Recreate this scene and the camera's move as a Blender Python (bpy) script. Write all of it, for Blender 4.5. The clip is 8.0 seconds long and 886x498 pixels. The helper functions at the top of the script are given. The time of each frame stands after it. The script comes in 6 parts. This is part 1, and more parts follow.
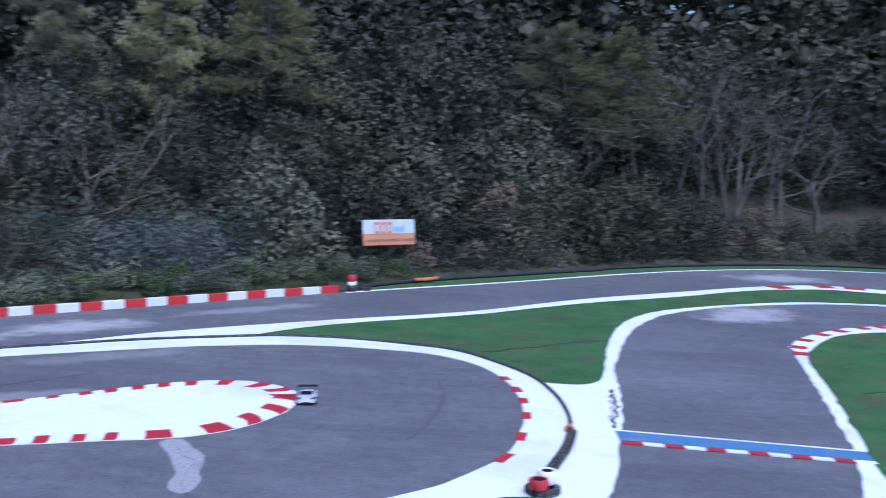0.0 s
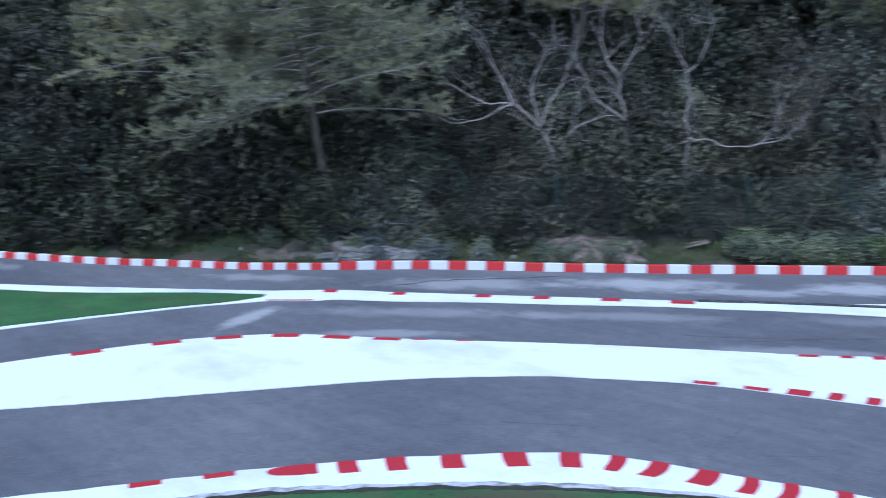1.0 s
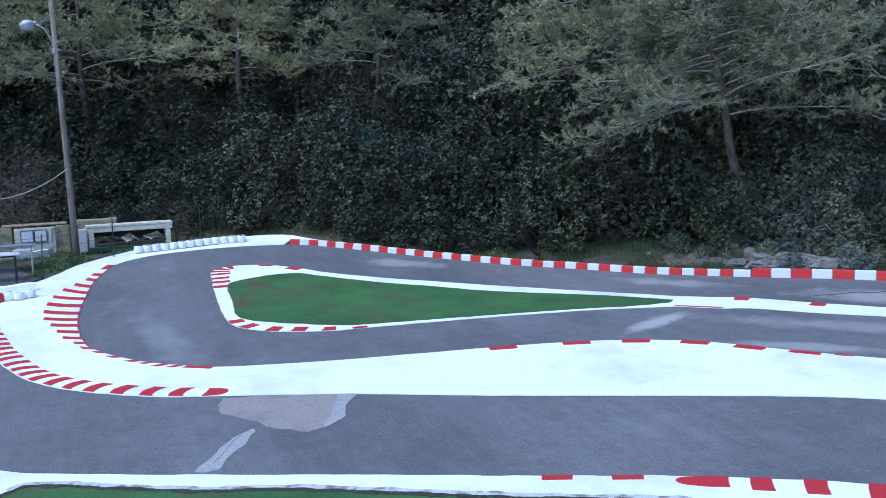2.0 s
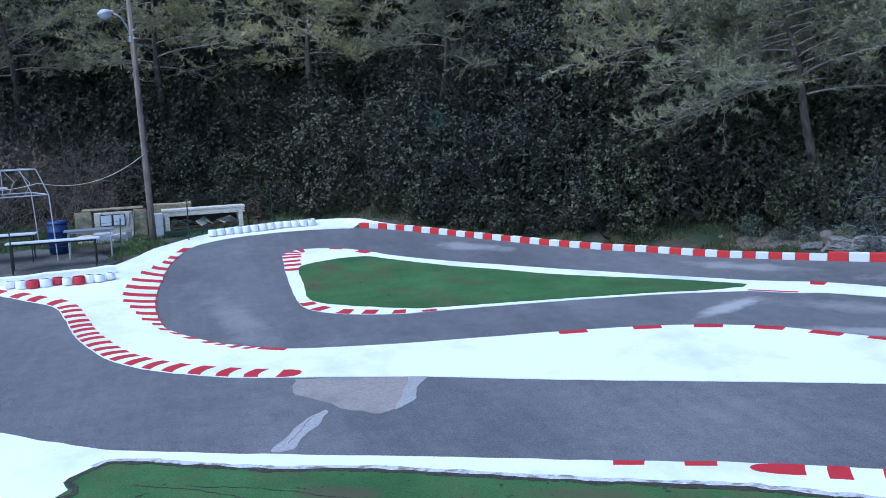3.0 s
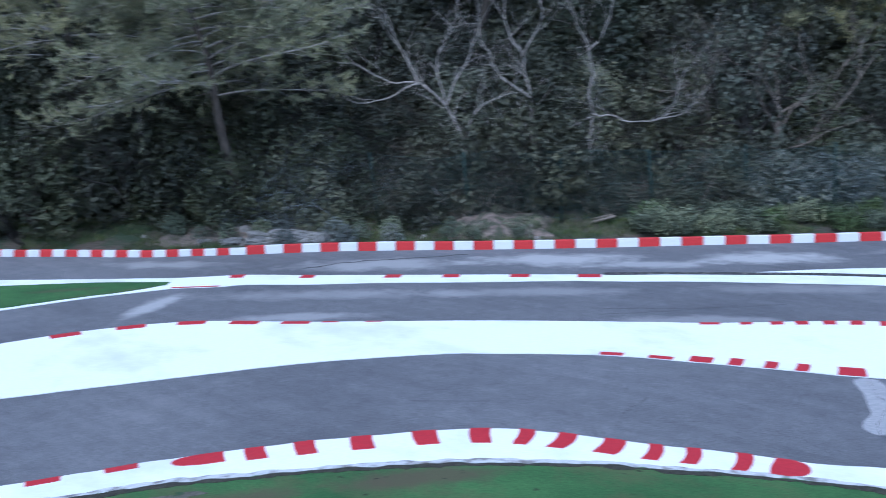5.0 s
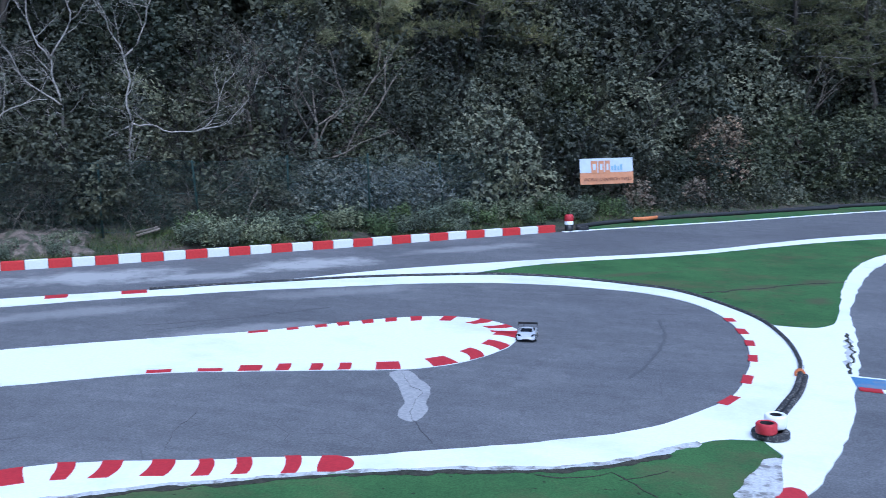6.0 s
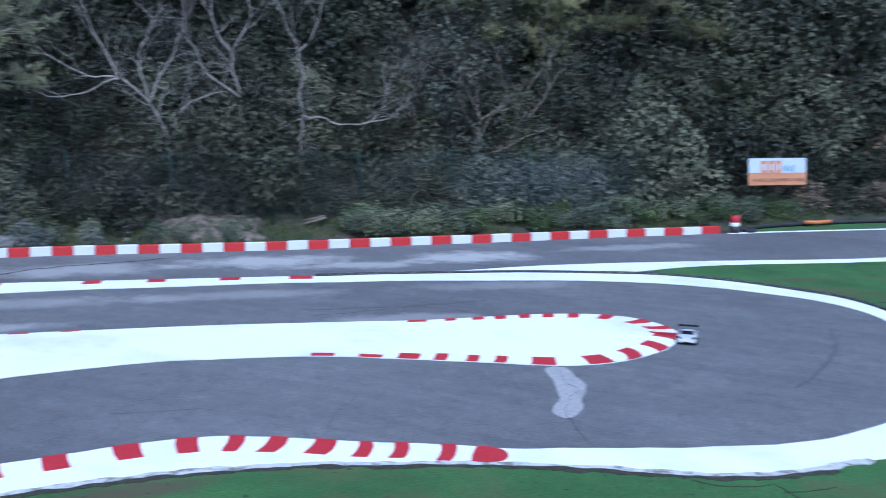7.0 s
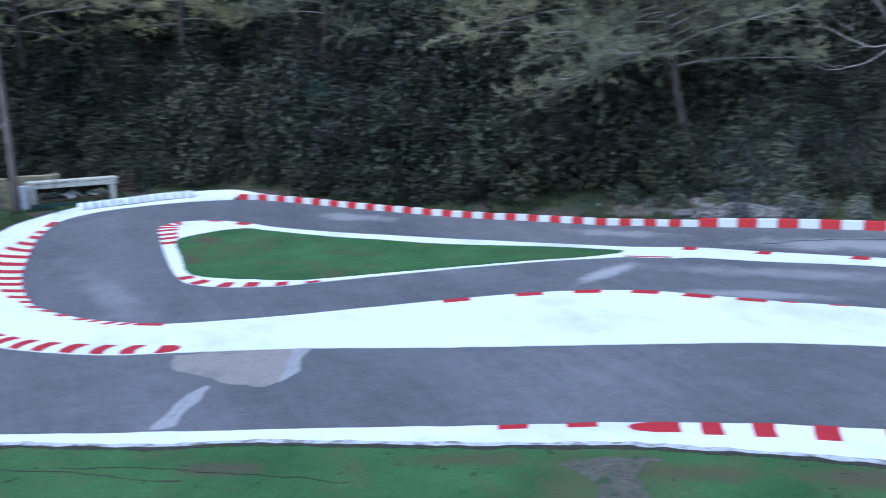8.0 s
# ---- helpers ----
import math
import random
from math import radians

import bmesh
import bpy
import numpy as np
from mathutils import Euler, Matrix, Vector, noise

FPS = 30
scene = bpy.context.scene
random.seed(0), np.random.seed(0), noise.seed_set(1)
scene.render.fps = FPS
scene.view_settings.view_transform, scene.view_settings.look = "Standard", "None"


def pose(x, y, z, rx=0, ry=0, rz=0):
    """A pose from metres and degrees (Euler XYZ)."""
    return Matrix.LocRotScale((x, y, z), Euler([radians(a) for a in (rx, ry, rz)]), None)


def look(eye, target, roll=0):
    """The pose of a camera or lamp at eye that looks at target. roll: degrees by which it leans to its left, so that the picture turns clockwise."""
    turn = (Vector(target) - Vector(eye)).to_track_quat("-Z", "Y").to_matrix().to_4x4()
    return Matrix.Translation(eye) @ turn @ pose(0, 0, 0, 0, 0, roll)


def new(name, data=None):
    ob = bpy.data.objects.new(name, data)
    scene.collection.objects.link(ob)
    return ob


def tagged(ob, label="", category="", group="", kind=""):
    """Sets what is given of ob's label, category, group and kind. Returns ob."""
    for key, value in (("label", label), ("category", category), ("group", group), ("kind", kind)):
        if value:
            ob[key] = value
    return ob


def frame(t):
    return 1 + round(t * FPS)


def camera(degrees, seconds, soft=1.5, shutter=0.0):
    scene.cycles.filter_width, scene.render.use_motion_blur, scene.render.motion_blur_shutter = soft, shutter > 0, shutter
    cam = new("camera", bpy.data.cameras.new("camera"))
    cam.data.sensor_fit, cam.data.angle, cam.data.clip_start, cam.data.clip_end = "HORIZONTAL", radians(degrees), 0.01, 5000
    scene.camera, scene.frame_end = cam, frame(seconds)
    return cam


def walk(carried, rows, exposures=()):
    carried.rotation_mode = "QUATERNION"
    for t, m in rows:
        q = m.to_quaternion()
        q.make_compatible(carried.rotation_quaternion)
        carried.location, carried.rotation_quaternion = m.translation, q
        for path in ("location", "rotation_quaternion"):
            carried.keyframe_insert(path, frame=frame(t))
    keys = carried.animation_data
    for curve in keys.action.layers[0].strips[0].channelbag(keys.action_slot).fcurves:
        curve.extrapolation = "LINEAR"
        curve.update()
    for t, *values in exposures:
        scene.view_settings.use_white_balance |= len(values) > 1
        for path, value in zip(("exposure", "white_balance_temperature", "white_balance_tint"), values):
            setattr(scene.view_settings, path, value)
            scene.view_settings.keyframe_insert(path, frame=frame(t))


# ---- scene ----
cam = camera(50.13, 8.0, soft=0.7, shutter=0.22)
PATH = [
    (0.0, (0.166, 0.303, 4.166, 85.46, -0.83, 1.91)),
    (0.3, (0.078, 0.185, 4.152, 84.55, -0.69, 13.10)),
    (0.5, (0.020, 0.107, 4.143, 83.95, -0.60, 22.75)),
    (1.0, (-0.015, -0.047, 4.202, 83.13, 0.88, 46.73)),
    (1.3, (-0.067, -0.091, 4.199, 83.39, 1.58, 58.00)),
    (1.5, (-0.101, -0.120, 4.197, 83.67, 2.04, 63.44)),
    (1.7, (-0.093, -0.126, 4.197, 83.90, 2.28, 67.30)),
    (2.0, (-0.079, -0.134, 4.197, 84.13, 2.50, 70.75)),
    (2.2, (-0.087, -0.179, 4.241, 84.01, 2.59, 72.06)),
    (3.3, (-0.046, -0.198, 4.218, 83.11, 3.05, 74.97)),
    (3.5, (-0.059, -0.191, 4.212, 82.94, 3.06, 74.80)),
    (4.0, (0.011, -0.188, 4.239, 82.45, 3.01, 71.04)),
    (4.2, (0.003, -0.145, 4.230, 82.30, 2.89, 66.96)),
    (5.3, (0.044, 0.154, 4.150, 81.78, 1.53, 30.93)),
    (5.5, (0.078, 0.178, 4.152, 81.73, 1.29, 24.59)),
    (5.7, (0.090, 0.201, 4.151, 81.74, 0.99, 19.43)),
    (6.0, (0.108, 0.234, 4.149, 81.86, 0.85, 14.74)),
    (6.2, (0.109, 0.226, 4.150, 81.90, 0.70, 13.38)),
    (6.5, (0.109, 0.215, 4.151, 81.89, 0.41, 13.91)),
    (6.8, (0.084, 0.181, 4.150, 81.79, 0.13, 18.48)),
    (7.0, (0.067, 0.157, 4.150, 81.66, 0.19, 24.33)),
    (7.2, (0.025, 0.094, 4.160, 81.72, 0.95, 32.01)),
    (7.5, (-0.040, -0.000, 4.174, 81.23, 1.29, 45.56)),
    (8.0, (-0.129, -0.182, 4.187, 81.18, 2.76, 67.62)),
]
walk(cam, [(t, pose(*p)) for t, p in PATH], [(0.0, 1.07, 4900, 20), (0.5, 1.08, 4880, 14), (1.5, 1.09, 4850, 10), (3.5, 1.09, 4850, 10), (6.5, 1.16, 4850, 10), (7.0, 1.16, 4850, 10), (8.0, 1.12, 4850, 10)])

# ---- sky and light: dull evening, high cloud, no hard shadows ----
world = bpy.data.worlds.new("sky")
scene.world = world
world.use_nodes = True
sky = world.node_tree.nodes.new("ShaderNodeTexSky")
sky.sky_type, sky.sun_disc = "NISHITA", False
sky.sun_elevation, sky.sun_rotation = radians(57), radians(152)
sky.air_density, sky.dust_density, sky.ozone_density = 1.0, 2.0, 1.0
world.node_tree.links.new(sky.outputs[0], world.node_tree.nodes["Background"].inputs[0])
world.node_tree.nodes["Background"].inputs[1].default_value = 0.085
sun = new("sun", bpy.data.lights.new("sun", "SUN"))
sun.data.energy, sun.data.angle, sun.data.color = 1.25, radians(50), (1.0, 0.97, 0.93)
sun.matrix_world = look((0, -5, 30), (-9.25, 12.17, 0))


# ---- materials ----
def nodes_of(name):
    m = bpy.data.materials.new(name)
    m.use_nodes = True
    return m, m.node_tree.nodes, m.node_tree.links, m.node_tree.nodes["Principled BSDF"]


def coords(n, l, scale):
    tc = n.new("ShaderNodeTexCoord")
    mp = n.new("ShaderNodeMapping")
    mp.inputs["Scale"].default_value = scale if isinstance(scale, tuple) else (scale, scale, scale)
    l.new(tc.outputs["Object"], mp.inputs[0])
    return mp.outputs[0]


def noise_of(n, l, scale, detail=4.0, rough=0.6):
    t = n.new("ShaderNodeTexNoise")
    t.inputs["Scale"].default_value, t.inputs["Detail"].default_value, t.inputs["Roughness"].default_value = 1.0, detail, rough
    l.new(coords(n, l, scale), t.inputs["Vector"])
    return t.outputs[0]


def ramp(n, l, fac, stops):
    r = n.new("ShaderNodeValToRGB")
    while len(r.color_ramp.elements) < len(stops):
        r.color_ramp.elements.new(0.5)
    for e, (p, c) in zip(r.color_ramp.elements, stops):
        e.position, e.color = p, (*c, 1) if len(c) == 3 else c
    l.new(fac, r.inputs[0])
    return r.outputs[0]


def mixed(n, l, fac, a, b, kind="MIX"):
    m = n.new("ShaderNodeMix")
    m.data_type, m.blend_type = "RGBA", kind
    for value, slot in ((fac, 0), (a, 6), (b, 7)):
        if isinstance(value, (float, int)):
            m.inputs[slot].default_value = value
        elif isinstance(value, tuple):
            m.inputs[slot].default_value = (*value, 1)
        else:
            l.new(value, m.inputs[slot])
    return m.outputs[2]


def bumped(n, l, bsdf, height, strength, distance):
    b = n.new("ShaderNodeBump")
    b.inputs["Strength"].default_value, b.inputs["Distance"].default_value = strength, distance
    l.new(height, b.inputs["Height"])
    l.new(b.outputs[0], bsdf.inputs["Normal"])


def surface(name, base, alt, stain=None, big=0.4, fine=30.0, rough=0.8, metal=0.0, bump=0.3, depth=0.01, lo=0.35, hi=0.65, cover=(0.55, 0.75)):
    """A plain weathered surface: grain between two colours, and stains of a third at a larger scale."""
    m, n, l, p = nodes_of(name)
    grain = noise_of(n, l, fine)
    col = ramp(n, l, grain, [(lo, base), (hi, alt)])
    if stain:
        col = mixed(n, l, ramp(n, l, noise_of(n, l, big, 6.0, 0.65), [(cover[0], (0, 0, 0)), (cover[1], (1, 1, 1))]), col, stain)
    l.new(col, p.inputs["Base Color"])
    p.inputs["Roughness"].default_value, p.inputs["Metallic"].default_value = rough, metal
    bumped(n, l, p, grain, bump, depth)
    return m


def stained(n, l, col, places, colour):
    """Stains with soft ragged edges: where each lies, its turn, half length, half width, and how thick it is."""
    tc = n.new("ShaderNodeTexCoord")
    ragged = noise_of(n, l, (1.3, 1.3, 1.0), 7.0, 0.72)
    for x, y, turn, long, wide, cover in places:
        here = n.new("ShaderNodeMapping")
        here.vector_type = "TEXTURE"
        here.inputs["Location"].default_value = (x, y, 0)
        here.inputs["Rotation"].default_value = (0, 0, radians(turn))
        here.inputs["Scale"].default_value = (long, wide, 1000)
        l.new(tc.outputs["Object"], here.inputs[0])
        far = n.new("ShaderNodeVectorMath")
        far.operation = "LENGTH"
        l.new(here.outputs[0], far.inputs[0])
        stray = n.new("ShaderNodeMath")
        stray.operation = "MULTIPLY_ADD"
        l.new(ragged, stray.inputs[0])
        stray.inputs[1].default_value = 2.2
        l.new(far.outputs["Value"], stray.inputs[2])
        half = n.new("ShaderNodeMath")
        half.operation = "MULTIPLY"
        half.inputs[1].default_value = 0.4
        l.new(stray.outputs[0], half.inputs[0])
        col = mixed(n, l, ramp(n, l, half.outputs[0], [(0.60, (cover, cover, cover)), (0.86, (0, 0, 0))]), col, colour)
    return col


# pale dust drifted on the asphalt, and dirt and litter trodden into the turf
DUSTY = [(-8.8, 20.9, 42, 1.9, 0.8, 0.9), (-12.6, 18.1, 40, 2.2, 0.9, 0.85), (-10.4, 18.9, 40, 1.6, 0.5, 0.7), (-15.6, 15.3, 45, 2.2, 0.8, 0.6), (12.0, 37.2, 20, 2.2, 1.3, 0.8),
         (-16.2, 9.8, 118, 1.3, 0.28, 0.8), (8.1, 27.6, 45, 2.0, 1.3, 0.9), (-19.5, 12.2, 45, 1.6, 0.5, 0.5), (-5.5, 24.4, 42, 2.6, 0.5, 0.45), (-25.0, 7.1, 42, 1.5, 0.5, 0.5), (-13.2, 10.9, 45, 1.6, 0.35, 0.5), (-7.4, 14.9, 40, 1.8, 0.35, 0.4),
         (-14.3, 12.3, 38, 3.0, 0.5, 0.35), (-11.2, 14.9, 38, 2.6, 0.5, 0.35), (-7.0, 18.2, 35, 2.4, 0.5, 0.3), (-20.0, 0.6, 10, 2.4, 0.5, 0.25)]
DIRTY = [(-6.6, 7.05, 50, 1.1, 0.30, 0.8), (-7.6, 5.6, 55, 0.8, 0.25, 0.7), (-9.2, 3.5, 60, 0.8, 0.22, 0.6), (-10.2, 1.2, 62, 0.6, 0.22, 0.7), (-24.1, 3.2, 70, 0.5, 0.45, 0.9), (-22.2, 2.5, 0, 0.5, 0.2, 0.7), (-20.9, 4.2, 60, 0.7, 0.3, 0.4),
         (-20.9, 5.9, 50, 0.9, 0.25, 0.5), (-18.8, 9.3, 60, 0.8, 0.2, 0.5), (1.5, 21.2, 35, 0.8, 0.35, 0.5), (2.6, 20.2, 60, 0.5, 0.3, 0.6), (-1.1, 22.0, 35, 1.2, 0.22, 0.5), (2.8, 22.2, 45, 0.8, 0.3, 0.6), (7.6, 17.8, 40, 0.7, 0.4, 0.6)]


def asphalt_material():
    m, n, l, p = nodes_of("asphalt")
    grain = noise_of(n, l, 42.0, 3.0, 0.7)
    col = ramp(n, l, grain, [(0.34, (0.088, 0.089, 0.094)), (0.5, (0.122, 0.123, 0.130)), (0.68, (0.166, 0.167, 0.174))])
    worn = noise_of(n, l, (0.22, 0.30, 0.3), 5.0, 0.62)
    col = mixed(n, l, 1.0, col, ramp(n, l, worn, [(0.34, (0.84, 0.84, 0.86)), (0.66, (1.16, 1.16, 1.15))]), "MULTIPLY")
    mottle = noise_of(n, l, 3.4, 5.0, 0.7)
    col = mixed(n, l, 1.0, col, ramp(n, l, mottle, [(0.32, (0.88, 0.88, 0.89)), (0.68, (1.12, 1.12, 1.12))]), "MULTIPLY")
    tc = n.new("ShaderNodeTexCoord")
    # tyres have combed the surface lengthwise, in broad bands and in fine lines
    for scale, low, high in (((0.05, 0.85, 1.0), 0.90, 1.08), ((0.30, 5.0, 1.0), 0.95, 1.05)):
        turned = n.new("ShaderNodeMapping")
        turned.inputs["Rotation"].default_value = (0, 0, radians(-48))
        turned.inputs["Scale"].default_value = scale
        l.new(tc.outputs["Object"], turned.inputs[0])
        drag = n.new("ShaderNodeTexNoise")
        drag.inputs["Scale"].default_value, drag.inputs["Detail"].default_value, drag.inputs["Roughness"].default_value = 1.0, 5.0, 0.65
        l.new(turned.outputs[0], drag.inputs["Vector"])
        col = mixed(n, l, 1.0, col, ramp(n, l, drag.outputs[0], [(0.34, (low, low, low)), (0.66, (high, high, high))]), "MULTIPLY")
    dust = ramp(n, l, noise_of(n, l, (0.4, 0.5, 0.5), 7.0, 0.72), [(0.58, (0, 0, 0)), (0.74, (0.45, 0.45, 0.45))])
    col = mixed(n, l, dust, col, (0.23, 0.228, 0.232))
    col = stained(n, l, col, DUSTY, (0.38, 0.376, 0.37))
    v = n.new("ShaderNodeTexVoronoi")
    v.feature = "DISTANCE_TO_EDGE"
    w = n.new("ShaderNodeMix")
    w.data_type = "VECTOR"
    w.inputs[0].default_value = 0.25
    l.new(coords(n, l, 0.23), w.inputs[4])
    wob = n.new("ShaderNodeTexNoise")
    wob.inputs["Scale"].default_value = 1.6
    l.new(wob.outputs[1], w.inputs[5])
    l.new(w.outputs[1], v.inputs["Vector"])
    crack = ramp(n, l, v.outputs[0], [(0.0, (1, 1, 1)), (0.004, (0, 0, 0))])
    where = ramp(n, l, noise_of(n, l, 0.35, 3.0), [(0.5, (0, 0, 0)), (0.6, (0.7, 0.7, 0.7))])
    col = mixed(n, l, mixed(n, l, 1.0, crack, where, "MULTIPLY"), col, (0.03, 0.03, 0.035))
    l.new(col, p.inputs["Base Color"])
    p.inputs["Roughness"].default_value = 0.85
    p.inputs["Specular IOR Level"].default_value = 0.3
    bumped(n, l, p, grain, 0.4, 0.006)
    return m


def carpet_material():
    m, n, l, p = nodes_of("green_carpet")
    grain = noise_of(n, l, 38.0, 4.0, 0.75)
    col = ramp(n, l, grain, [(0.3, (0.033, 0.085, 0.029)), (0.7, (0.077, 0.174, 0.061))])
    patchy = noise_of(n, l, 0.9, 6.0, 0.65)
    col = mixed(n, l, 1.0, col, ramp(n, l, patchy, [(0.3, (0.62, 0.66, 0.66)), (0.7, (1.15, 1.1, 1.05))]), "MULTIPLY")
    dirt = ramp(n, l, noise_of(n, l, (0.55, 0.75, 0.5), 8.0, 0.72), [(0.50, (0, 0, 0)), (0.68, (0.75, 0.75, 0.75))])
    col = mixed(n, l, dirt, col, (0.095, 0.085, 0.045))
    col = stained(n, l, col, DIRTY, (0.085, 0.068, 0.045))
    specks = ramp(n, l, noise_of(n, l, 7.0, 2.0, 0.5), [(0.70, (0, 0, 0)), (0.74, (0.8, 0.8, 0.8))])
    col = mixed(n, l, specks, col, (0.022, 0.026, 0.016))
    l.new(col, p.inputs["Base Color"])
    p.inputs["Roughness"].default_value = 0.95
    p.inputs["Specular IOR Level"].default_value = 0.2
    bumped(n, l, p, patchy, 0.6, 0.05)
    return m


def leaf_material(name, dark, light, odd=None, rough=0.55):
    """Leaves: each leaf has its own shade, each plant its own tone."""
    m, n, l, p = nodes_of(name)
    g = n.new("ShaderNodeNewGeometry")
    o = n.new("ShaderNodeObjectInfo")
    stops = [(0.0, tuple(0.55 * a + 0.45 * b for a, b in zip(dark, light))), (0.8, light)] + ([(0.95, odd)] if odd else [])
    col = ramp(n, l, g.outputs["Random Per Island"], stops)
    tone = ramp(n, l, o.outputs["Random"], [(0.0, (0.60, 0.64, 0.68)), (0.5, (1, 1, 1)), (1.0, (1.5, 1.42, 1.25))])
    growth = ramp(n, l, noise_of(n, l, 1.1, 2.0, 0.5), [(0.36, (0.72, 0.74, 0.76)), (0.5, (1, 1, 1)), (0.64, (1.35, 1.3, 1.2))])
    col = mixed(n, l, 1.0, col, growth, "MULTIPLY")
    l.new(mixed(n, l, 1.0, col, tone, "MULTIPLY"), p.inputs["Base Color"])
    p.inputs["Roughness"].default_value = rough
    p.inputs["Specular IOR Level"].default_value = 0.3
    return m


ASPHALT = asphalt_material()
WHITE = surface("white_paint", (0.76, 0.78, 0.78), (0.82, 0.84, 0.84), (0.54, 0.56, 0.58), big=(0.45, 0.6, 0.5), fine=25, rough=0.6, bump=0.12, depth=0.006, cover=(0.50, 0.80))
BLOCK_RED = surface("old_red_paint", (0.46, 0.020, 0.022), (0.56, 0.034, 0.032), (0.38, 0.06, 0.05), big=2.0, fine=25, rough=0.65, bump=0.25, depth=0.006, cover=(0.6, 0.8))
# Greyer than WHITE: wear, plus the weaker light on upright faces in the colour.
BLOCK_WHITE = surface("old_shaded_white_paint", (0.66, 0.67, 0.67), (0.74, 0.75, 0.75), (0.46, 0.46, 0.46), big=1.8, fine=25, rough=0.7, bump=0.2, depth=0.006, cover=(0.48, 0.72))
RED = surface("red_paint", (0.36, 0.016, 0.026), (0.46, 0.027, 0.036), (0.36, 0.05, 0.05), big=2.0, fine=25, rough=0.6, bump=0.25, depth=0.006, cover=(0.62, 0.8))
BLUE = surface("blue_paint", (0.070, 0.165, 0.316), (0.099, 0.216, 0.369), (0.240, 0.216, 0.229), big=2.0, fine=25, rough=0.6)
CARPET = carpet_material()
APRON = surface("dirty_concrete_floor", (0.075, 0.073, 0.074), (0.135, 0.130, 0.128), (0.05, 0.048, 0.04), big=0.9, fine=12, rough=0.95, cover=(0.45, 0.65))
BARE_GROUND = surface("trodden_grey_earth", (0.064, 0.061, 0.046), (0.123, 0.117, 0.090), (0.025, 0.060, 0.022), big=4.0, fine=16, rough=1.0, bump=0.9, depth=0.03, cover=(0.52, 0.62))
WORN_EDGE = surface("bare_broken_concrete", (0.44, 0.44, 0.44), (0.62, 0.62, 0.61), (0.20, 0.19, 0.18), big=5.0, fine=26, rough=0.9, bump=0.9, depth=0.03, cover=(0.5, 0.62))
BROWNISH = surface("brownish_concrete", (0.225, 0.200, 0.182), (0.295, 0.268, 0.245), (0.165, 0.158, 0.155), big=1.3, fine=20, rough=0.9, cover=(0.5, 0.7))
CRACK = surface("dark_crack", (0.022, 0.022, 0.024), (0.045, 0.045, 0.047), fine=30, rough=1.0)
# Serves real dirt, and shade painted into turf folds and the kerb gap.
DIRT_SHADE = surface("dark_dirt_shade", (0.021, 0.020, 0.013), (0.052, 0.049, 0.034), (0.014, 0.036, 0.015), big=6.0, fine=18, rough=1.0, bump=0.8, depth=0.03)
SKID = surface("rubbered_asphalt", (0.061, 0.063, 0.069), (0.097, 0.099, 0.106), fine=40, rough=0.8)
CONCRETE = surface("pale_concrete", (0.26, 0.26, 0.27), (0.36, 0.355, 0.35), (0.19, 0.19, 0.2), big=1.6, fine=22, rough=0.85)
SOIL = surface("soil_and_litter", (0.035, 0.028, 0.020), (0.085, 0.070, 0.050), (0.022, 0.040, 0.016), big=0.8, fine=9, rough=0.95, bump=0.9, depth=0.06, cover=(0.45, 0.6))
RUBBER = surface("black_rubber", (0.012, 0.012, 0.013), (0.030, 0.030, 0.032), (0.085, 0.082, 0.075), big=9.0, fine=40, rough=0.75, cover=(0.58, 0.72))
SHRUB_WOOD = surface("dark_shrub_stems", (0.018, 0.016, 0.013), (0.045, 0.040, 0.033), fine=14, rough=0.95)
LEAF_PALE = leaf_material("pale_blue_grey_leaves", (0.074, 0.087, 0.079), (0.158, 0.173, 0.158))
LEAF_WEED = leaf_material("weed_leaves", (0.080, 0.102, 0.063), (0.164, 0.187, 0.123))
GRIMY_RUBBER = surface("grimy_black_rubber", (0.014, 0.014, 0.015), (0.032, 0.032, 0.034), (0.17, 0.16, 0.145), big=22.0, fine=40, rough=0.8, cover=(0.52, 0.62))
BARK = surface("brown_bark", (0.045, 0.036, 0.028), (0.12, 0.10, 0.08), fine=(14, 14, 4), rough=0.9, bump=0.8, depth=0.03)
PALE_BARK = surface("pale_grey_bark", (0.226, 0.202, 0.176), (0.408, 0.371, 0.330), fine=16, rough=0.85, bump=0.4)
TWIG = surface("dry_twigs", (0.105, 0.086, 0.066), (0.231, 0.193, 0.157), fine=6, rough=0.9)
POLE_WOOD = surface("weathered_pole_wood", (0.120, 0.096, 0.077), (0.248, 0.205, 0.168), (0.080, 0.067, 0.056), big=1.2, fine=(30, 30, 1.5), rough=0.9, bump=0.6, cover=(0.5, 0.7))
METAL = surface("galvanised_steel", (0.36, 0.37, 0.38), (0.50, 0.51, 0.52), fine=20, rough=0.45, metal=0.8, bump=0.1)
PALE_METAL = surface("pale_painted_steel", (0.410, 0.418, 0.435), (0.492, 0.500, 0.508), (0.246, 0.197, 0.164), big=3, fine=20, rough=0.5, bump=0.1, cover=(0.66, 0.8))
GREEN_STEEL = surface("green_coated_steel", (0.013, 0.035, 0.029), (0.022, 0.052, 0.043), fine=20, rough=0.5, bump=0.1)
OLD_WHITE = surface("old_white_boards", (0.479, 0.458, 0.373), (0.638, 0.607, 0.498), (0.228, 0.224, 0.163), big=2.5, fine=(5, 5, 25), rough=0.8, cover=(0.55, 0.75))
TABLE_TOP = surface("pale_table_top", (0.52, 0.55, 0.60), (0.66, 0.68, 0.72), (0.36, 0.37, 0.40), big=2.0, fine=20, rough=0.5, cover=(0.6, 0.8))
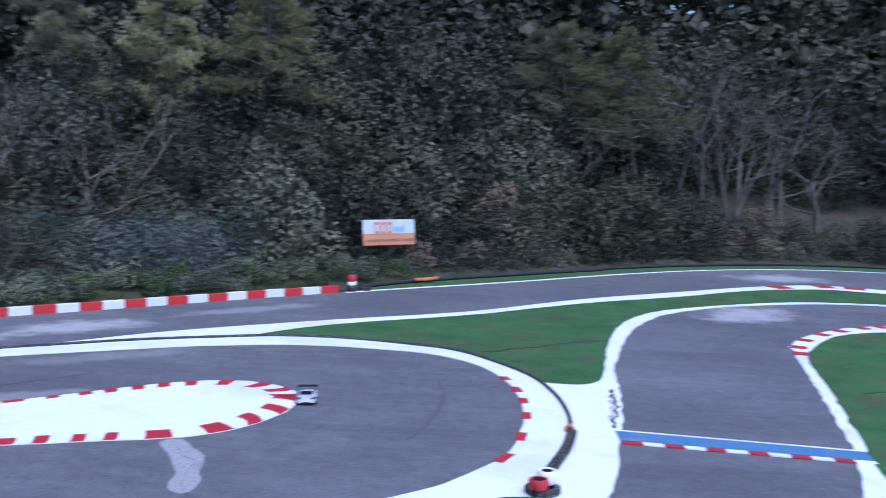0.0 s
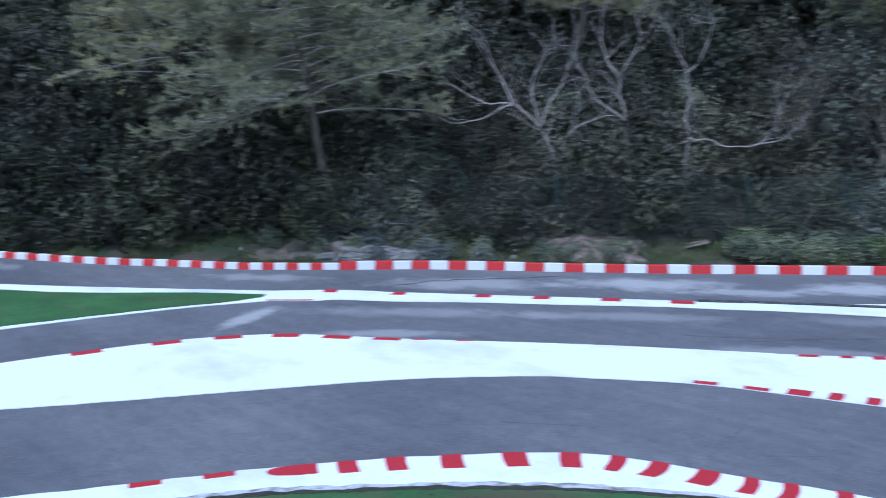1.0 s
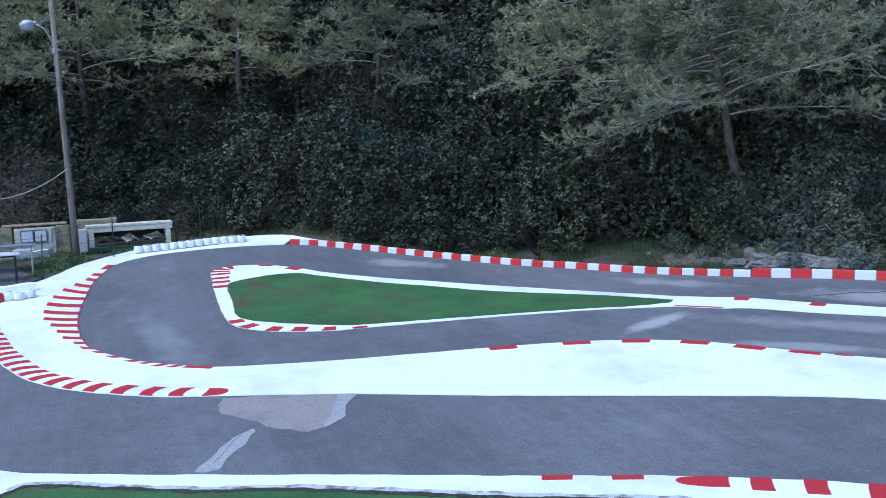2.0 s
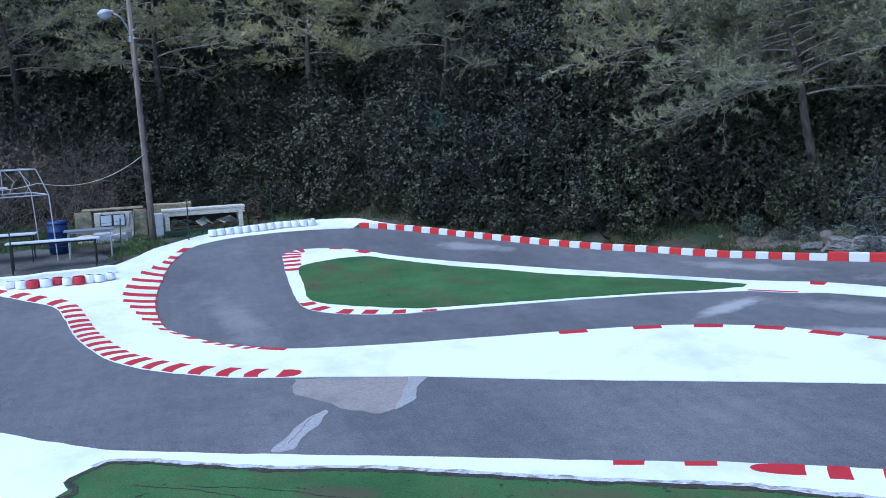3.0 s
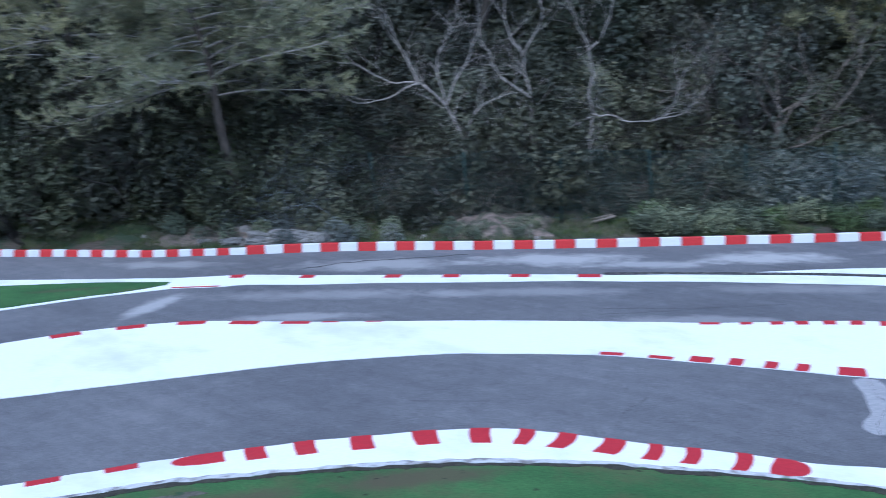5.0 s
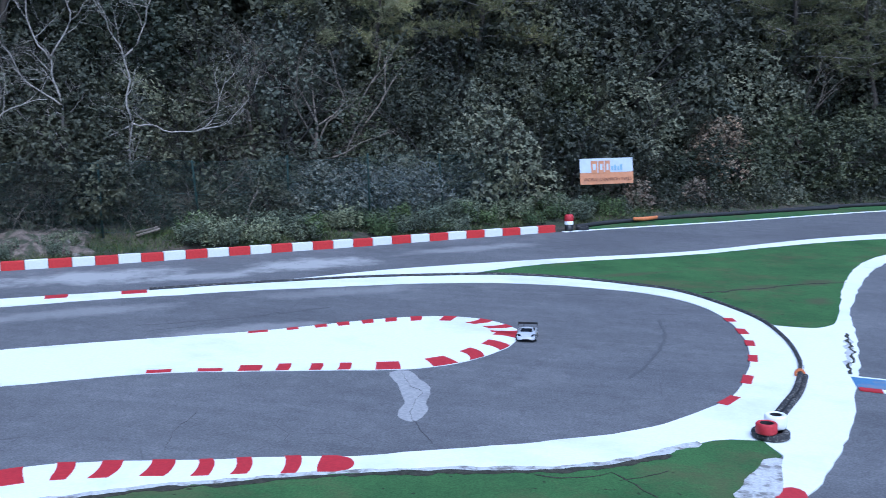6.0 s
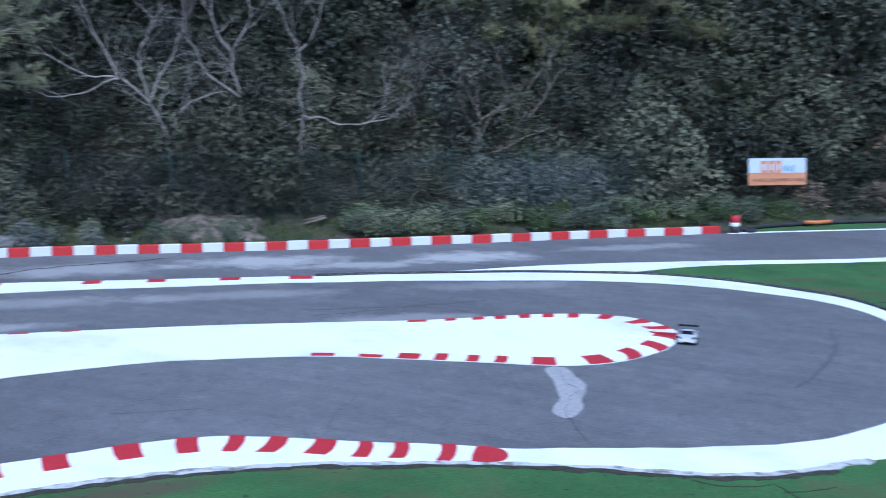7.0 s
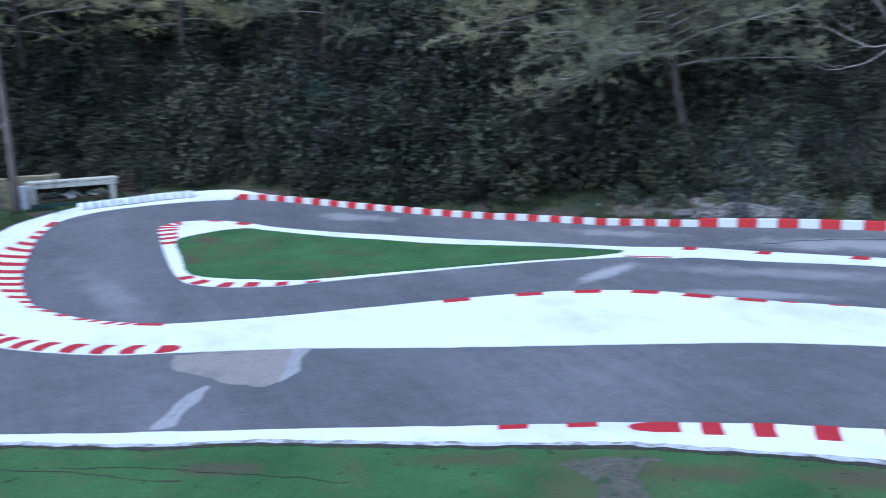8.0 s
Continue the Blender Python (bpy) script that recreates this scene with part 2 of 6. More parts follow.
GREY_TOP = surface("grey_table_top", (0.16, 0.17, 0.185), (0.23, 0.24, 0.255), (0.11, 0.11, 0.12), big=2.0, fine=20, rough=0.6)
BLUE_PLASTIC = surface("blue_plastic", (0.006, 0.025, 0.110), (0.009, 0.036, 0.149), (0.017, 0.028, 0.066), big=3, fine=20, rough=0.45)
OCHRE = surface("stained_ochre_board", (0.244, 0.204, 0.116), (0.367, 0.315, 0.193), (0.101, 0.113, 0.076), big=1.8, fine=12, rough=0.85, cover=(0.45, 0.65))
DARK_WOOD = surface("reddish_dark_wood", (0.045, 0.019, 0.012), (0.084, 0.039, 0.024), fine=(20, 20, 3), rough=0.6)
ORANGE = surface("orange_cloth", (0.50, 0.15, 0.045), (0.60, 0.20, 0.07), (0.5, 0.2, 0.1), big=3, fine=30, rough=0.7)
ROCK = surface("pale_limestone", (0.165, 0.150, 0.131), (0.300, 0.281, 0.255), (0.090, 0.090, 0.068), big=3, fine=10, rough=0.9, bump=0.8, depth=0.03)
PLASTIC_BLACK = surface("matt_black_plastic", (0.010, 0.010, 0.011), (0.02, 0.02, 0.021), fine=20, rough=0.4)
BODY_WHITE = surface("white_car_body", (0.406, 0.421, 0.445), (0.468, 0.484, 0.507), fine=8, rough=0.3, bump=0.0)
TINTED = surface("dark_tinted_window", (0.012, 0.014, 0.017), (0.02, 0.022, 0.026), fine=8, rough=0.15, bump=0.0)
YELLOW = surface("yellow_film", (0.62, 0.47, 0.03), (0.68, 0.52, 0.05), fine=8, rough=0.4, bump=0.0)
LEAF_DARK = leaf_material("dark_evergreen_leaves", (0.022, 0.029, 0.019), (0.052, 0.056, 0.038))
LEAF_GREY = leaf_material("grey_green_leaves", (0.059, 0.069, 0.046), (0.120, 0.129, 0.090), (0.162, 0.161, 0.113))
LEAF_IVY = leaf_material("ivy_leaves", (0.024, 0.028, 0.016), (0.047, 0.057, 0.033), (0.071, 0.076, 0.047))
LEAF_FRESH = leaf_material("fresh_green_leaves", (0.033, 0.060, 0.022), (0.088, 0.123, 0.046))
LEAF_DRY = leaf_material("withered_brown_leaves", (0.065, 0.056, 0.043), (0.144, 0.119, 0.091), (0.191, 0.126, 0.095))
NEEDLES = leaf_material("pine_needles", (0.110, 0.128, 0.071), (0.251, 0.259, 0.149), (0.310, 0.276, 0.200))
GREEN_GRASS = leaf_material("short_green_grass", (0.022, 0.050, 0.014), (0.056, 0.100, 0.032), (0.09, 0.10, 0.05))
NEEDLES_YELLOW = leaf_material("yellow_green_pine_needles", (0.112, 0.119, 0.052), (0.223, 0.223, 0.103), (0.253, 0.200, 0.127))
GRASS = leaf_material("verge_grass", (0.020, 0.037, 0.010), (0.053, 0.077, 0.024), (0.122, 0.110, 0.062))


# ---- shape tools ----
def ground_z(x, y):
    """Height of the track: it climbs gently to the north and ever more steeply to the west."""
    x, y = min(max(x, -40.0), 30.0), min(max(y, -20.0), 60.0)
    return -0.030 * x + 0.018 * y + 0.0040 * max(0.0, -16.0 - x) ** 2


def spline(points, step=0.2):
    """Points every step metres or so along a smooth curve through the given ones."""
    p = [Vector(q) for q in points]
    p = [2 * p[0] - p[1]] + p + [2 * p[-1] - p[-2]]
    out = []
    for a, b, c, d in zip(p, p[1:], p[2:], p[3:]):
        k = max(2, int((c - b).length / step))
        for i in range(k):
            t = i / k
            out.append(0.5 * (2 * b + (c - a) * t + (2 * a - 5 * b + 4 * c - d) * t * t + (3 * b - a - 3 * c + d) * t ** 3))
    return out + [p[-2]]


class Along:
    """A curve on the plan, by metres from its start."""

    def __init__(self, points, step=0.1):
        self.p = spline(points, step)
        self.s = [0.0]
        for a, b in zip(self.p, self.p[1:]):
            self.s.append(self.s[-1] + (b - a).length)
        self.length = self.s[-1]

    def at(self, s, off=0.0):
        """The point s metres along, off metres to the left."""
        i = min(max(int(np.searchsorted(self.s, s)) - 1, 0), len(self.p) - 2)
        a, b = self.p[i], self.p[i + 1]
        d = (b - a).normalized()
        q = a + d * (s - self.s[i])
        return Vector((q.x - d.y * off, q.y + d.x * off))

    def angle(self, s):
        d = self.at(min(s + 0.15, self.length)) - self.at(max(s - 0.15, 0))
        return math.atan2(d.y, d.x)


def mesh_of(bm, name, smooth=False):
    me = bpy.data.meshes.new(name)
    bm.normal_update()
    bm.to_mesh(me)
    bm.free()
    if smooth:
        me.polygons.foreach_set("use_smooth", [True] * len(me.polygons))
    return me


def part(name, bm, material, parent=None, label="", smooth=False):
    me = bm if isinstance(bm, bpy.types.Mesh) else mesh_of(bm, name, smooth)
    if not me.materials:
        me.materials.append(material)
    ob = new(name, me)
    ob.parent = parent
    return tagged(ob, label) if label else ob


def thing(name, label, category, m=None, group="", kind=""):
    ob = new(name)
    ob.empty_display_size = 0.1
    if m is not None:
        ob.matrix_world = m
    return tagged(ob, label, category, group, kind)


def patch(name, outline, material, lift, depth=0.05, ragged=0.0, parent=None, label=""):
    """A flat sheet lying on the slope, with an edge that goes down into the ground."""
    bm = bmesh.new()
    vs = []
    for i, q in enumerate(outline):
        w = ragged * noise.noise((q[0] * 3.1, q[1] * 3.1, 0.3)) + 0.5 * ragged * noise.noise((q[0] * 11, q[1] * 11, 4.0))
        v = noise.noise((q[0] * 3.1, q[1] * 3.1, 7.7)) * ragged
        co = (q[0] + w, q[1] + v, 0)
        if not vs or (Vector(co) - vs[-1].co).length > 0.012:
            vs.append(bm.verts.new(co))
    if (vs[0].co - vs[-1].co).length < 0.012:
        bm.verts.remove(vs.pop())
    bm.faces.new(vs)
    bm.normal_update()
    bmesh.ops.triangulate(bm, faces=bm.faces[:])
    for x in range(-34, -15):
        bmesh.ops.bisect_plane(bm, geom=bm.verts[:] + bm.edges[:] + bm.faces[:], plane_co=(x, 0, 0), plane_no=(1, 0, 0))
    for f in bm.faces:
        if f.normal.z < 0:
            f.normal_flip()
    low = {}
    for e in [e for e in bm.edges if e.is_boundary]:
        f = e.link_faces[0]
        lp = next(q for q in f.loops if q.edge == e)
        a, b = lp.vert, lp.link_loop_next.vert
        for v in (a, b):
            if v not in low:
                low[v] = bm.verts.new((v.co.x, v.co.y, -depth))
        bm.faces.new((b, a, low[a], low[b]))
    for v in bm.verts:
        v.co.z += ground_z(v.co.x, v.co.y) + lift
    return part(name, bm, material, parent, label)


def shape(*parts):
    """One closed outline out of smooth curves set end to end."""
    out = []
    for q in parts:
        out += spline(q, 0.18)
    return out


def band(points, width, step=0.25):
    a = Along(points)
    k = max(2, int(a.length / step))
    return [a.at(a.length * i / k, width / 2) for i in range(k + 1)] + [a.at(a.length * i / k, -width / 2) for i in range(k, -1, -1)]


def box(bm, x, y, z, m=None):
    """A box of that size about the origin, or set by the pose m."""
    r = bmesh.ops.create_cube(bm, size=1.0, matrix=(m or Matrix()) @ Matrix.Diagonal((x, y, z, 1)))
    return r["verts"]


def soft_box(x, y, z, m=None, r=0.01, seg=2):
    bm = bmesh.new()
    box(bm, x, y, z, m)
    bmesh.ops.bevel(bm, geom=bm.edges[:], offset=r, segments=seg, affect="EDGES", profile=0.6)
    return bm


def tube(bm, pts, radii, sides=8, cap=True):
    """A round bar through pts, of a radius at each."""
    rings = []
    pts = [Vector(p) for p in pts]
    up = Vector((0.31, 0.17, 0.93))
    for i, p in enumerate(pts):
        d = (pts[min(i + 1, len(pts) - 1)] - pts[max(i - 1, 0)]).normalized()
        u = d.cross(up if abs(d.dot(up)) < 0.95 else Vector((1, 0, 0))).normalized()
        v = d.cross(u)
        r = radii[i] if isinstance(radii, (list, tuple)) else radii
        rings.append([bm.verts.new(p + (u * math.cos(a) + v * math.sin(a)) * r) for a in (2 * math.pi * k / sides for k in range(sides))])
    for a, b in zip(rings, rings[1:]):
        for k in range(sides):
            bm.faces.new((a[k], b[k], b[(k + 1) % sides], a[(k + 1) % sides]))
    if cap:
        bm.faces.new(rings[0])
        bm.faces.new(rings[-1][::-1])
    return bm


def lathe(profile, sides=24):
    """A turned body: (radius, height) rows about the z axis."""
    bm = bmesh.new()
    rings = [[bm.verts.new((r * math.cos(2 * math.pi * k / sides), r * math.sin(2 * math.pi * k / sides), z)) for k in range(sides)] for r, z in profile]
    for a, b in zip(rings, rings[1:]):
        for k in range(sides):
            bm.faces.new((a[k], a[(k + 1) % sides], b[(k + 1) % sides], b[k]))
    return bm


# ---- plan of the track ----
ISLAND_N = [(-28.74, 4.63), (-29.03, 3.4), (-29.07, 1.9), (-28.82, 0.7), (-28.11, -0.22), (-26.46, -0.77), (-24.74, -0.97),
            (-23.02, -1.1), (-21.35, -1.05), (-20.0, -0.85), (-19.07, -0.41), (-18.16, 0.21), (-17.5, 0.89), (-17.06, 1.57),
            (-16.57, 3.15), (-16.24, 4.65), (-15.96, 6.08), (-15.54, 7.68), (-15.1, 8.69), (-14.46, 9.54), (-13.67, 10.14),
            (-12.94, 10.63), (-11.73, 11.57), (-10.15, 12.79), (-8.57, 13.87), (-7.2, 14.76), (-6.54, 15.28), (-5.91, 15.83),
            (-5.23, 16.36), (-4.5, 16.75), (-3.87, 16.85), (-3.32, 16.7), (-2.86, 16.3), (-2.65, 15.8)]
ISLAND_S = [(-25.6, -7.6), (-25.3, -5.6), (-24.84, -4.88), (-23.82, -3.97), (-22.97, -3.32), (-21.78, -2.98), (-20.17, -2.62), (-19.01, -2.25),
            (-17.97, -1.82), (-17.03, -1.19), (-16.35, -0.52), (-15.71, 0.29), (-15.18, 1.39), (-14.28, 3.2), (-13.17, 5.04),
            (-12.36, 6.49), (-11.2, 8.55), (-10.44, 9.67), (-9.45, 10.78), (-8.9, 11.21), (-7.58, 12.11), (-6.33, 12.6),
            (-5.82, 12.78), (-4.88, 13.11), (-4.32, 13.28), (-3.78, 13.54), (-3.35, 13.92), (-3.01, 14.42), (-2.77, 15.05),
            (-2.65, 15.8)]
ISLAND_W = [(-28.74, 4.63), (-29.45, 4.91), (-29.9, 4.25), (-30.0, 3.18), (-29.95, 0.74), (-28.63, -1.09), (-27.69, -1.69), (-26.7, -2.46),
            (-26.2, -3.75), (-25.9, -5.03), (-25.9, -7.6)]
GREEN1_N = [(-25.6, 2.14), (-26.12, 2.2), (-26.45, 2.42), (-26.6, 2.84), (-26.33, 3.68), (-25.56, 4.49), (-24.81, 4.96), (-23.48, 6.16),
            (-22.37, 7.32), (-21.29, 8.39), (-20.29, 9.41), (-18.86, 10.79), (-18.0, 11.6)]
GREEN1_S = [(-25.6, 2.14), (-24.27, 2.06), (-22.69, 1.99), (-20.92, 1.98), (-20.12, 2.13), (-19.51, 2.58), (-19.17, 3.12), (-18.82, 3.88),
            (-18.72, 4.57), (-18.51, 5.98), (-18.31, 7.16), (-18.06, 8.33), (-17.76, 9.48), (-17.21, 10.93)]
CARPET1_N = [(-24.04, 2.36), (-24.54, 2.47), (-24.91, 3.14), (-24.96, 4.22), (-24.29, 4.85), (-22.91, 6.0), (-21.77, 7.11), (-20.65, 8.13),
             (-18.96, 10.14), (-17.75, 11.2)]
CARPET1_S = [(-24.04, 2.36), (-22.53, 2.31), (-21.25, 2.24), (-20.54, 2.49), (-19.82, 3.24), (-19.14, 4.2), (-18.94, 4.88), (-18.7, 6.05),
             (-18.45, 7.22), (-18.06, 8.98), (-17.71, 10.11), (-17.6, 11.0)]
BAND_N = [(-18.0, 11.6), (-17.6, 12.1), (-17.09, 12.72), (-15.99, 13.47), (-14.96, 14.22), (-13.94, 14.96), (-12.95, 15.68), (-11.98, 16.39), (-10.63, 17.31), (-9.11, 18.4), (-7.08, 19.72), (-4.78, 20.82), (-3.56, 21.12), (-2.32, 21.1), (-1.14, 20.82), (-0.29, 20.5), (0.45, 19.76), (1.33, 18.36), (1.69, 16.99), (1.8, 15.69), (1.74, 14.89), (1.54, 13.85), (1.28, 12.91), (0.99, 11.78)]
BAND_S = [(-17.21, 10.93), (-16.51, 11.68), (-16.26, 12.09), (-15.25, 12.84), (-13.89, 14.02), (-12.47, 15.1), (-11.13, 16.2), (-9.74, 17.12),
          (-8.85, 17.74), (-6.82, 18.91), (-5.52, 19.6), (-4.01, 20.12), (-2.79, 20.28), (-1.58, 20.19), (-0.62, 19.93), (0.18, 19.26),
          (0.69, 18.29), (0.99, 16.89), (1.04, 15.62), (0.92, 14.49), (0.69, 13.46), (0.19, 12.59), (-0.29, 11.96), (-0.81, 11.49)]
NEAR_N = [(-0.81, 11.49), (-1.75, 10.91), (-2.67, 10.44), (-3.56, 9.98), (-4.35, 9.73), (-5.16, 9.39), (-5.93, 9.14), (-6.63, 8.86), (-7.02, 8.59), (-7.4, 8.23), (-7.84, 7.69), (-8.26, 7.16), (-8.64, 6.59), (-8.99, 6.02), (-9.31, 5.48), (-9.85, 4.37), (-10.47, 3.2), (-11.12, 1.95), (-11.78, 0.63), (-12.51, -0.76), (-12.95, -1.51), (-13.62, -2.29), (-14.45, -3.15), (-15.76, -4.63)]
NEAR_S = [(0.99, 11.78), (0.39, 11.6), (-0.43, 10.75), (-1.03, 10.34), (-1.62, 10.1), (-2.52, 9.83), (-3.39, 9.52), (-3.94, 9.26), (-4.72, 8.85),
          (-5.26, 8.58), (-5.78, 8.23), (-6.73, 7.46), (-7.59, 6.55), (-8.38, 5.6), (-8.72, 5.13), (-9.45, 3.85), (-10.31, 2.46),
          (-10.86, 1.56), (-11.26, 0.59), (-11.86, -0.4), (-12.39, -1.3), (-12.27, -1.63), (-11.92, -1.92), (-11.38, -2.0), (-11.0, -4.6)]
RIGHT_ROAD_W = [(1.35, 10.26), (1.69, 11.17), (2.1, 12.61), (2.38, 14.13), (2.71, 16.0), (3.0, 18.6), (3.11, 19.62), (3.75, 22.47), (4.48, 24.78),
                (5.63, 26.89), (7.29, 28.5), (9.12, 29.61), (11.15, 30.47), (13.33, 30.7), (16.5, 30.5)]
CARPET2_S = [(1.55, 17.85), (2.15, 17.83), (2.6, 18.2), (2.85, 19.27), (3.2, 21.4), (3.68, 23.6), (4.28, 25.4), (5.16, 26.94), (6.17, 27.95),
             (8.17, 29.36), (10.65, 30.6), (13.45, 30.96), (16.5, 30.8)]
CARPET2_N = [(-4.66, 21.03), (-3.75, 22.16), (-2.53, 23.22), (0.16, 25.11), (2.42, 27.2), (4.2, 28.7), (6.7, 30.47), (9.72, 32.9), (12.46, 34.13), (14.13, 33.9), (16.5, 33.3)]
LINE3_N = [(-9.98, 17.69), (-9.22, 18.46), (-8.26, 19.24), (-7.31, 20.25), (-6.26, 21.20), (-4.75, 22.35), (-2.60, 23.85), (0.16, 25.74), (3.5, 29.0), (6.96, 31.7), (10.53, 34.33), (13.08, 35.4), (15.13, 34.9), (17.0, 34.2)]
CARPET3_O = [(13.5, 27.2), (11.62, 26.68), (10.29, 25.97), (9.2, 25.01), (8.36, 24.02), (7.82, 23.03), (7.57, 22.11), (7.2, 20.3), (6.64, 17.63), (6.25, 15.81),
             (5.88, 14.22), (5.29, 12.45), (5.0, 11.0)]
CARPET3_I = [(13.0, 26.0), (11.13, 25.53), (10.07, 25.01), (9.21, 24.24), (8.25, 22.74), (7.62, 21.26), (7.08, 18.58), (6.72, 16.9), (6.26, 14.86), (5.98, 13.8), (5.6, 11.0)]
FAR_LINE = [(-3.59, 28.11), (-2.22, 29.31), (1.37, 32.22), (5.77, 36.09), (9.63, 38.89), (13.62, 40.69), (17.79, 41.14), (24.0, 40.4)]
FAR_HOSE = [(-3.3, 29.0), (-2.35, 30.3), (-0.7, 32.05), (2.2, 34.5), (5.6, 37.6), (9.6, 40.3), (14.0, 42.35), (18.2, 42.85), (24.0, 42.1)]
KERB_BIG = [(-3.8, 28.0), (-6.04, 25.99), (-8.55, 23.63), (-10.8, 21.63), (-12.61, 20.0), (-14.77, 18.22), (-16.34, 17.03), (-17.79, 15.75), (-19.06, 14.21)]
KERB_SMALL = [(-19.06, 14.21), (-19.83, 13.32), (-20.63, 12.38), (-21.97, 11.19), (-23.23, 9.91), (-24.56, 8.76), (-25.96, 7.59), (-27.36, 6.36), (-28.26, 5.45), (-28.8, 4.6)]
RIM = [(30.0, 41.0), (24.0, 42.6), (18.2, 43.2), (14.2, 42.6), (9.8, 40.6), (5.8, 37.8), (2.3, 34.8), (-0.8, 32.3), (-3.4, 29.6), (-8.7, 24.2), (-13.0, 20.3),
       (-16.5, 17.4), (-19.3, 14.6), (-23.5, 10.3), (-27.3, 6.7), (-29.6, 5.6), (-31.2, 3.8), (-32.0, 0.5), (-32.2, -5.0), (-32.0, -14.0), (-30.0, -30.0)]
rim = Along(RIM, 0.5)
rim_xy = np.array([tuple(q) for q in rim.p])


def bank_z(x, y):
    """Rise of the wooded bank beyond the rim of the track."""
    d2 = (rim_xy[:, 0] - x) ** 2 + (rim_xy[:, 1] - y) ** 2
    i = int(np.argmin(d2))
    a, b = rim_xy[max(i - 1, 0)], rim_xy[min(i + 1, len(rim_xy) - 1)]
    side = (b[0] - a[0]) * (y - a[1]) - (b[1] - a[1]) * (x - a[0])
    dip = min(max((-29.95 - x) / 0.9, 0), 1) * min(max((6.0 - y) / 2.0, 0), 1) * -0.28
    if side >= 0:
        return dip
    d = math.sqrt(d2[i])
    rise = 0.16 * min(max(d - 0.5, 0), 3.0) + 0.50 * min(max(d - 3.5, 0), 14.0)
    return dip + rise + min(d, 4) * 0.10 * noise.noise((x * 0.6, y * 0.6, 0)) + min(d, 2) * 0.05 * noise.noise((x * 2.3, y * 2.3, 3))


def land_z(x, y):
    return ground_z(x, y) + bank_z(x, y)


def ground_sheet():
    xs = np.concatenate(([-600, -300, -150, -90], np.arange(-60, -34, 1.5), np.arange(-34, 20, 0.6), np.arange(20, 40, 1.5), [60, 100, 200, 400, 600]))
    ys = np.concatenate(([-600, -300, -150, -80, -50], np.arange(-30, -9, 2.0), np.arange(-9, 48, 0.6), np.arange(48, 70, 1.5), [90, 130, 200, 400, 600]))
    vs, fs = [], []
    for y in ys:
        for x in xs:
            vs.append((x, y, land_z(x, y) - 0.02))
    w = len(xs)
    for j in range(len(ys) - 1):
        for i in range(w - 1):
            fs.append((j * w + i, j * w + i + 1, (j + 1) * w + i + 1, (j + 1) * w + i))
    me = bpy.data.meshes.new("ground")
    me.from_pydata(vs, [], fs)
    me.polygons.foreach_set("use_smooth", [True] * len(me.polygons))
    return tagged(part("ground", me, SOIL), "brown soil with leaf litter and moss under the trees", "ground", kind="structure")


ground_sheet()
ROAD = [(30, 38.5), (24.0, 40.4), (17.79, 41.14), (13.62, 40.69), (9.63, 38.89), (5.77, 36.09), (1.37, 32.22), (-2.22, 29.31), (-3.8, 28.0)]
road_edge = shape(ROAD) + spline(KERB_BIG, 0.2)[1:] + spline(KERB_SMALL, 0.2)[1:] + spline(ISLAND_W[1:], 0.2) + [Vector(q) for q in ((-24, -16), (-10, -16), (0, -12), (14, -8), (30, 4))]
road = tagged(patch("road", road_edge, ASPHALT, 0.0, 0.3), "worn grey asphalt of a model car track with faded stains", "race track", kind="structure")


# ---- painted islands, lines and carpets ----
def paint(name, outline, label, material=WHITE, lift=0.012, ragged=0.02, category="painted surface"):
    return tagged(patch(name, outline, material, lift, 0.04, ragged), label, category, kind="structure")


island = paint("white_island", shape(ISLAND_N) + spline(ISLAND_S[::-1], 0.18)[1:] + [Vector((-25.9, -7.6))] + spline(ISLAND_W[::-1], 0.18),
               "long white-painted traffic island between two lanes of asphalt")
border = paint("carpet_border", shape(GREEN1_N, GREEN1_S[::-1]), "white-painted kerb round a green carpet island")
carpets = [tagged(patch("green_carpet", shape(CARPET1_N, CARPET1_S[::-1]), CARPET, 0.026, 0.03, 0.03), "green artificial turf with brown dirt stains", "artificial turf", kind="structure")]
band_out = paint("hairpin_kerb", shape(BAND_N) + spline(BAND_S[::-1], 0.18), "white-painted kerb round the outside of a hairpin bend")
near = paint("near_kerb", shape(NEAR_N) + spline(NEAR_S[::-1], 0.18), "thick white-painted kerb with a ragged worn edge", lift=0.016, ragged=0.03)
turf_edge = [(1.14, 11.34), (1.0, 10.95), (0.62, 10.0), (0.5, 8.0), (-3.0, 4.5), (-5.5, 0.5), (-7.5, -4.6), (-11.0, -4.6)]
carpets.append(tagged(patch("green_carpet", spline(NEAR_S, 0.2) + [Vector(q) for q in turf_edge[::-1]], CARPET, 0.02, 0.05, 0.03), "green artificial turf beside the kerb, worn to earth in places", "artificial turf", kind="structure"))
kerb_foot = Along(NEAR_S)
def along_kerb(name, s0, s1, o0, o1, material, lift, ragged, label):
    k = int((s1 - s0) / 0.07)
    q = [kerb_foot.at(s0 + (s1 - s0) * i / k, o0 + 0.05 * noise.noise((i * 0.31, 1.7, o0))) for i in range(k + 1)]
    q += [kerb_foot.at(s0 + (s1 - s0) * i / k, o1 + 0.075 * noise.noise((i * 0.23, 5.1, o1)) + 0.04 * noise.noise((i * 0.9, 2.1, o1))) for i in range(k, -1, -1)]
    patch(name, q, material, lift, 0.03, ragged, near, label)


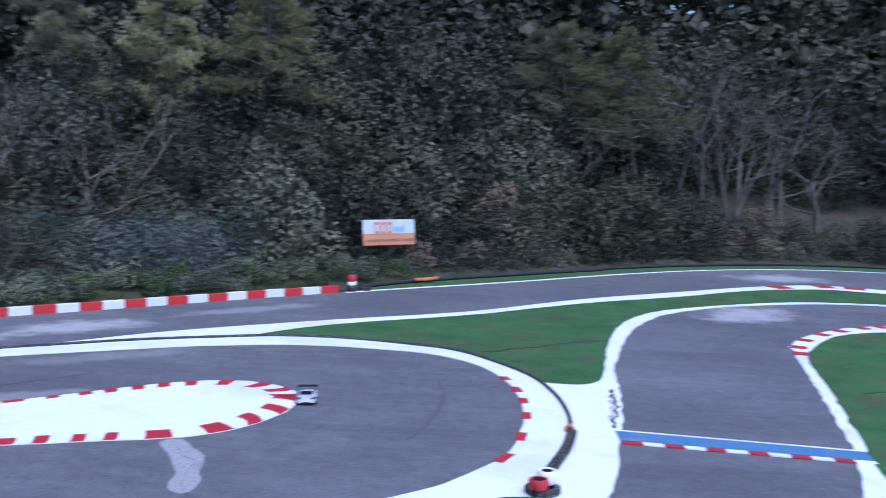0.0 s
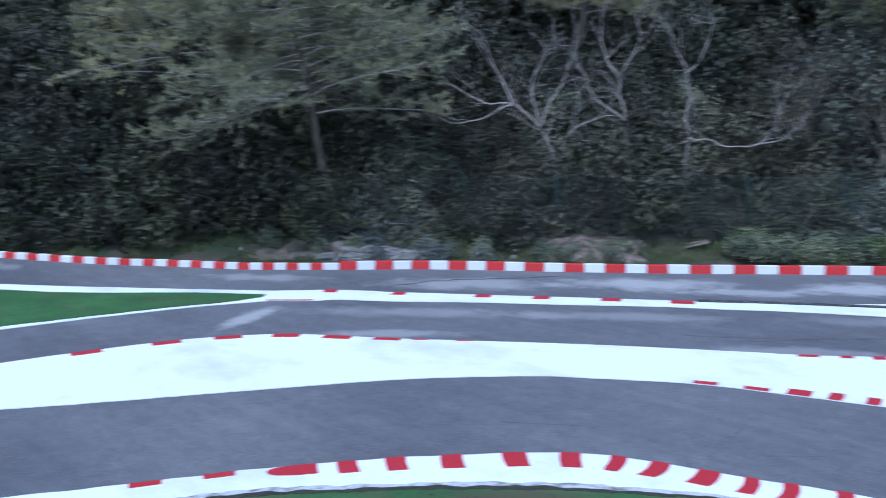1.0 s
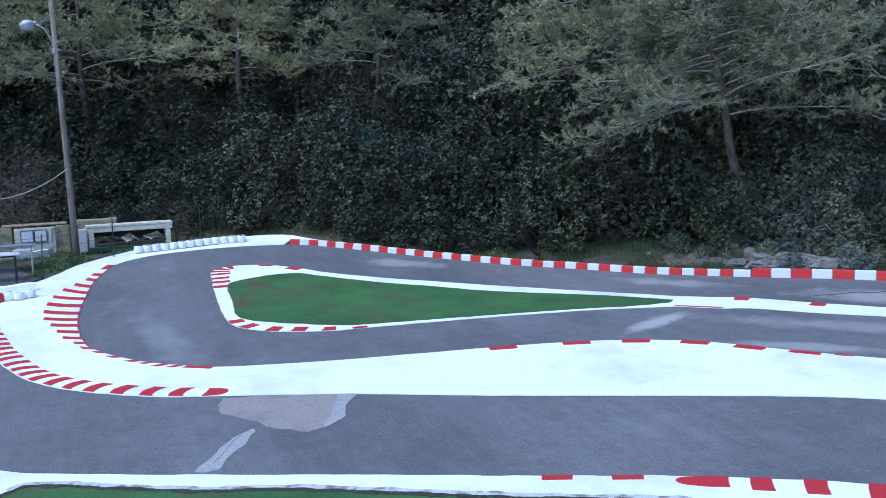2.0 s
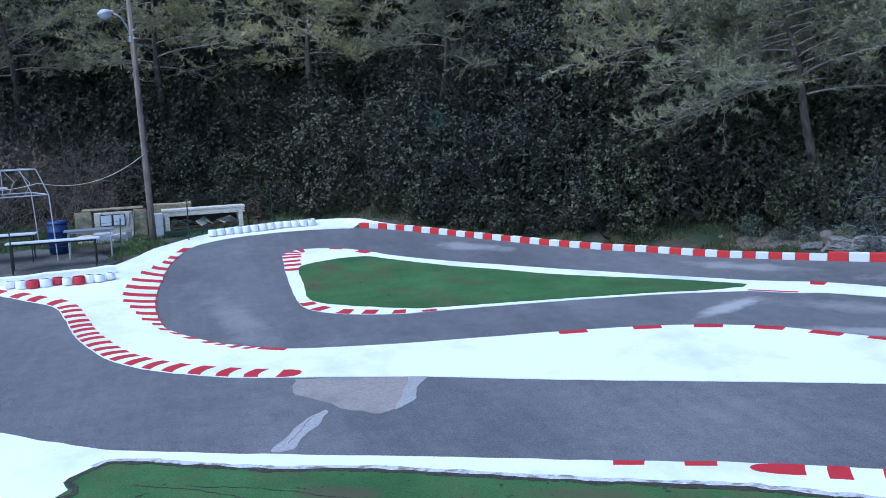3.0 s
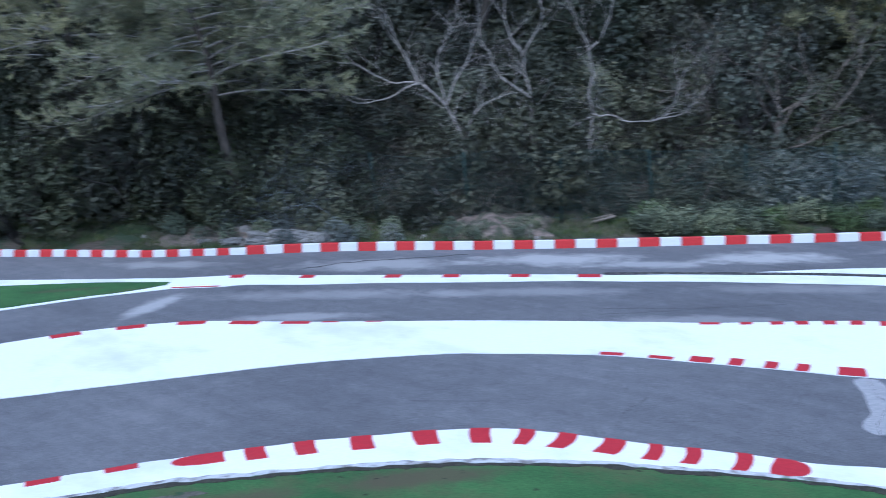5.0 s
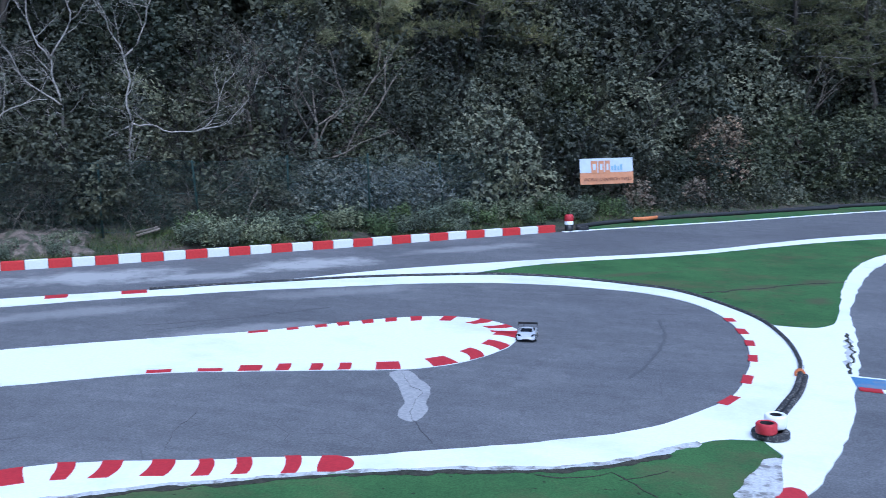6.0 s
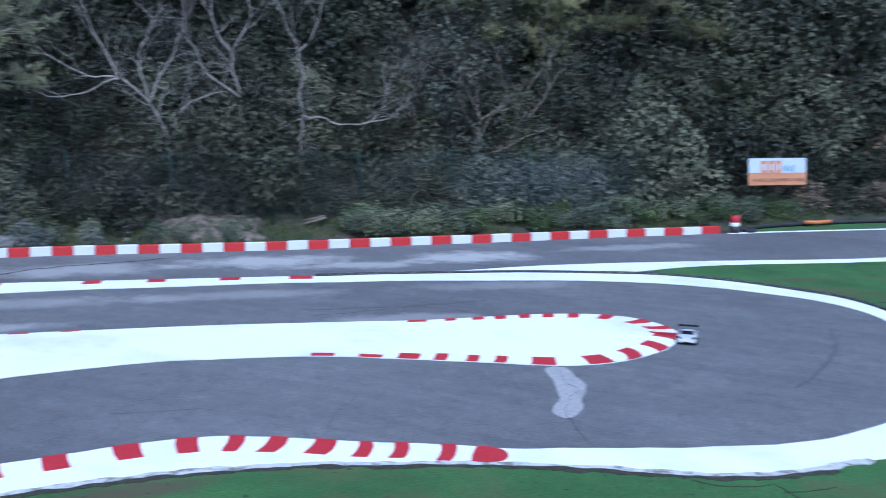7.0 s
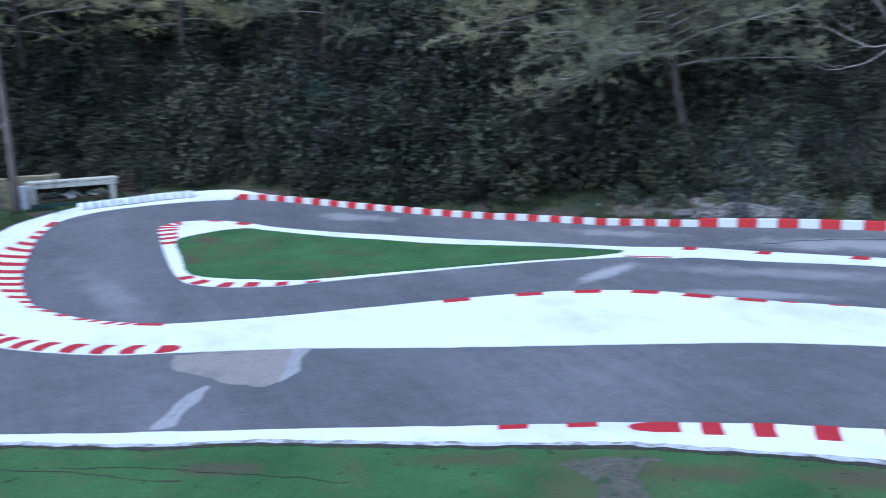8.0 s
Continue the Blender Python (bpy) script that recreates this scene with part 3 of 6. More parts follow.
along_kerb("worn_edge", 0.8, 19.8, -0.09, 0.03, WORN_EDGE, 0.021, 0.02, "broken bare concrete edge")
# Dark strip: earth in the gap and the shade of the hollow, in one colour.
along_kerb("dirt_shade_line", 1.4, 21.6, 0.015, 0.10, DIRT_SHADE, 0.025, 0.02, "dark earth and painted shade in the gap beside the turf")
fork = paint("white_fork", spline(BAND_N[17:], 0.18) + spline([(1.16, 11.33), (1.11, 10.67), (1.0, 9.6)], 0.2) + spline(RIGHT_ROAD_W[:6], 0.2) + spline(CARPET2_S[3::-1], 0.15), "white-painted wedge of ground between two lanes", lift=0.019, ragged=0.04)
edge_r = paint("white_road_edge", spline(RIGHT_ROAD_W[5:], 0.2) + spline(CARPET2_S[:2:-1], 0.2), "white-painted edge of a turf island", lift=0.02, ragged=0.045)
line_far = paint("white_edge_line", spline(LINE3_N, 0.2) + spline(CARPET2_N[::-1] + [(-7.25, 19.42), (-9.88, 17.57)], 0.2), "white-painted kerb line along the back straight", lift=0.016)
carpets.append(tagged(patch("green_carpet", spline(CARPET2_N, 0.2) + spline(CARPET2_S[::-1], 0.2) + spline(BAND_N[17:10:-1], 0.2), CARPET, 0.024, 0.05, 0.03), "green artificial turf between the lanes, dark with dirt", "artificial turf", kind="structure"))
border3 = paint("turf_border", spline(CARPET3_O, 0.2) + spline(CARPET3_I[::-1], 0.2), "white-painted border of a turf infield", ragged=0.06)
carpets.append(tagged(patch("green_carpet", spline(CARPET3_I, 0.2) + [Vector((13, 11)), Vector((16, 20))], CARPET, 0.022, 0.05, 0.02), "green artificial turf of the infield", "artificial turf", kind="structure"))
paint("far_edge_line", band(FAR_LINE, 0.16), "thin white line along the far edge of the asphalt", lift=0.008)
verge_strip = spline(FAR_LINE, 0.3) + spline(FAR_HOSE[::-1], 0.3)
carpets.append(tagged(patch("green_carpet", [q + Vector((0, 0)) for q in verge_strip], CARPET, -0.005, 0.05, 0.02), "strip of green turf along a black pipe", "artificial turf", kind="structure"))


def stripes(curve, owner, places, wide, deep, lift, slant=0.0, inset=0.0, side=-1, bow=0.05, tongue=0):
    """Red stripes across a painted edge: metres along it, width along it, depth away from the road, lean and slight bow; tongue runs one end out to a rounded tip."""
    a = Along(curve)
    for k, s in enumerate(places):
        w = wide[k] if isinstance(wide, (list, tuple)) else wide
        d = deep[k] if isinstance(deep, (list, tuple)) else deep
        sl = slant[k] if isinstance(slant, (list, tuple)) else slant
        steps = 5
        end = [a.at(s - w / 2 + sl * d * v + bow * d * 4 * v * (1 - v) * 0.5, side * (inset + d * v)) for v in (i / steps for i in range(steps + 1))]
        far = [a.at(s + w / 2 + sl * d * v + bow * d * 4 * v * (1 - v) * 0.5, side * (inset + d * v)) for v in (i / steps for i in range(steps + 1))]
        if tongue:
            tip = [a.at(s + tongue * (w / 2 + w * 0.75 * math.sqrt(max(0.0, 1 - (2 * v - 1) ** 2)) - w * 0.35), side * (inset + d * v)) for v in (i / 8 for i in range(9))]
            end, far = (end, tip) if tongue > 0 else (tip, far)
        w8 = [a.at(s - w / 2 + w * i / 4, side * inset) for i in (1, 2, 3)] if not tongue else []
        patch("red_stripe", end[::-1] + w8 + far, RED, lift, 0.006, 0.012, owner)


stripes(ISLAND_N, island, [22.27, 23.63, 24.73, 25.8, 26.79], 0.52, 0.22, 0.019)
stripes(ISLAND_N, island, [27.71, 28.31, 29.09], [0.5, 0.3, 0.3], [0.16, 0.06, 0.05], 0.019)
stripes(ISLAND_N, island, [34.89, 35.49, 36.0, 36.42, 36.88, 37.34, 37.82, 38.45], [0.34] + [0.22] * 6 + [0.25], [0.12, 0.14, 0.18, 0.22, 0.24, 0.26, 0.3, 0.34], 0.019, slant=-0.25)
stripes(ISLAND_N, island, [39.16, 39.72, 40.22], [0.26, 0.22, 0.20], [0.40, 0.42, 0.48], 0.019, slant=-0.3, bow=0.3)
stripes(ISLAND_S, island, [28.44, 29.17], 0.36, [0.14, 0.14], 0.019, side=1)
stripes(ISLAND_S, island, [29.74, 30.23, 30.72, 31.14, 31.80, 32.72], [0.32, 0.19, 0.18, 0.18, 0.38, 0.42], [0.28, 0.34, 0.32, 0.34, 0.38, 0.42], 0.019, side=1, slant=0.06)
stripes(ISLAND_S, island, [33.34, 34.12, 34.86], [0.32, 0.34, 0.24], [0.46, 0.44, 0.48], 0.019, side=1, slant=[0.55, 0.4, 0.15], bow=0.25)
stripes(ISLAND_N, island, [5.45], [0.50], [0.22], 0.019)
stripes(ISLAND_N, island, [6.31, 6.92, 7.61, 8.29, 8.91, 9.61, 10.33, 10.94, 11.49, 12.14, 12.71, 13.17], [0.26, 0.27, 0.29, 0.27, 0.28, 0.30, 0.28, 0.24, 0.25, 0.26, 0.22, 0.19], [0.27, 0.30, 0.46, 0.67, 0.81, 0.85, 0.82, 0.75, 0.58, 0.45, 0.36, 0.21], 0.019, slant=[-0.30, -0.73, -0.85, -0.91, -0.65, -0.60, -0.61, -0.60, -0.60, -0.78, -0.81, -0.86], inset=-0.03, bow=0.12)
stripes(ISLAND_N, island, [13.69, 14.18, 14.75, 15.34, 15.67, 16.03, 16.37], [0.21, 0.22, 0.24, 0.19, 0.14, 0.15, 0.14], [0.14, 0.10, 0.12, 0.14, 0.13, 0.18, 0.17], 0.019, slant=[-1.50, -1.60, -1.33, -1.07, -1.00, -0.56, -0.71], inset=0.0)
stripes(ISLAND_N, island, [16.78], [0.55], [0.14], 0.019)
stripes(ISLAND_S, island, [2.75], [0.3], [0.4], 0.019, side=1, slant=-0.1)
stripes(ISLAND_S, island, [3.57, 4.28, 5.03, 5.53, 5.95, 6.48, 7.02, 7.48, 7.92, 8.39, 8.77, 9.26, 9.71, 10.18, 10.67, 11.22, 11.77, 12.28, 12.88, 13.46, 14.00], [0.33, 0.34, 0.29, 0.21, 0.22, 0.25, 0.23, 0.21, 0.21, 0.20, 0.20, 0.22, 0.21, 0.22, 0.24, 0.25, 0.24, 0.26, 0.27, 0.26, 0.25], [0.42, 0.43, 0.45, 0.42, 0.42, 0.42, 0.42, 0.42, 0.42, 0.44, 0.45, 0.45, 0.45, 0.45, 0.45, 0.46, 0.47, 0.47, 0.48, 0.48, 0.45], 0.019, slant=[-0.14, -0.26, -0.16, 0.12, 0.17, 0.21, 0.12, 0.05, -0.05, -0.09, 0.04, 0.09, 0.27, 0.27, 0.20, 0.00, -0.11, 0.00, -0.08, -0.06, 0.07], side=1, inset=0.02, bow=-0.3)
stripes(ISLAND_S, island, [14.56], 0.26, 0.40, 0.019, side=1, tongue=1)
stripes(GREEN1_N, border, [0.16, 0.52, 0.87, 1.25, 2.32, 3.3], [0.18, 0.18, 0.2, 0.2, 0.4, 0.45], [0.5, 0.5, 0.45, 0.4, 0.12, 0.25], 0.019)
stripes(GREEN1_S, border, [0.3, 0.75, 1.28, 5.01, 5.66, 6.43, 7.0, 7.65, 8.3], [0.2, 0.22, 0.24, 0.3, 0.3, 0.32, 0.3, 0.28, 0.3], [0.45, 0.45, 0.35, 0.32, 0.36, 0.36, 0.34, 0.3, 0.14], 0.019, side=1)
stripes(BAND_N, band_out, [1.26, 2.88, 4.76, 6.03, 7.51, 8.99], [0.34, 0.3, 0.36, 0.36, 0.42, 0.5], 0.3, 0.019)
stripes(BAND_S, band_out, [0.2, 0.7], [0.5, 0.5], 0.08, 0.019, side=1)
stripes(BAND_S, band_out, [22.10, 22.94, 23.73, 24.67, 25.86, 26.96], [0.26, 0.36, 0.34, 0.38, 0.42, 0.42], [0.17, 0.17, 0.16, 0.15, 0.15, 0.15], 0.019, side=1, inset=-0.03)
stripes(NEAR_N, near, [11.87, 11.06], 0.36, 0.13, 0.023, side=1)
stripes(NEAR_N, near, [10.15], 0.42, 0.30, 0.023, side=1, tongue=1)
stripes(NEAR_N, near, [9.59, 9.01, 8.34, 7.58, 6.89], [0.24, 0.25, 0.27, 0.30, 0.26], [0.36, 0.40, 0.42, 0.44, 0.46], 0.023, side=1)
stripes(NEAR_N, near, [6.33, 5.83, 5.27, 4.80, 4.38, 3.84], [0.20, 0.22, 0.26, 0.16, 0.17, 0.19], [0.48, 0.47, 0.45, 0.46, 0.46, 0.5], 0.023, side=1, inset=-0.01, slant=[0.0, 0.1, 0.05, 0.02, 0.1, 0.0], bow=-0.15)
stripes(NEAR_N, near, [3.38], 0.26, 0.46, 0.023, side=1, inset=-0.01, tongue=-1)
stripes(CARPET3_O, border3, [8.38, 7.54, 6.38, 5.14, 4.13, 3.03, 2.28], 0.40, 0.36, 0.019, side=1)
stripes(LINE3_N, line_far, [26.95, 29.1, 30.3], 0.8, 0.7, 0.022)


# ---- timing line, patches in the asphalt ----
timing = tagged(patch("timing_line", [Vector(q) for q in ((2.42, 14.86), (6.1, 14.42), (6.05, 14.0), (2.42, 14.38))], BLUE, 0.025, 0.03), "blue-painted timing line across the asphalt", "painted line", kind="structure")
patch("white_edging", [Vector(q) for q in ((2.42, 14.93), (6.1, 14.49), (6.1, 14.43), (2.42, 14.87))], WHITE, 0.025, 0.02, 0.0, timing)
for k in range(12):
    a, b = Vector((2.45, 14.36)).lerp(Vector((6.05, 13.98)), k / 12), Vector((2.45, 14.36)).lerp(Vector((6.05, 13.98)), (k + 1) / 12)
    patch("dash", [a, b, b - Vector((0, 0.13)), a - Vector((0, 0.13))], RED if k % 2 == 0 else WHITE, 0.025, 0.02, 0.0, timing)


def repair(points, material, label, lift=0.004, ragged=0.05):
    tagged(patch("asphalt_patch", spline(points + points[:1], 0.12)[:-1], material, lift, 0.02, ragged), label, "repair patch", kind="structure")


repair([(-15.16, 1.25), (-14.6, 1.1), (-14.25, 1.12), (-13.74, 1.5), (-13.17, 1.79), (-12.86, 2.14), (-12.88, 2.38), (-13.26, 2.77), (-13.89, 2.93), (-14.4, 3.21), (-14.75, 2.3)], BROWNISH, "pale brownish concrete repair in the asphalt", ragged=0.10)
repair([(-12.85, 2.38), (-13.26, 2.80), (-13.89, 2.97), (-14.3, 3.24), (-14.39, 2.98), (-13.48, 2.62)], CONCRETE, "paler newer filler beside a concrete repair", lift=0.008)
repair([(-13.33, 1.46), (-12.96, 1.11), (-12.24, 0.73), (-11.92, 0.55), (-11.89, 0.85), (-12.28, 0.99), (-12.71, 1.25), (-13.19, 1.50)], CONCRETE, "pale streak of filler in the asphalt")
repair([(-4.18, 13.18), (-3.96, 13.37), (-3.43, 12.68), (-3.28, 12.11), (-3.19, 11.49), (-3.25, 11.25), (-3.47, 11.38), (-3.57, 11.64), (-3.64, 12.17)], CONCRETE, "pale curved filler patch in the asphalt")


def thin_line(name, points, width, material, lift, parent, label, wander=0.05):
    """A crack, a seam or the painted shade of a fold: a thin wandering strip of uneven width."""
    a = Along(points, 0.05)
    k = max(4, int(a.length / 0.06))
    u, w = [], []
    for i in range(k + 1):
        s = a.length * i / k
        mid = wander * noise.noise((s * 2.6, points[0][0], 0)) + wander * 0.5 * noise.noise((s * 9.0, points[0][1], 4))
        half = 0.5 * width * (0.35 + 0.9 * abs(noise.noise((s * 3.1, points[0][0], 9))) * 2)
        u.append(a.at(s, mid + half))
        w.append(a.at(s, mid - half))
    patch(name, u + w[::-1], material, lift, 0.004, 0.0, parent, label)


thin_line("crack", [(-6.05, 10.89), (-5.98, 10.46), (-5.93, 10.06), (-5.71, 9.53)], 0.0045, CRACK, 0.003, road, "crack in the asphalt")
thin_line("crack", [(-4.0, 13.24), (-3.7, 12.68), (-3.49, 12.44), (-3.37, 11.57), (-3.13, 11.13), (-2.82, 10.6)], 0.0045, CRACK, 0.007, road, "crack running through a repair")
thin_line("crack", [(-13.21, 1.31), (-12.67, 1.04), (-12.14, 0.79)], 0.0045, CRACK, 0.007, road, "crack running through a repair")
thin_line("crack", [(-16.6, 14.0), (-16.4, 14.9), (-15.8, 15.9), (-15.1, 16.8), (-14.7, 17.5)], 0.035, CRACK, 0.008, road, "open crack in the asphalt", 0.10)
thin_line("skid_mark", [(-0.74, 13.92), (-0.46, 14.99), (-0.31, 16.47), (-0.43, 17.69)], 0.08, SKID, 0.002, road, "faint dark tyre mark", 0.03)
thin_line("skid_mark", [(-9.3, 14.6), (-8.4, 15.2), (-7.6, 15.9), (-6.6, 16.9)], 0.07, SKID, 0.002, road, "faint dark tyre mark", 0.05)
thin_line("skid_mark", [(-8.9, 14.3), (-8.0, 15.3), (-7.3, 16.3)], 0.05, SKID, 0.002, road, "faint dark tyre mark", 0.05)
thin_line("seam", [(0.35, 20.31), (1.46, 21.09), (2.72, 22.02), (3.4, 22.38)], 0.07, DIRT_SHADE, 0.030, carpets[2], "dark open seam", 0.08)
# Folds are flat dark strips; the shade in their creases is only colour.
thin_line("fold_shade", [(-0.69, 10.29), (-0.47, 10.09), (-0.17, 9.77)], 0.02, DIRT_SHADE, 0.026, carpets[1], "dark strip for the shade in a turf fold")
thin_line("fold_shade", [(-0.59, 10.09), (-0.35, 10.26), (-0.1, 10.52)], 0.015, DIRT_SHADE, 0.026, carpets[1], "dark strip for the shade in a turf fold")
thin_line("fold_shade", [(-1.49, 10.0), (-1.08, 10.0), (-0.69, 10.3)], 0.015, DIRT_SHADE, 0.026, carpets[1], "dark strip for the shade in a turf fold")
thin_line("fold_shade", [(-11.2, -0.5), (-10.6, 0.5), (-10.0, 1.3), (-9.2, 2.3)], 0.02, DIRT_SHADE, 0.026, carpets[1], "dark strip for the shade in a turf fold")
thin_line("fold_shade", [(-11.5, -1.1), (-10.9, -0.3), (-10.1, 0.7)], 0.018, DIRT_SHADE, 0.026, carpets[1], "dark strip for the shade in a turf fold")
thin_line("seam", [(7.6, 18.2), (8.1, 18.4), (8.9, 18.6), (10.2, 19.2)], 0.10, DIRT_SHADE, 0.028, carpets[3], "dark open seam", 0.12)
thin_line("seam", [(8.2, 18.5), (8.6, 19.3), (9.4, 20.6)], 0.08, DIRT_SHADE, 0.028, carpets[3], "dark open seam", 0.12)
patch("worn_ground", spline([(-8.5, 4.49), (-8.46, 4.85), (-8.33, 5.26), (-8.13, 5.44), (-8.03, 5.09), (-7.83, 4.89), (-7.43, 4.88), (-7.54, 4.53), (-7.69, 4.31), (-7.95, 4.53)] + [(-8.5, 4.49)], 0.1)[:-1], BARE_GROUND, 0.026, 0.01, 0.2, carpets[1], "bare trodden earth where the turf is gone")
thin_line("worn_scar", [(2.72, 17.6), (2.63, 16.27), (2.43, 15.0)], 0.055, DIRT_SHADE, 0.024, fork, "dark scar where the paint has broken away", 0.09)
thin_line("worn_scar", [(2.70, 17.2), (2.60, 16.3), (2.45, 15.5)], 0.13, WORN_EDGE, 0.022, fork, "grey concrete showing through worn paint", 0.06)
patch("red_stripe", spline([(1.0, 10.1), (1.04, 10.31), (1.19, 10.42), (1.32, 10.33), (1.33, 10.12)], 0.08), RED, 0.026, 0.006, 0.01, fork)
repair([(0.67, 10.34), (0.97, 11.12), (1.14, 11.2), (1.14, 10.91), (1.04, 10.2), (0.59, 9.97)], WORN_EDGE, "bare concrete slab between turf and paint", lift=0.03)


# ---- red and white block wall along the back straight ----
def block_wall(curve, name, label, joints, high, thick, first):
    a = Along(curve)
    owner = thing(name, label, "kerb wall", kind="structure")
    step = 0.5
    bm = soft_box(step - 0.012, thick, high, pose(0, 0, high / 2), 0.015)
    me = {}
    for colour in (BLOCK_RED, BLOCK_WHITE):
        me[colour.name] = mesh_of(bm.copy(), "block")
        me[colour.name].materials.append(colour)
    bm.free()
    for i, (s0, s1) in enumerate(zip(joints, joints[1:])):
        s = (s0 + s1) / 2
        q = a.at(s, -thick / 2)
        slope = math.degrees(math.atan2(ground_z(*a.at(s + 0.2)) - ground_z(*a.at(s - 0.2)), 0.4))
        b = part("block", me[(BLOCK_RED if (i + first) % 2 == 0 else BLOCK_WHITE).name], WHITE, owner)
        b.matrix_world = pose(q.x, q.y, ground_z(*q) - 0.02 + random.uniform(-0.006, 0.006), 0, -slope, math.degrees(a.angle(s)) + random.uniform(-0.6, 0.6)) @ Matrix.Diagonal(((s1 - s0) / step, 1, 1, 1))
    return owner


block_wall(KERB_BIG, "block_wall", "low wall of red and white painted concrete blocks", [0.610 * i - 0.0021 * i * i for i in range(40)], 0.225, 0.16, 0)
block_wall(KERB_SMALL, "block_wall", "low wall of small red and white painted blocks", [0.0] + [0.41 + 0.3045 * i for i in range(44)], 0.175, 0.16, 1)


def hose(name, curve, radius, label, ribs=False, s0=0.0, s1=None, off=0.0, lift=0.0):
    a = Along(curve)
    s1 = s1 or a.length
    k = max(2, int((s1 - s0) / (0.035 if ribs else 0.2)))
    pts, radii = [], []
    for i in range(k + 1):
        q = a.at(s0 + (s1 - s0) * i / k, off + 0.03 * noise.noise((i * (0.02 if ribs else 0.09), 0, off)))
        pts.append((q.x, q.y, ground_z(*q) + lift + radius * 0.9))
        radii.append(radius * ((1.14 if i % 2 else 0.82) if ribs else 1))
    bm = tube(bmesh.new(), pts, radii, 10)
    return tagged(part(name, bm, RUBBER if radius > 0.05 else GRIMY_RUBBER, None, "", True), label, "hose")


hose("drain_hose", BAND_N, 0.032, "black rubber hose lying along the edge of the turf", s0=9.3, s1=27.3, off=-0.03, lift=0.005)
big_hose = hose("ribbed_hose", BAND_N, 0.042, "thick black ribbed hose lying on white paint", True, 27.2, 30.0, -0.01, 0.008)
hose("ribbed_hose", BAND_N, 0.036, "black ribbed hose laid beside another on white paint", True, 27.3, 29.9, 0.065, 0.008)
joint = Along(BAND_N).at(27.25)
ring = thing("hose_clamp", "orange tape clamp round the black hoses", "clamp", pose(joint.x - 0.02, joint.y, ground_z(*joint) + 0.045, 90, 0, 4))
bm = lathe([(0.05, -0.03), (0.078, -0.028), (0.08, 0.028), (0.05, 0.03)], 16)
part("band", bm, ORANGE, ring)
hose("drain_pipe", FAR_HOSE, 0.065, "black pipe along the foot of the bank")
hose("drain_pipe", [(0.3, 32.9), (1.5, 34.0), (3.2, 35.4), (5.2, 37.0)], 0.06, "black pipe beside another along the bank")


# ---- tyres ----
def tyre_mesh(radius, width, hole):
    w = width / 2
    prof = [(hole, -w * 0.95), (radius * 0.86, -w), (radius * 0.94, -w * 0.94), (radius, -w * 0.7), (radius, w * 0.7), (radius * 0.94, w * 0.94), (radius * 0.86, w), (hole, w * 0.95), (hole * 1.05, 0), (hole, -w * 0.95)]
    return mesh_of(lathe(prof, 24), "tyre", True)


def tyre(name, radius, width, hole, material, x, y, z, label, tilt=(0, 0), group=""):
    me = tyre_mesh(radius, width, hole)
    t = thing(name, label, "tyre", pose(x, y, z, tilt[0], tilt[1], random.uniform(0, 360)), group)
    part("casing", me, material, t)
    # Sides are bare rubber; the added floor blackens the hole like deep shade.
    bm = lathe([(hole * 0.001, -width * 0.2), (hole * 0.96, -width * 0.22), (hole * 0.985, 0), (hole * 0.97, width * 0.465)], 24)
    part("shade_lining", bm, RUBBER, t, "bare black rubber inside, with an added dark floor as the shade of the hole", True)
    return t


tz = ground_z(1.1, 11.95) + 0.012
tyre("car_tyre", 0.228, 0.085, 0.145, GRIMY_RUBBER, 1.085, 11.950, tz + 0.047, "black tyre lying flat on white paint under two kart tyres")
tyre("kart_tyre", 0.135, 0.17, 0.075, WHITE, 1.145, 12.060, tz + 0.175, "white-painted kart tyre stacked on a black tyre")
tyre("kart_tyre", 0.128, 0.13, 0.082, RED, 1.025, 11.830, tz + 0.155, "red-painted kart tyre lying on a black tyre", (1, 0))
for (x, y), colour, r in zip([(-25.4, -4.62), (-25.25, -4.34), (-25.2, -4.06), (-25.2, -3.77), (-25.3, -3.5), (-25.12, -3.25), (-25.12, -2.98), (-25.2, -2.73), (-25.14, -2.49), (-25.25, -2.24)],
                             [WHITE, WHITE, RED, WHITE, RED, WHITE, RED, WHITE, WHITE, WHITE], [0.125, 0.145, 0.15, 0.145, 0.13, 0.13, 0.15, 0.14, 0.13, 0.12]):
    tyre("kart_tyre", r, 0.21 if r > 0.135 else 0.18, r * 0.66, colour, x, y, ground_z(x, y) + 0.115, ("red" if colour == RED else "white") + "-painted kart tyre in a row on white ground", group="kart tyres by the low wall")
row = Along([(-29.35, 0.42), (-29.42, 1.05), (-29.48, 1.6), (-29.55, 2.1), (-29.62, 2.6), (-29.62, 3.1), (-29.6, 3.55)])
for k in range(13):
    q = row.at(0.02 + k * row.length / 12.4)
    tyre("kart_tyre", 0.13, 0.20, 0.088, WHITE, q.x, q.y, ground_z(*q) + 0.115, "white-painted kart tyre in a row at the bend", (random.uniform(-4, 4), random.uniform(-4, 4)), "white kart tyres round the bend")

# the end post of the block wall
ez = land_z(-3.45, 28.35)
post_end = thing("marker_drum", "small red and white drum at the end of the block wall", "marker post", pose(-3.45, 28.35, ez))
part("body", lathe([(0.001, 0), (0.12, 0), (0.125, 0.02), (0.125, 0.2), (0.001, 0.2)], 18), PLASTIC_BLACK, post_end, "black foot", True)
part("sleeve", lathe([(0.128, 0.2), (0.13, 0.21), (0.13, 0.31), (0.001, 0.31)], 18), WHITE, post_end, "white band", True)
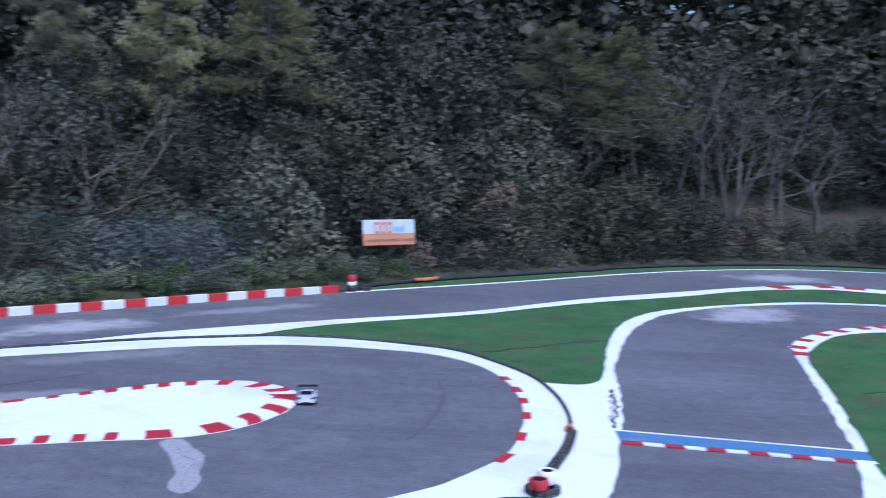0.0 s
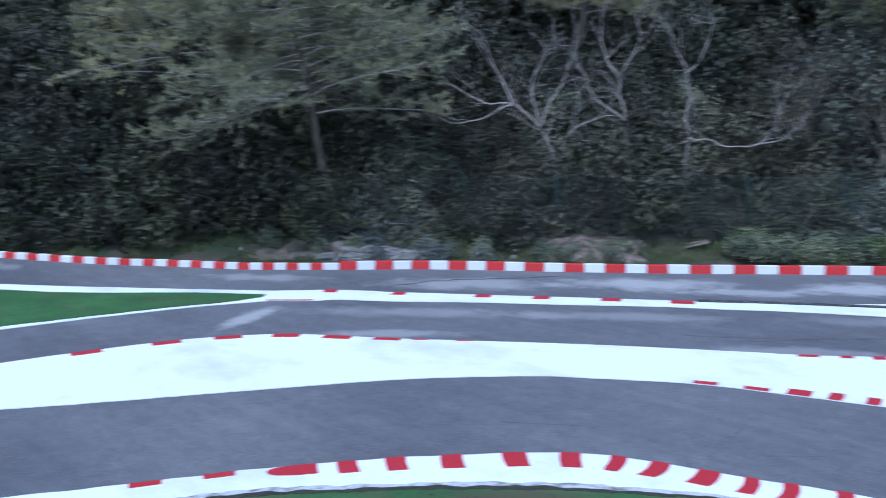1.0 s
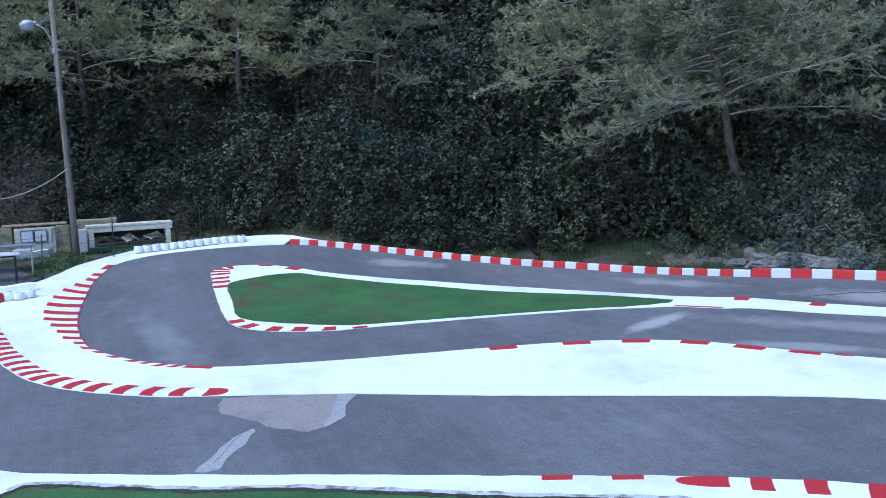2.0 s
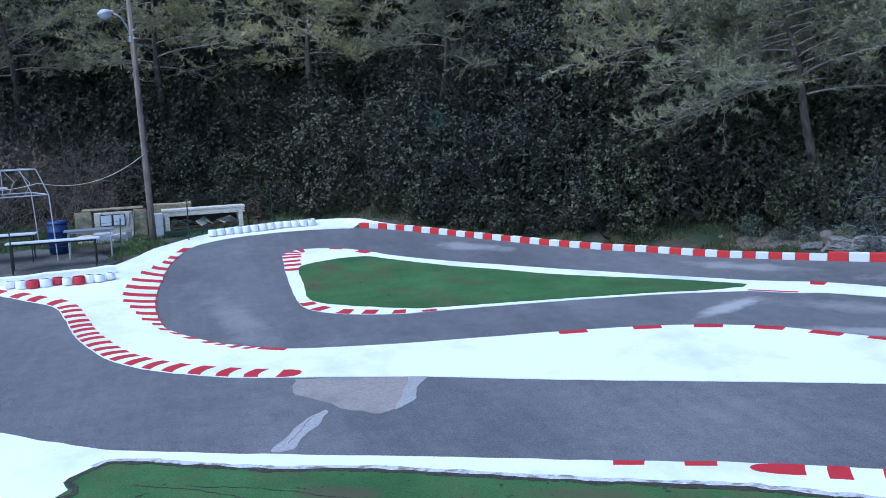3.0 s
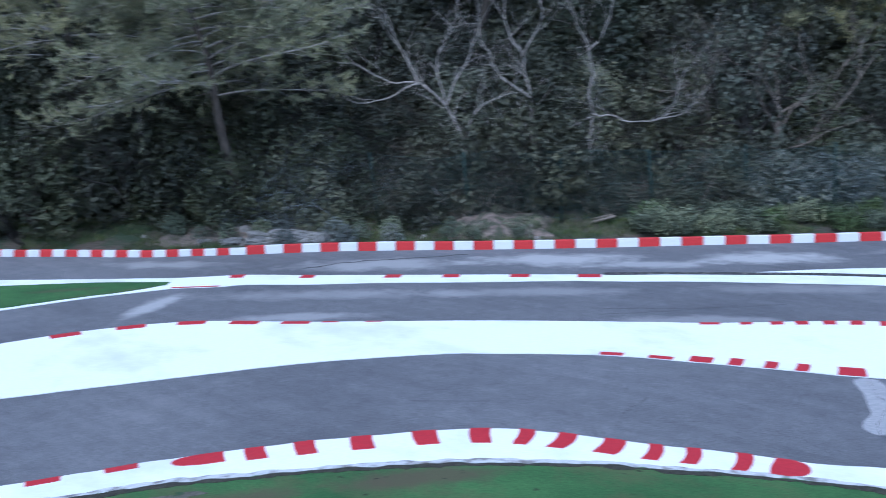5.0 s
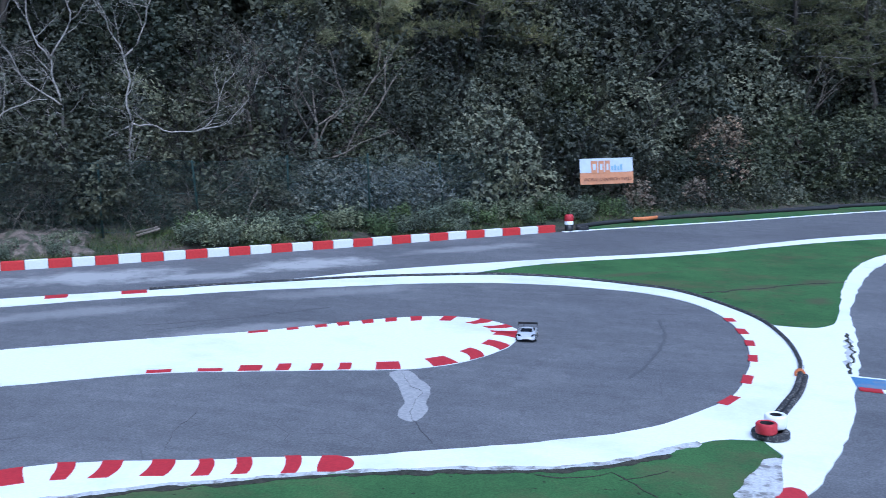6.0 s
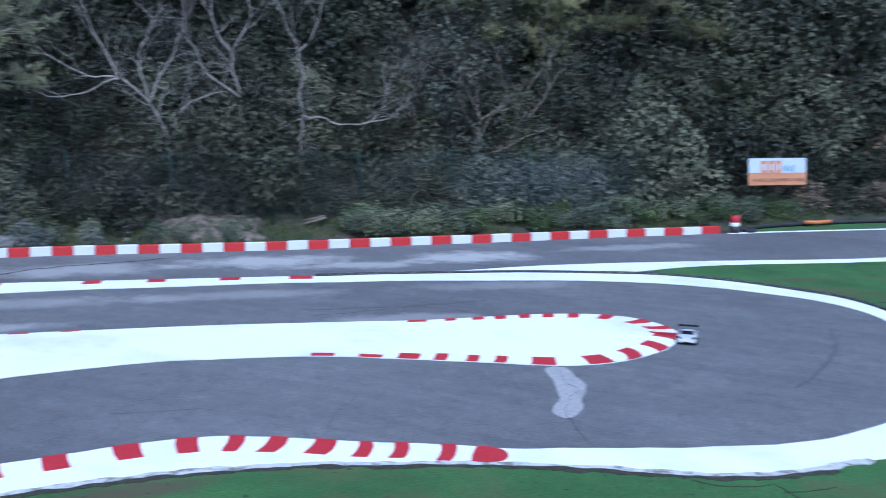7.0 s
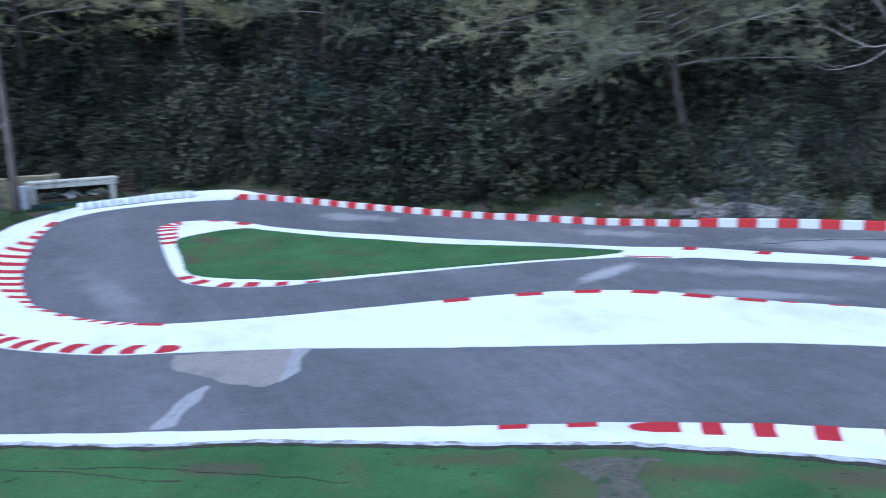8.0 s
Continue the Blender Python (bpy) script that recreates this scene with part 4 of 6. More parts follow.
part("cap", lathe([(0.132, 0.31), (0.138, 0.33), (0.134, 0.45), (0.10, 0.5), (0.001, 0.5)], 18), RED, post_end, "red top", True)
tyre("car_tyre", 0.2, 0.13, 0.1, RUBBER, -3.1, 28.75, land_z(-3.1, 28.75) + 0.05, "black tyre lying at the foot of the bank")
oz = land_z(-1.2, 31.15)
part_bm = tube(bmesh.new(), [(-0.42, -0.12, 0.02), (0, 0, 0), (0.42, 0.12, 0.03)], [0.055, 0.065, 0.055], 10)
o = tagged(part("orange_sack", part_bm, ORANGE, None, "", True), "orange rolled cloth lying on a black pipe", "cloth roll")
o.matrix_world = pose(-1.35, 31.05, oz + 0.12, 0, 0, 20)


# ---- banner on the hedge ----
def banner():
    w, h = 1.92, 0.84
    b = thing("banner", "orange and white sponsor banner tied to the hedge", "banner", pose(-2.60, 31.40, 1.80, 84, 0.0, 33))
    n = 16

    def sheet(x0, x1, z0, z1, lift):
        bm = bmesh.new()
        g = [[bm.verts.new((x0 + (x1 - x0) * i / n, z0 + (z1 - z0) * j / 4, lift + 0.02 * noise.noise(((x0 + (x1 - x0) * i / n) * 2.2, z0 + (z1 - z0) * j / 4 * 2, 0)))) for i in range(n + 1)] for j in range(5)]
        for j in range(4):
            for i in range(n):
                bm.faces.new((g[j][i], g[j][i + 1], g[j + 1][i + 1], g[j + 1][i]))
        r = bmesh.ops.extrude_face_region(bm, geom=bm.faces[:])
        for v in r["geom"]:
            if isinstance(v, bmesh.types.BMVert):
                v.co.z -= 0.004
        return bm

    part("upper_half", sheet(-w / 2, w / 2, 0.38, h, 0), BANNER_WHITE, b, "white upper half")
    part("lower_half", sheet(-w / 2, w / 2, 0, 0.378, 0), BANNER_ORANGE, b, "orange lower half")
    for k, (x0, x1) in enumerate(((-0.56, -0.34), (-0.30, -0.10), (-0.06, 0.12))):
        part("logo_block", sheet(x0, x1, 0.36, 0.76, 0.012), BANNER_ORANGE, b, "orange logo shape")
        part("logo_slot", sheet(x0 + 0.06, x1 - 0.06, 0.46, 0.66, 0.018), BANNER_WHITE, b, "pale gap in the logo")
    for k in range(4):
        part("logo_stroke", sheet(0.16 + k * 0.11, 0.235 + k * 0.11, 0.44, 0.58 + 0.04 * (k % 2), 0.014), LOGO_BLUE, b, "pale blue logo stroke")
    text = bpy.data.curves.new("lettering", "FONT")
    text.body, text.size, text.align_x, text.extrude = "WORLD CHAMPION TYRES", 0.142, "CENTER", 0.001
    text.materials.append(LETTER)
    t = new("lettering", text)
    t.parent = b
    t.location = (0.02, 0.11, 0.022)
    tagged(t, "dark printed slogan")
    for x in (-w / 2 + 0.03, w / 2 - 0.03):
        for z in (0.03, h - 0.03):
            part("eyelet", tube(bmesh.new(), [(x, z, -0.03), (x, z, 0.012)], 0.012, 8), METAL, b)


BANNER_ORANGE = surface("printed_orange_vinyl", (0.52, 0.22, 0.10), (0.58, 0.26, 0.13), (0.44, 0.22, 0.14), big=3, fine=8, rough=0.5, bump=0.05)
BANNER_WHITE = surface("printed_white_vinyl", (0.50, 0.55, 0.62), (0.55, 0.60, 0.67), (0.42, 0.44, 0.48), big=2, fine=8, rough=0.5, bump=0.05)
LOGO_BLUE = surface("printed_blue", (0.22, 0.38, 0.50), (0.28, 0.44, 0.55), fine=8, rough=0.5, bump=0.0)
LETTER = surface("printed_brown", (0.16, 0.07, 0.04), (0.2, 0.09, 0.05), fine=8, rough=0.5, bump=0.0)
banner()


# ---- green wire fence along the bank ----
def fence(points, label, high=1.95, net=True, thick=0.028):
    a = Along(points)
    f = thing("wire_fence", label, "fence")
    post = mesh_of(tube(bmesh.new(), [(0, 0, -0.3), (0, 0, high), (0, 0, high + 0.03)], [thick, thick, thick * 0.6], 8), "post", True)
    post.materials.append(GREEN_STEEL)
    k = max(1, round(a.length / 2.5))
    tops = []
    for i in range(k + 1):
        q = a.at(a.length * i / k)
        p = part("post", post, GREEN_STEEL, f)
        p.matrix_world = pose(q.x, q.y, land_z(*q), random.uniform(-3, 3), random.uniform(-5, 0), 0)
    for h in (0.1, high * 0.52, high - 0.05):
        m = int(a.length / 0.5)
        pts = [(q.x, q.y, land_z(*q) + h + 0.02 * math.sin(i)) for i, q in ((i, a.at(a.length * i / m)) for i in range(m + 1))]
        part("tension_wire", tube(bmesh.new(), pts, 0.004, 4), GREEN_STEEL, f)
    if net:
        vs, fs = [], []
        n = int(a.length / 0.08)
        rows = 8
        for sign in (1, -1):
            for i in range(n):
                last = None
                for r in range(rows + 1):
                    s = i * 0.08 + sign * (r / rows - 0.5) * high
                    if not 0 <= s <= a.length:
                        last = None
                        continue
                    q = a.at(s)
                    z = land_z(*q) + r / rows * (high - 0.06) + 0.03
                    t = math.pi * 0.25
                    base = len(vs)
                    vs += [(q.x, q.y, z + 0.0016), (q.x + 0.0014, q.y + 0.0014, z - 0.0014), (q.x - 0.0014, q.y - 0.0014, z - 0.0014)]
                    if last is not None:
                        fs += [(last + u, last + (u + 1) % 3, base + (u + 1) % 3, base + u) for u in range(3)]
                    last = base
        me = bpy.data.meshes.new("wire_net")
        me.from_pydata(vs, [], fs)
        part("wire_net", me, GREEN_STEEL, f, "diamond wire netting")
    return f


fence([(-5.6, 30.4), (-8.4, 27.6), (-10.9, 25.2), (-13.4, 22.9), (-16.3, 20.5), (-18.6, 18.4)], "green diamond wire fence overgrown by shrubs")
fence([(-22.5, 14.6), (-25.2, 11.8), (-28.0, 9.4), (-30.6, 7.8)], "green wire fence almost swallowed by the hedge", net=False)
fence([(-30.0, 2.3), (-29.6, 0.5), (-28.6, -0.9), (-27.2, -2.0), (-26.9, -4.0), (-26.9, -7.5)], "thin green wire fence round the track end", 1.2, False, 0.018)


# ---- the corner with pole, tables and shed ----
def wooden_pole():
    x, y = -29.8, -1.31
    z = ground_z(x, y)
    p = thing("lamp_post", "weathered wooden pole with a street lamp, grass at its foot", "lamp post", pose(x, y, z))
    part("shaft", tube(bmesh.new(), [(0.02, 0.03, -0.5), (0, 0, 1.5), (0, -0.05, 4.5), (0, -0.10, 7.35)], [0.105, 0.095, 0.085, 0.07], 12), POLE_WOOD, p, "weathered grey-brown wood", True)
    arm = [(0.0, -0.13, 6.0), (0.0, -0.18, 6.25), (0.03, -0.34, 6.55), (0.05, -0.60, 6.7)]
    part("arm", tube(bmesh.new(), arm, 0.022, 8), METAL, p, "curved galvanised arm", True)
    for h in (5.95, 6.18):
        part("clamp", lathe([(0.085, h - 0.02), (0.09, h - 0.02), (0.09, h + 0.02), (0.085, h + 0.02)], 16), METAL, p)
    part("fuse_box", soft_box(0.1, 0.08, 0.16, pose(0.02, -0.14, 5.92)), METAL, p)
    head = part("lamp_head", lathe([(0.001, 0.14), (0.10, 0.13), (0.19, 0.06), (0.21, 0.0), (0.20, -0.02)], 20), PALE_METAL, p, "rounded metal lamp hood", True)
    head.matrix_local = pose(0.06, -0.78, 6.64, 10, -8, 0)
    bowl = part("bowl", lathe([(0.195, -0.02), (0.18, -0.08), (0.11, -0.14), (0.001, -0.16)], 20), LAMP_GLASS, head, "clear lamp bowl, unlit", True)
    part("socket", tube(bmesh.new(), [(0.0, 0.0, 0.02), (0.0, 0.26, 0.05)], [0.05, 0.03], 10), METAL, head)


LAMP_GLASS = surface("frosted_lamp_glass", (0.42, 0.45, 0.48), (0.48, 0.5, 0.53), fine=8, rough=0.2, bump=0.0)
wooden_pole()


def gazebo():
    g = thing("gazebo_frame", "bare pale metal frame of a party tent", "tent frame", pose(-27.6, -5.15, ground_z(-27.6, -5.15), 0, 0, 18))
    z0 = ground_z(-27.6, -5.15)
    for x, y in ((0.0, 1.35), (0.0, -1.35), (-2.6, 1.35), (-2.6, -1.35)):
        part("leg", tube(bmesh.new(), [(x, y + (0.08 if y > 0 else -0.08), -0.02 + ground_z(x * 0.951 - y * 0.309 - 27.6, x * 0.309 + y * 0.951 - 5.15) - z0), (x, y, 1.95)], 0.016, 8), PALE_METAL, g)
    for x in (0.0, -2.6):
        part("rafter", tube(bmesh.new(), [(x, 1.35, 1.95), (x, 1.08, 2.66)], 0.015, 8), PALE_METAL, g)
        part("rafter", tube(bmesh.new(), [(x, -1.35, 1.95), (x, -1.08, 2.66)], 0.015, 8), PALE_METAL, g)
        part("ridge", tube(bmesh.new(), [(x, 1.08, 2.66), (x, -1.08, 2.66)], 0.015, 8), PALE_METAL, g)
        part("tie", tube(bmesh.new(), [(x, 1.35, 1.95), (x, -1.35, 1.95)], 0.016, 8), PALE_METAL, g)
        part("brace", tube(bmesh.new(), [(x, 0.75, 1.95), (x, 0.9, 2.3), (x, 0.62, 2.66)], 0.01, 6), PALE_METAL, g)
        part("strut", tube(bmesh.new(), [(x, 0.2, 1.95), (x, 0.2, 2.66)], 0.012, 6), PALE_METAL, g)
    for y, z in ((1.35, 1.95), (-1.35, 1.95), (1.08, 2.66), (-1.08, 2.66)):
        part("purlin", tube(bmesh.new(), [(0, y, z), (-2.6, y, z)], 0.016, 8), PALE_METAL, g)
    part("tube_light", soft_box(0.09, 1.25, 0.06, pose(0.0, -0.3, 2.2)), TABLE_TOP, g, "hanging fluorescent batten")


gazebo()


def cable():
    a, b, c = Vector((-29.8, -1.2, 4.3)), Vector((-27.98, -4.1, 3.55)), Vector((-27.3, -6.6, 3.7))
    pts = []
    for p, q, sag in ((a, b, 0.42), (b, c, 0.2)):
        for i in range(13):
            t = i / 12
            v = p.lerp(q, t)
            v.z -= sag * 4 * t * (1 - t)
            pts.append(v)
    tagged(part("power_cable", tube(bmesh.new(), pts, 0.009, 6), OLD_WHITE, None, "", True), "pale cable hanging from the pole to the tent frame", "cable")


cable()


def table(x, y, turn, length, width, high, top, label, legs=METAL):
    z = max(land_z(x, y), 0)
    t = thing("trestle_table", label, "table", pose(x, y, z, 0, 0, turn))
    part("tabletop", soft_box(length, width, 0.035, pose(0, 0, high - 0.018), 0.008), top, t)
    for sx in (-1, 1):
        for sy in (-1, 1):
            px, py = sx * (length / 2 - 0.12), sy * (width / 2 - 0.07)
            world_q = Matrix.Rotation(radians(turn), 2) @ Vector((px, py))
            foot = land_z(x + world_q.x, y + world_q.y) - z
            part("leg", tube(bmesh.new(), [(px, py, foot - 0.01), (px, py, high - 0.03)], 0.019, 8), legs, t)
        part("crossbar", tube(bmesh.new(), [(sx * (length / 2 - 0.12), -width / 2 + 0.07, 0.3), (sx * (length / 2 - 0.12), width / 2 - 0.07, 0.3)], 0.012, 6), legs, t)
    part("rail", soft_box(length - 0.24, 0.02, 0.05, pose(0, -width / 2 + 0.08, high - 0.06), 0.004), legs, t)
    return t


table(-27.25, -3.77, 92, 2.35, 0.55, 0.77, TABLE_TOP, "long narrow table with a pale top and thin dark legs", RUBBER)
table(-28.5, -5.2, 92, 1.7, 0.7, 0.78, TABLE_TOP, "pale-topped table under the tent frame", RUBBER)
table(-28.45, -2.95, 94, 1.35, 0.75, 0.74, GREY_TOP, "grey-topped workbench with pale metal legs", PALE_METAL)


def barrel(x, y):
    z = land_z(x, y)
    b = thing("plastic_barrel", "blue plastic barrel beside the tables", "barrel", pose(x, y, z))
    prof = [(0.001, 0), (0.26, 0), (0.28, 0.03), (0.285, 0.25), (0.30, 0.27), (0.30, 0.31), (0.285, 0.33), (0.285, 0.58), (0.30, 0.60), (0.30, 0.64), (0.285, 0.66), (0.28, 0.86), (0.24, 0.93), (0.22, 0.93), (0.22, 0.90), (0.001, 0.90)]
    part("drum", lathe(prof, 24), BLUE_PLASTIC, b, "", True)
    part("rim", lathe([(0.29, 0.83), (0.305, 0.84), (0.305, 0.88), (0.29, 0.89)], 24), BLUE_PLASTIC, b, "", True)


barrel(-29.1, -3.86)


def shed():
    s = thing("old_cabinet", "stained ochre sheet-metal hut with two pale hatches", "hut", pose(-31.6, -2.5, land_z(-31.6, -2.5), 0, 0, 3) @ Matrix.Diagonal((1, 0.8, 0.66, 1)))
    part("left_board", soft_box(0.08, 0.62, 1.32, pose(0, -1.12, 0.66, 0, -3, 0), 0.02), OCHRE, s)
    part("panel", soft_box(0.10, 1.45, 1.25, pose(-0.02, 0.0, 0.625), 0.03), OLD_WHITE, s, "grey-white weathered sheet")
    part("right_board", soft_box(0.08, 0.5, 1.3, pose(0, 1.0, 0.65, 0, 2, 0), 0.02), OCHRE, s)
    part("top_board", soft_box(0.5, 2.3, 0.06, pose(-0.25, 0.0, 1.38, 0, 4, 0), 0.02), OCHRE, s)
    for y in (-0.28, 0.2):
        hatch = part("hatch", soft_box(0.05, 0.42, 0.52, pose(0.06, y, 0.86), 0.05, 3), TABLE_TOP, s, "pale rounded hatch")
        part("gasket", soft_box(0.03, 0.46, 0.56, pose(0.045, y, 0.86), 0.05, 3), RUBBER, hatch)
    part("side_frame", tube(bmesh.new(), [(0.06, 0.55, 0.55), (0.06, 0.62, 1.2), (0.06, 0.78, 1.2), (0.06, 0.74, 0.55)], 0.02, 6), METAL, s)
    part("back_wall", soft_box(0.06, 2.6, 1.2, pose(-0.5, 0, 0.6), 0.02), OCHRE, s)


shed()


def junk(x, y, sx, sy, sz, material, label, name, category, turn=0, tilt=0):
    bm = bmesh.new()
    box(bm, sx, sy, sz, pose(0, 0, sz / 2))
    bmesh.ops.subdivide_edges(bm, edges=bm.edges[:], cuts=2, use_grid_fill=True)
    for v in bm.verts:
        v.co += Vector((noise.noise(v.co * 5 + Vector((x, y, 0))), noise.noise(v.co * 5 + Vector((y, x, 3))), noise.noise(v.co * 5 + Vector((x, 1, y))))) * 0.12 * min(sx, sy, sz)
    bmesh.ops.bevel(bm, geom=bm.edges[:], offset=min(sx, sy, sz) * 0.05, segments=1, affect="EDGES")
    ob = tagged(part(name, bm, material), label, category)
    ob.matrix_world = pose(x, y, land_z(x, y) - 0.01, tilt, 0, turn)


junk(-30.3, -2.75, 0.5, 0.55, 0.32, PALE_METAL, "dented pale metal box on the grass", "metal_box", "box", 10)
junk(-30.2, -2.2, 0.45, 0.5, 0.26, METAL, "scrap of grey sheet metal on the grass", "sheet_metal", "scrap", -15, 6)
junk(-30.55, -3.25, 0.4, 0.4, 0.3, OLD_WHITE, "pale bucket-like block beside the hut", "plastic_box", "box", 25)
junk(-32.1, -0.7, 0.4, 1.2, 0.85, OCHRE, "overgrown ochre board leaning behind the bench", "leaning_board", "board", 5)


def work_bench():
    x, y = -31.0, 0.25
    z = land_z(x, y)
    b = thing("work_bench", "white-painted wooden bench with a lower shelf of scrap", "bench", pose(x, y, z, 0, 0, 2) @ Matrix.Diagonal((1, 1, 0.9, 1)))
    part("worktop", soft_box(0.8, 2.55, 0.07, pose(0, 0, 0.93), 0.01), OLD_WHITE, b)
    part("apron", soft_box(0.05, 2.5, 0.16, pose(0.36, 0.0, 0.81), 0.01), OLD_WHITE, b)
    for sy in (-1.12, 1.12):
        for sx in (-0.32, 0.32):
            part("leg", soft_box(0.12, 0.14, 0.92, pose(sx, sy, 0.44), 0.012), OLD_WHITE, b)
    part("shelf", soft_box(0.7, 2.2, 0.05, pose(0, 0, 0.34), 0.01), DARK_WOOD, b, "dark lower shelf")
    part("back_board", soft_box(0.04, 2.3, 0.5, pose(-0.36, 0, 0.62), 0.01), DARK_WOOD, b, "dark boards at the back")
    part("front_beam", soft_box(0.14, 2.75, 0.16, pose(0.5, 0.15, 0.16), 0.015), GREEN_STEEL, b, "green-painted beam")
    part("side_panel", soft_box(0.6, 0.40, 0.86, pose(0.15, -1.45, 0.43), 0.02), PALE_METAL, b, "pale blue-grey sheet at the end")
    for k in range(9):
        bm = soft_box(random.uniform(0.2, 0.45), random.uniform(0.25, 0.6), random.uniform(0.02, 0.07), None, 0.008, 1)
        for v in bm.verts:
            v.co.z += 0.05 * noise.noise(v.co * 4 + Vector((k * 3.3, 0, 0)))
        scrap = part("scrap_board", bm, OLD_WHITE if k % 3 else OCHRE, b, "pale broken board")
        scrap.matrix_local = pose(random.uniform(-0.05, 0.2), -0.95 + k * 0.22, 0.42 + random.uniform(0, 0.08), random.uniform(-25, 25), random.uniform(10, 40), random.uniform(0, 180))


work_bench()


def chair(x, y, turn):
    z = land_z(x, y)
    c = thing("wooden_chair", "reddish-brown wooden armchair with a curved back", "chair", pose(x, y, z, 0, 0, turn) @ Matrix.Diagonal((0.88, 0.88, 0.9, 1)))
    part("seat", soft_box(0.46, 0.46, 0.05, pose(0, 0, 0.44), 0.02), DARK_WOOD, c)
    for sx in (-1, 1):
        part("front_leg", tube(bmesh.new(), [(0.2, sx * 0.21, 0), (0.2, sx * 0.2, 0.66)], 0.02, 8), DARK_WOOD, c)
        part("rear_leg", tube(bmesh.new(), [(-0.24, sx * 0.2, 0), (-0.2, sx * 0.19, 0.45), (-0.27, sx * 0.19, 0.86)], 0.02, 8), DARK_WOOD, c)
        part("armrest", tube(bmesh.new(), [(-0.25, sx * 0.2, 0.66), (0.0, sx * 0.24, 0.67), (0.22, sx * 0.22, 0.66)], 0.02, 8), DARK_WOOD, c)
    part("backrest", tube(bmesh.new(), [(-0.27, -0.2, 0.86), (-0.31, -0.1, 0.92), (-0.32, 0, 0.94), (-0.31, 0.1, 0.92), (-0.27, 0.2, 0.86)], 0.026, 8), DARK_WOOD, c)
    for k in range(3):
        part("slat", tube(bmesh.new(), [(-0.22, -0.1 + 0.1 * k, 0.45), (-0.31, -0.1 + 0.1 * k, 0.92)], 0.012, 6), DARK_WOOD, c)


chair(-31.0, 1.82, 5)


def low_wall():
    w = thing("low_wall", "low white-painted concrete wall behind the kart tyres", "wall", kind="structure")
    a = Along([(-26.1, -2.15), (-26.05, -3.4), (-25.95, -4.6), (-25.85, -7.5)])
    bm = bmesh.new()
    rows = []
    for i in range(23):
        q = a.at(a.length * i / 22)
        r = a.at(a.length * i / 22, 0.14)
        top = 0.20 + 0.03 * noise.noise((i * 0.5, 0, 0))
        rows.append([bm.verts.new((p.x, p.y, ground_z(*p) + h)) for p, h in ((q, -0.1), (q, top - 0.02), (q.lerp(r, 0.15), top), (q.lerp(r, 0.85), top), (r, top - 0.02), (r, -0.1))])
    for u, v in zip(rows, rows[1:]):
        for k in range(5):
            bm.faces.new((u[k], v[k], v[k + 1], u[k + 1]))
    bm.faces.new(rows[0][::-1])
    bm.faces.new(rows[-1])
    bmesh.ops.recalc_face_normals(bm, faces=bm.faces[:])
    part("wall_body", bm, WHITE, w)
    w2 = Along([(-29.75, 3.2), (-29.72, 4.0), (-29.5, 4.75), (-29.0, 5.1), (-28.35, 5.55)])
    bm = bmesh.new()
    rows = []
    for i in range(15):
        q, r = w2.at(w2.length * i / 14), w2.at(w2.length * i / 14, 0.3)
        rows.append([bm.verts.new((p.x, p.y, ground_z(*p) + h)) for p, h in ((r, -0.1), (r, 0.07), (r.lerp(q, 0.1), 0.085), (r.lerp(q, 0.85), 0.07), (q, 0.05), (q, -0.1))])
    for u, v in zip(rows, rows[1:]):
        for k in range(5):
            bm.faces.new((u[k], v[k], v[k + 1], u[k + 1]))
    bm.faces.new(rows[0][::-1])
    bm.faces.new(rows[-1])
    bmesh.ops.recalc_face_normals(bm, faces=bm.faces[:])
    part("kerb_body", bm, WHITE, thing("raised_kerb", "raised white-painted kerb where the block wall ends", "kerb", kind="structure"))


low_wall()
tagged(patch("concrete_apron", [Vector(q) for q in ((-26.35, -2.6), (-27.3, -2.2), (-29.2, -3.0), (-29.8, -4.6), (-29.6, -8.0), (-26.2, -8.0))], APRON, 0.004, 0.1, 0.08), "dusty concrete floor under the tables", "floor", kind="structure")


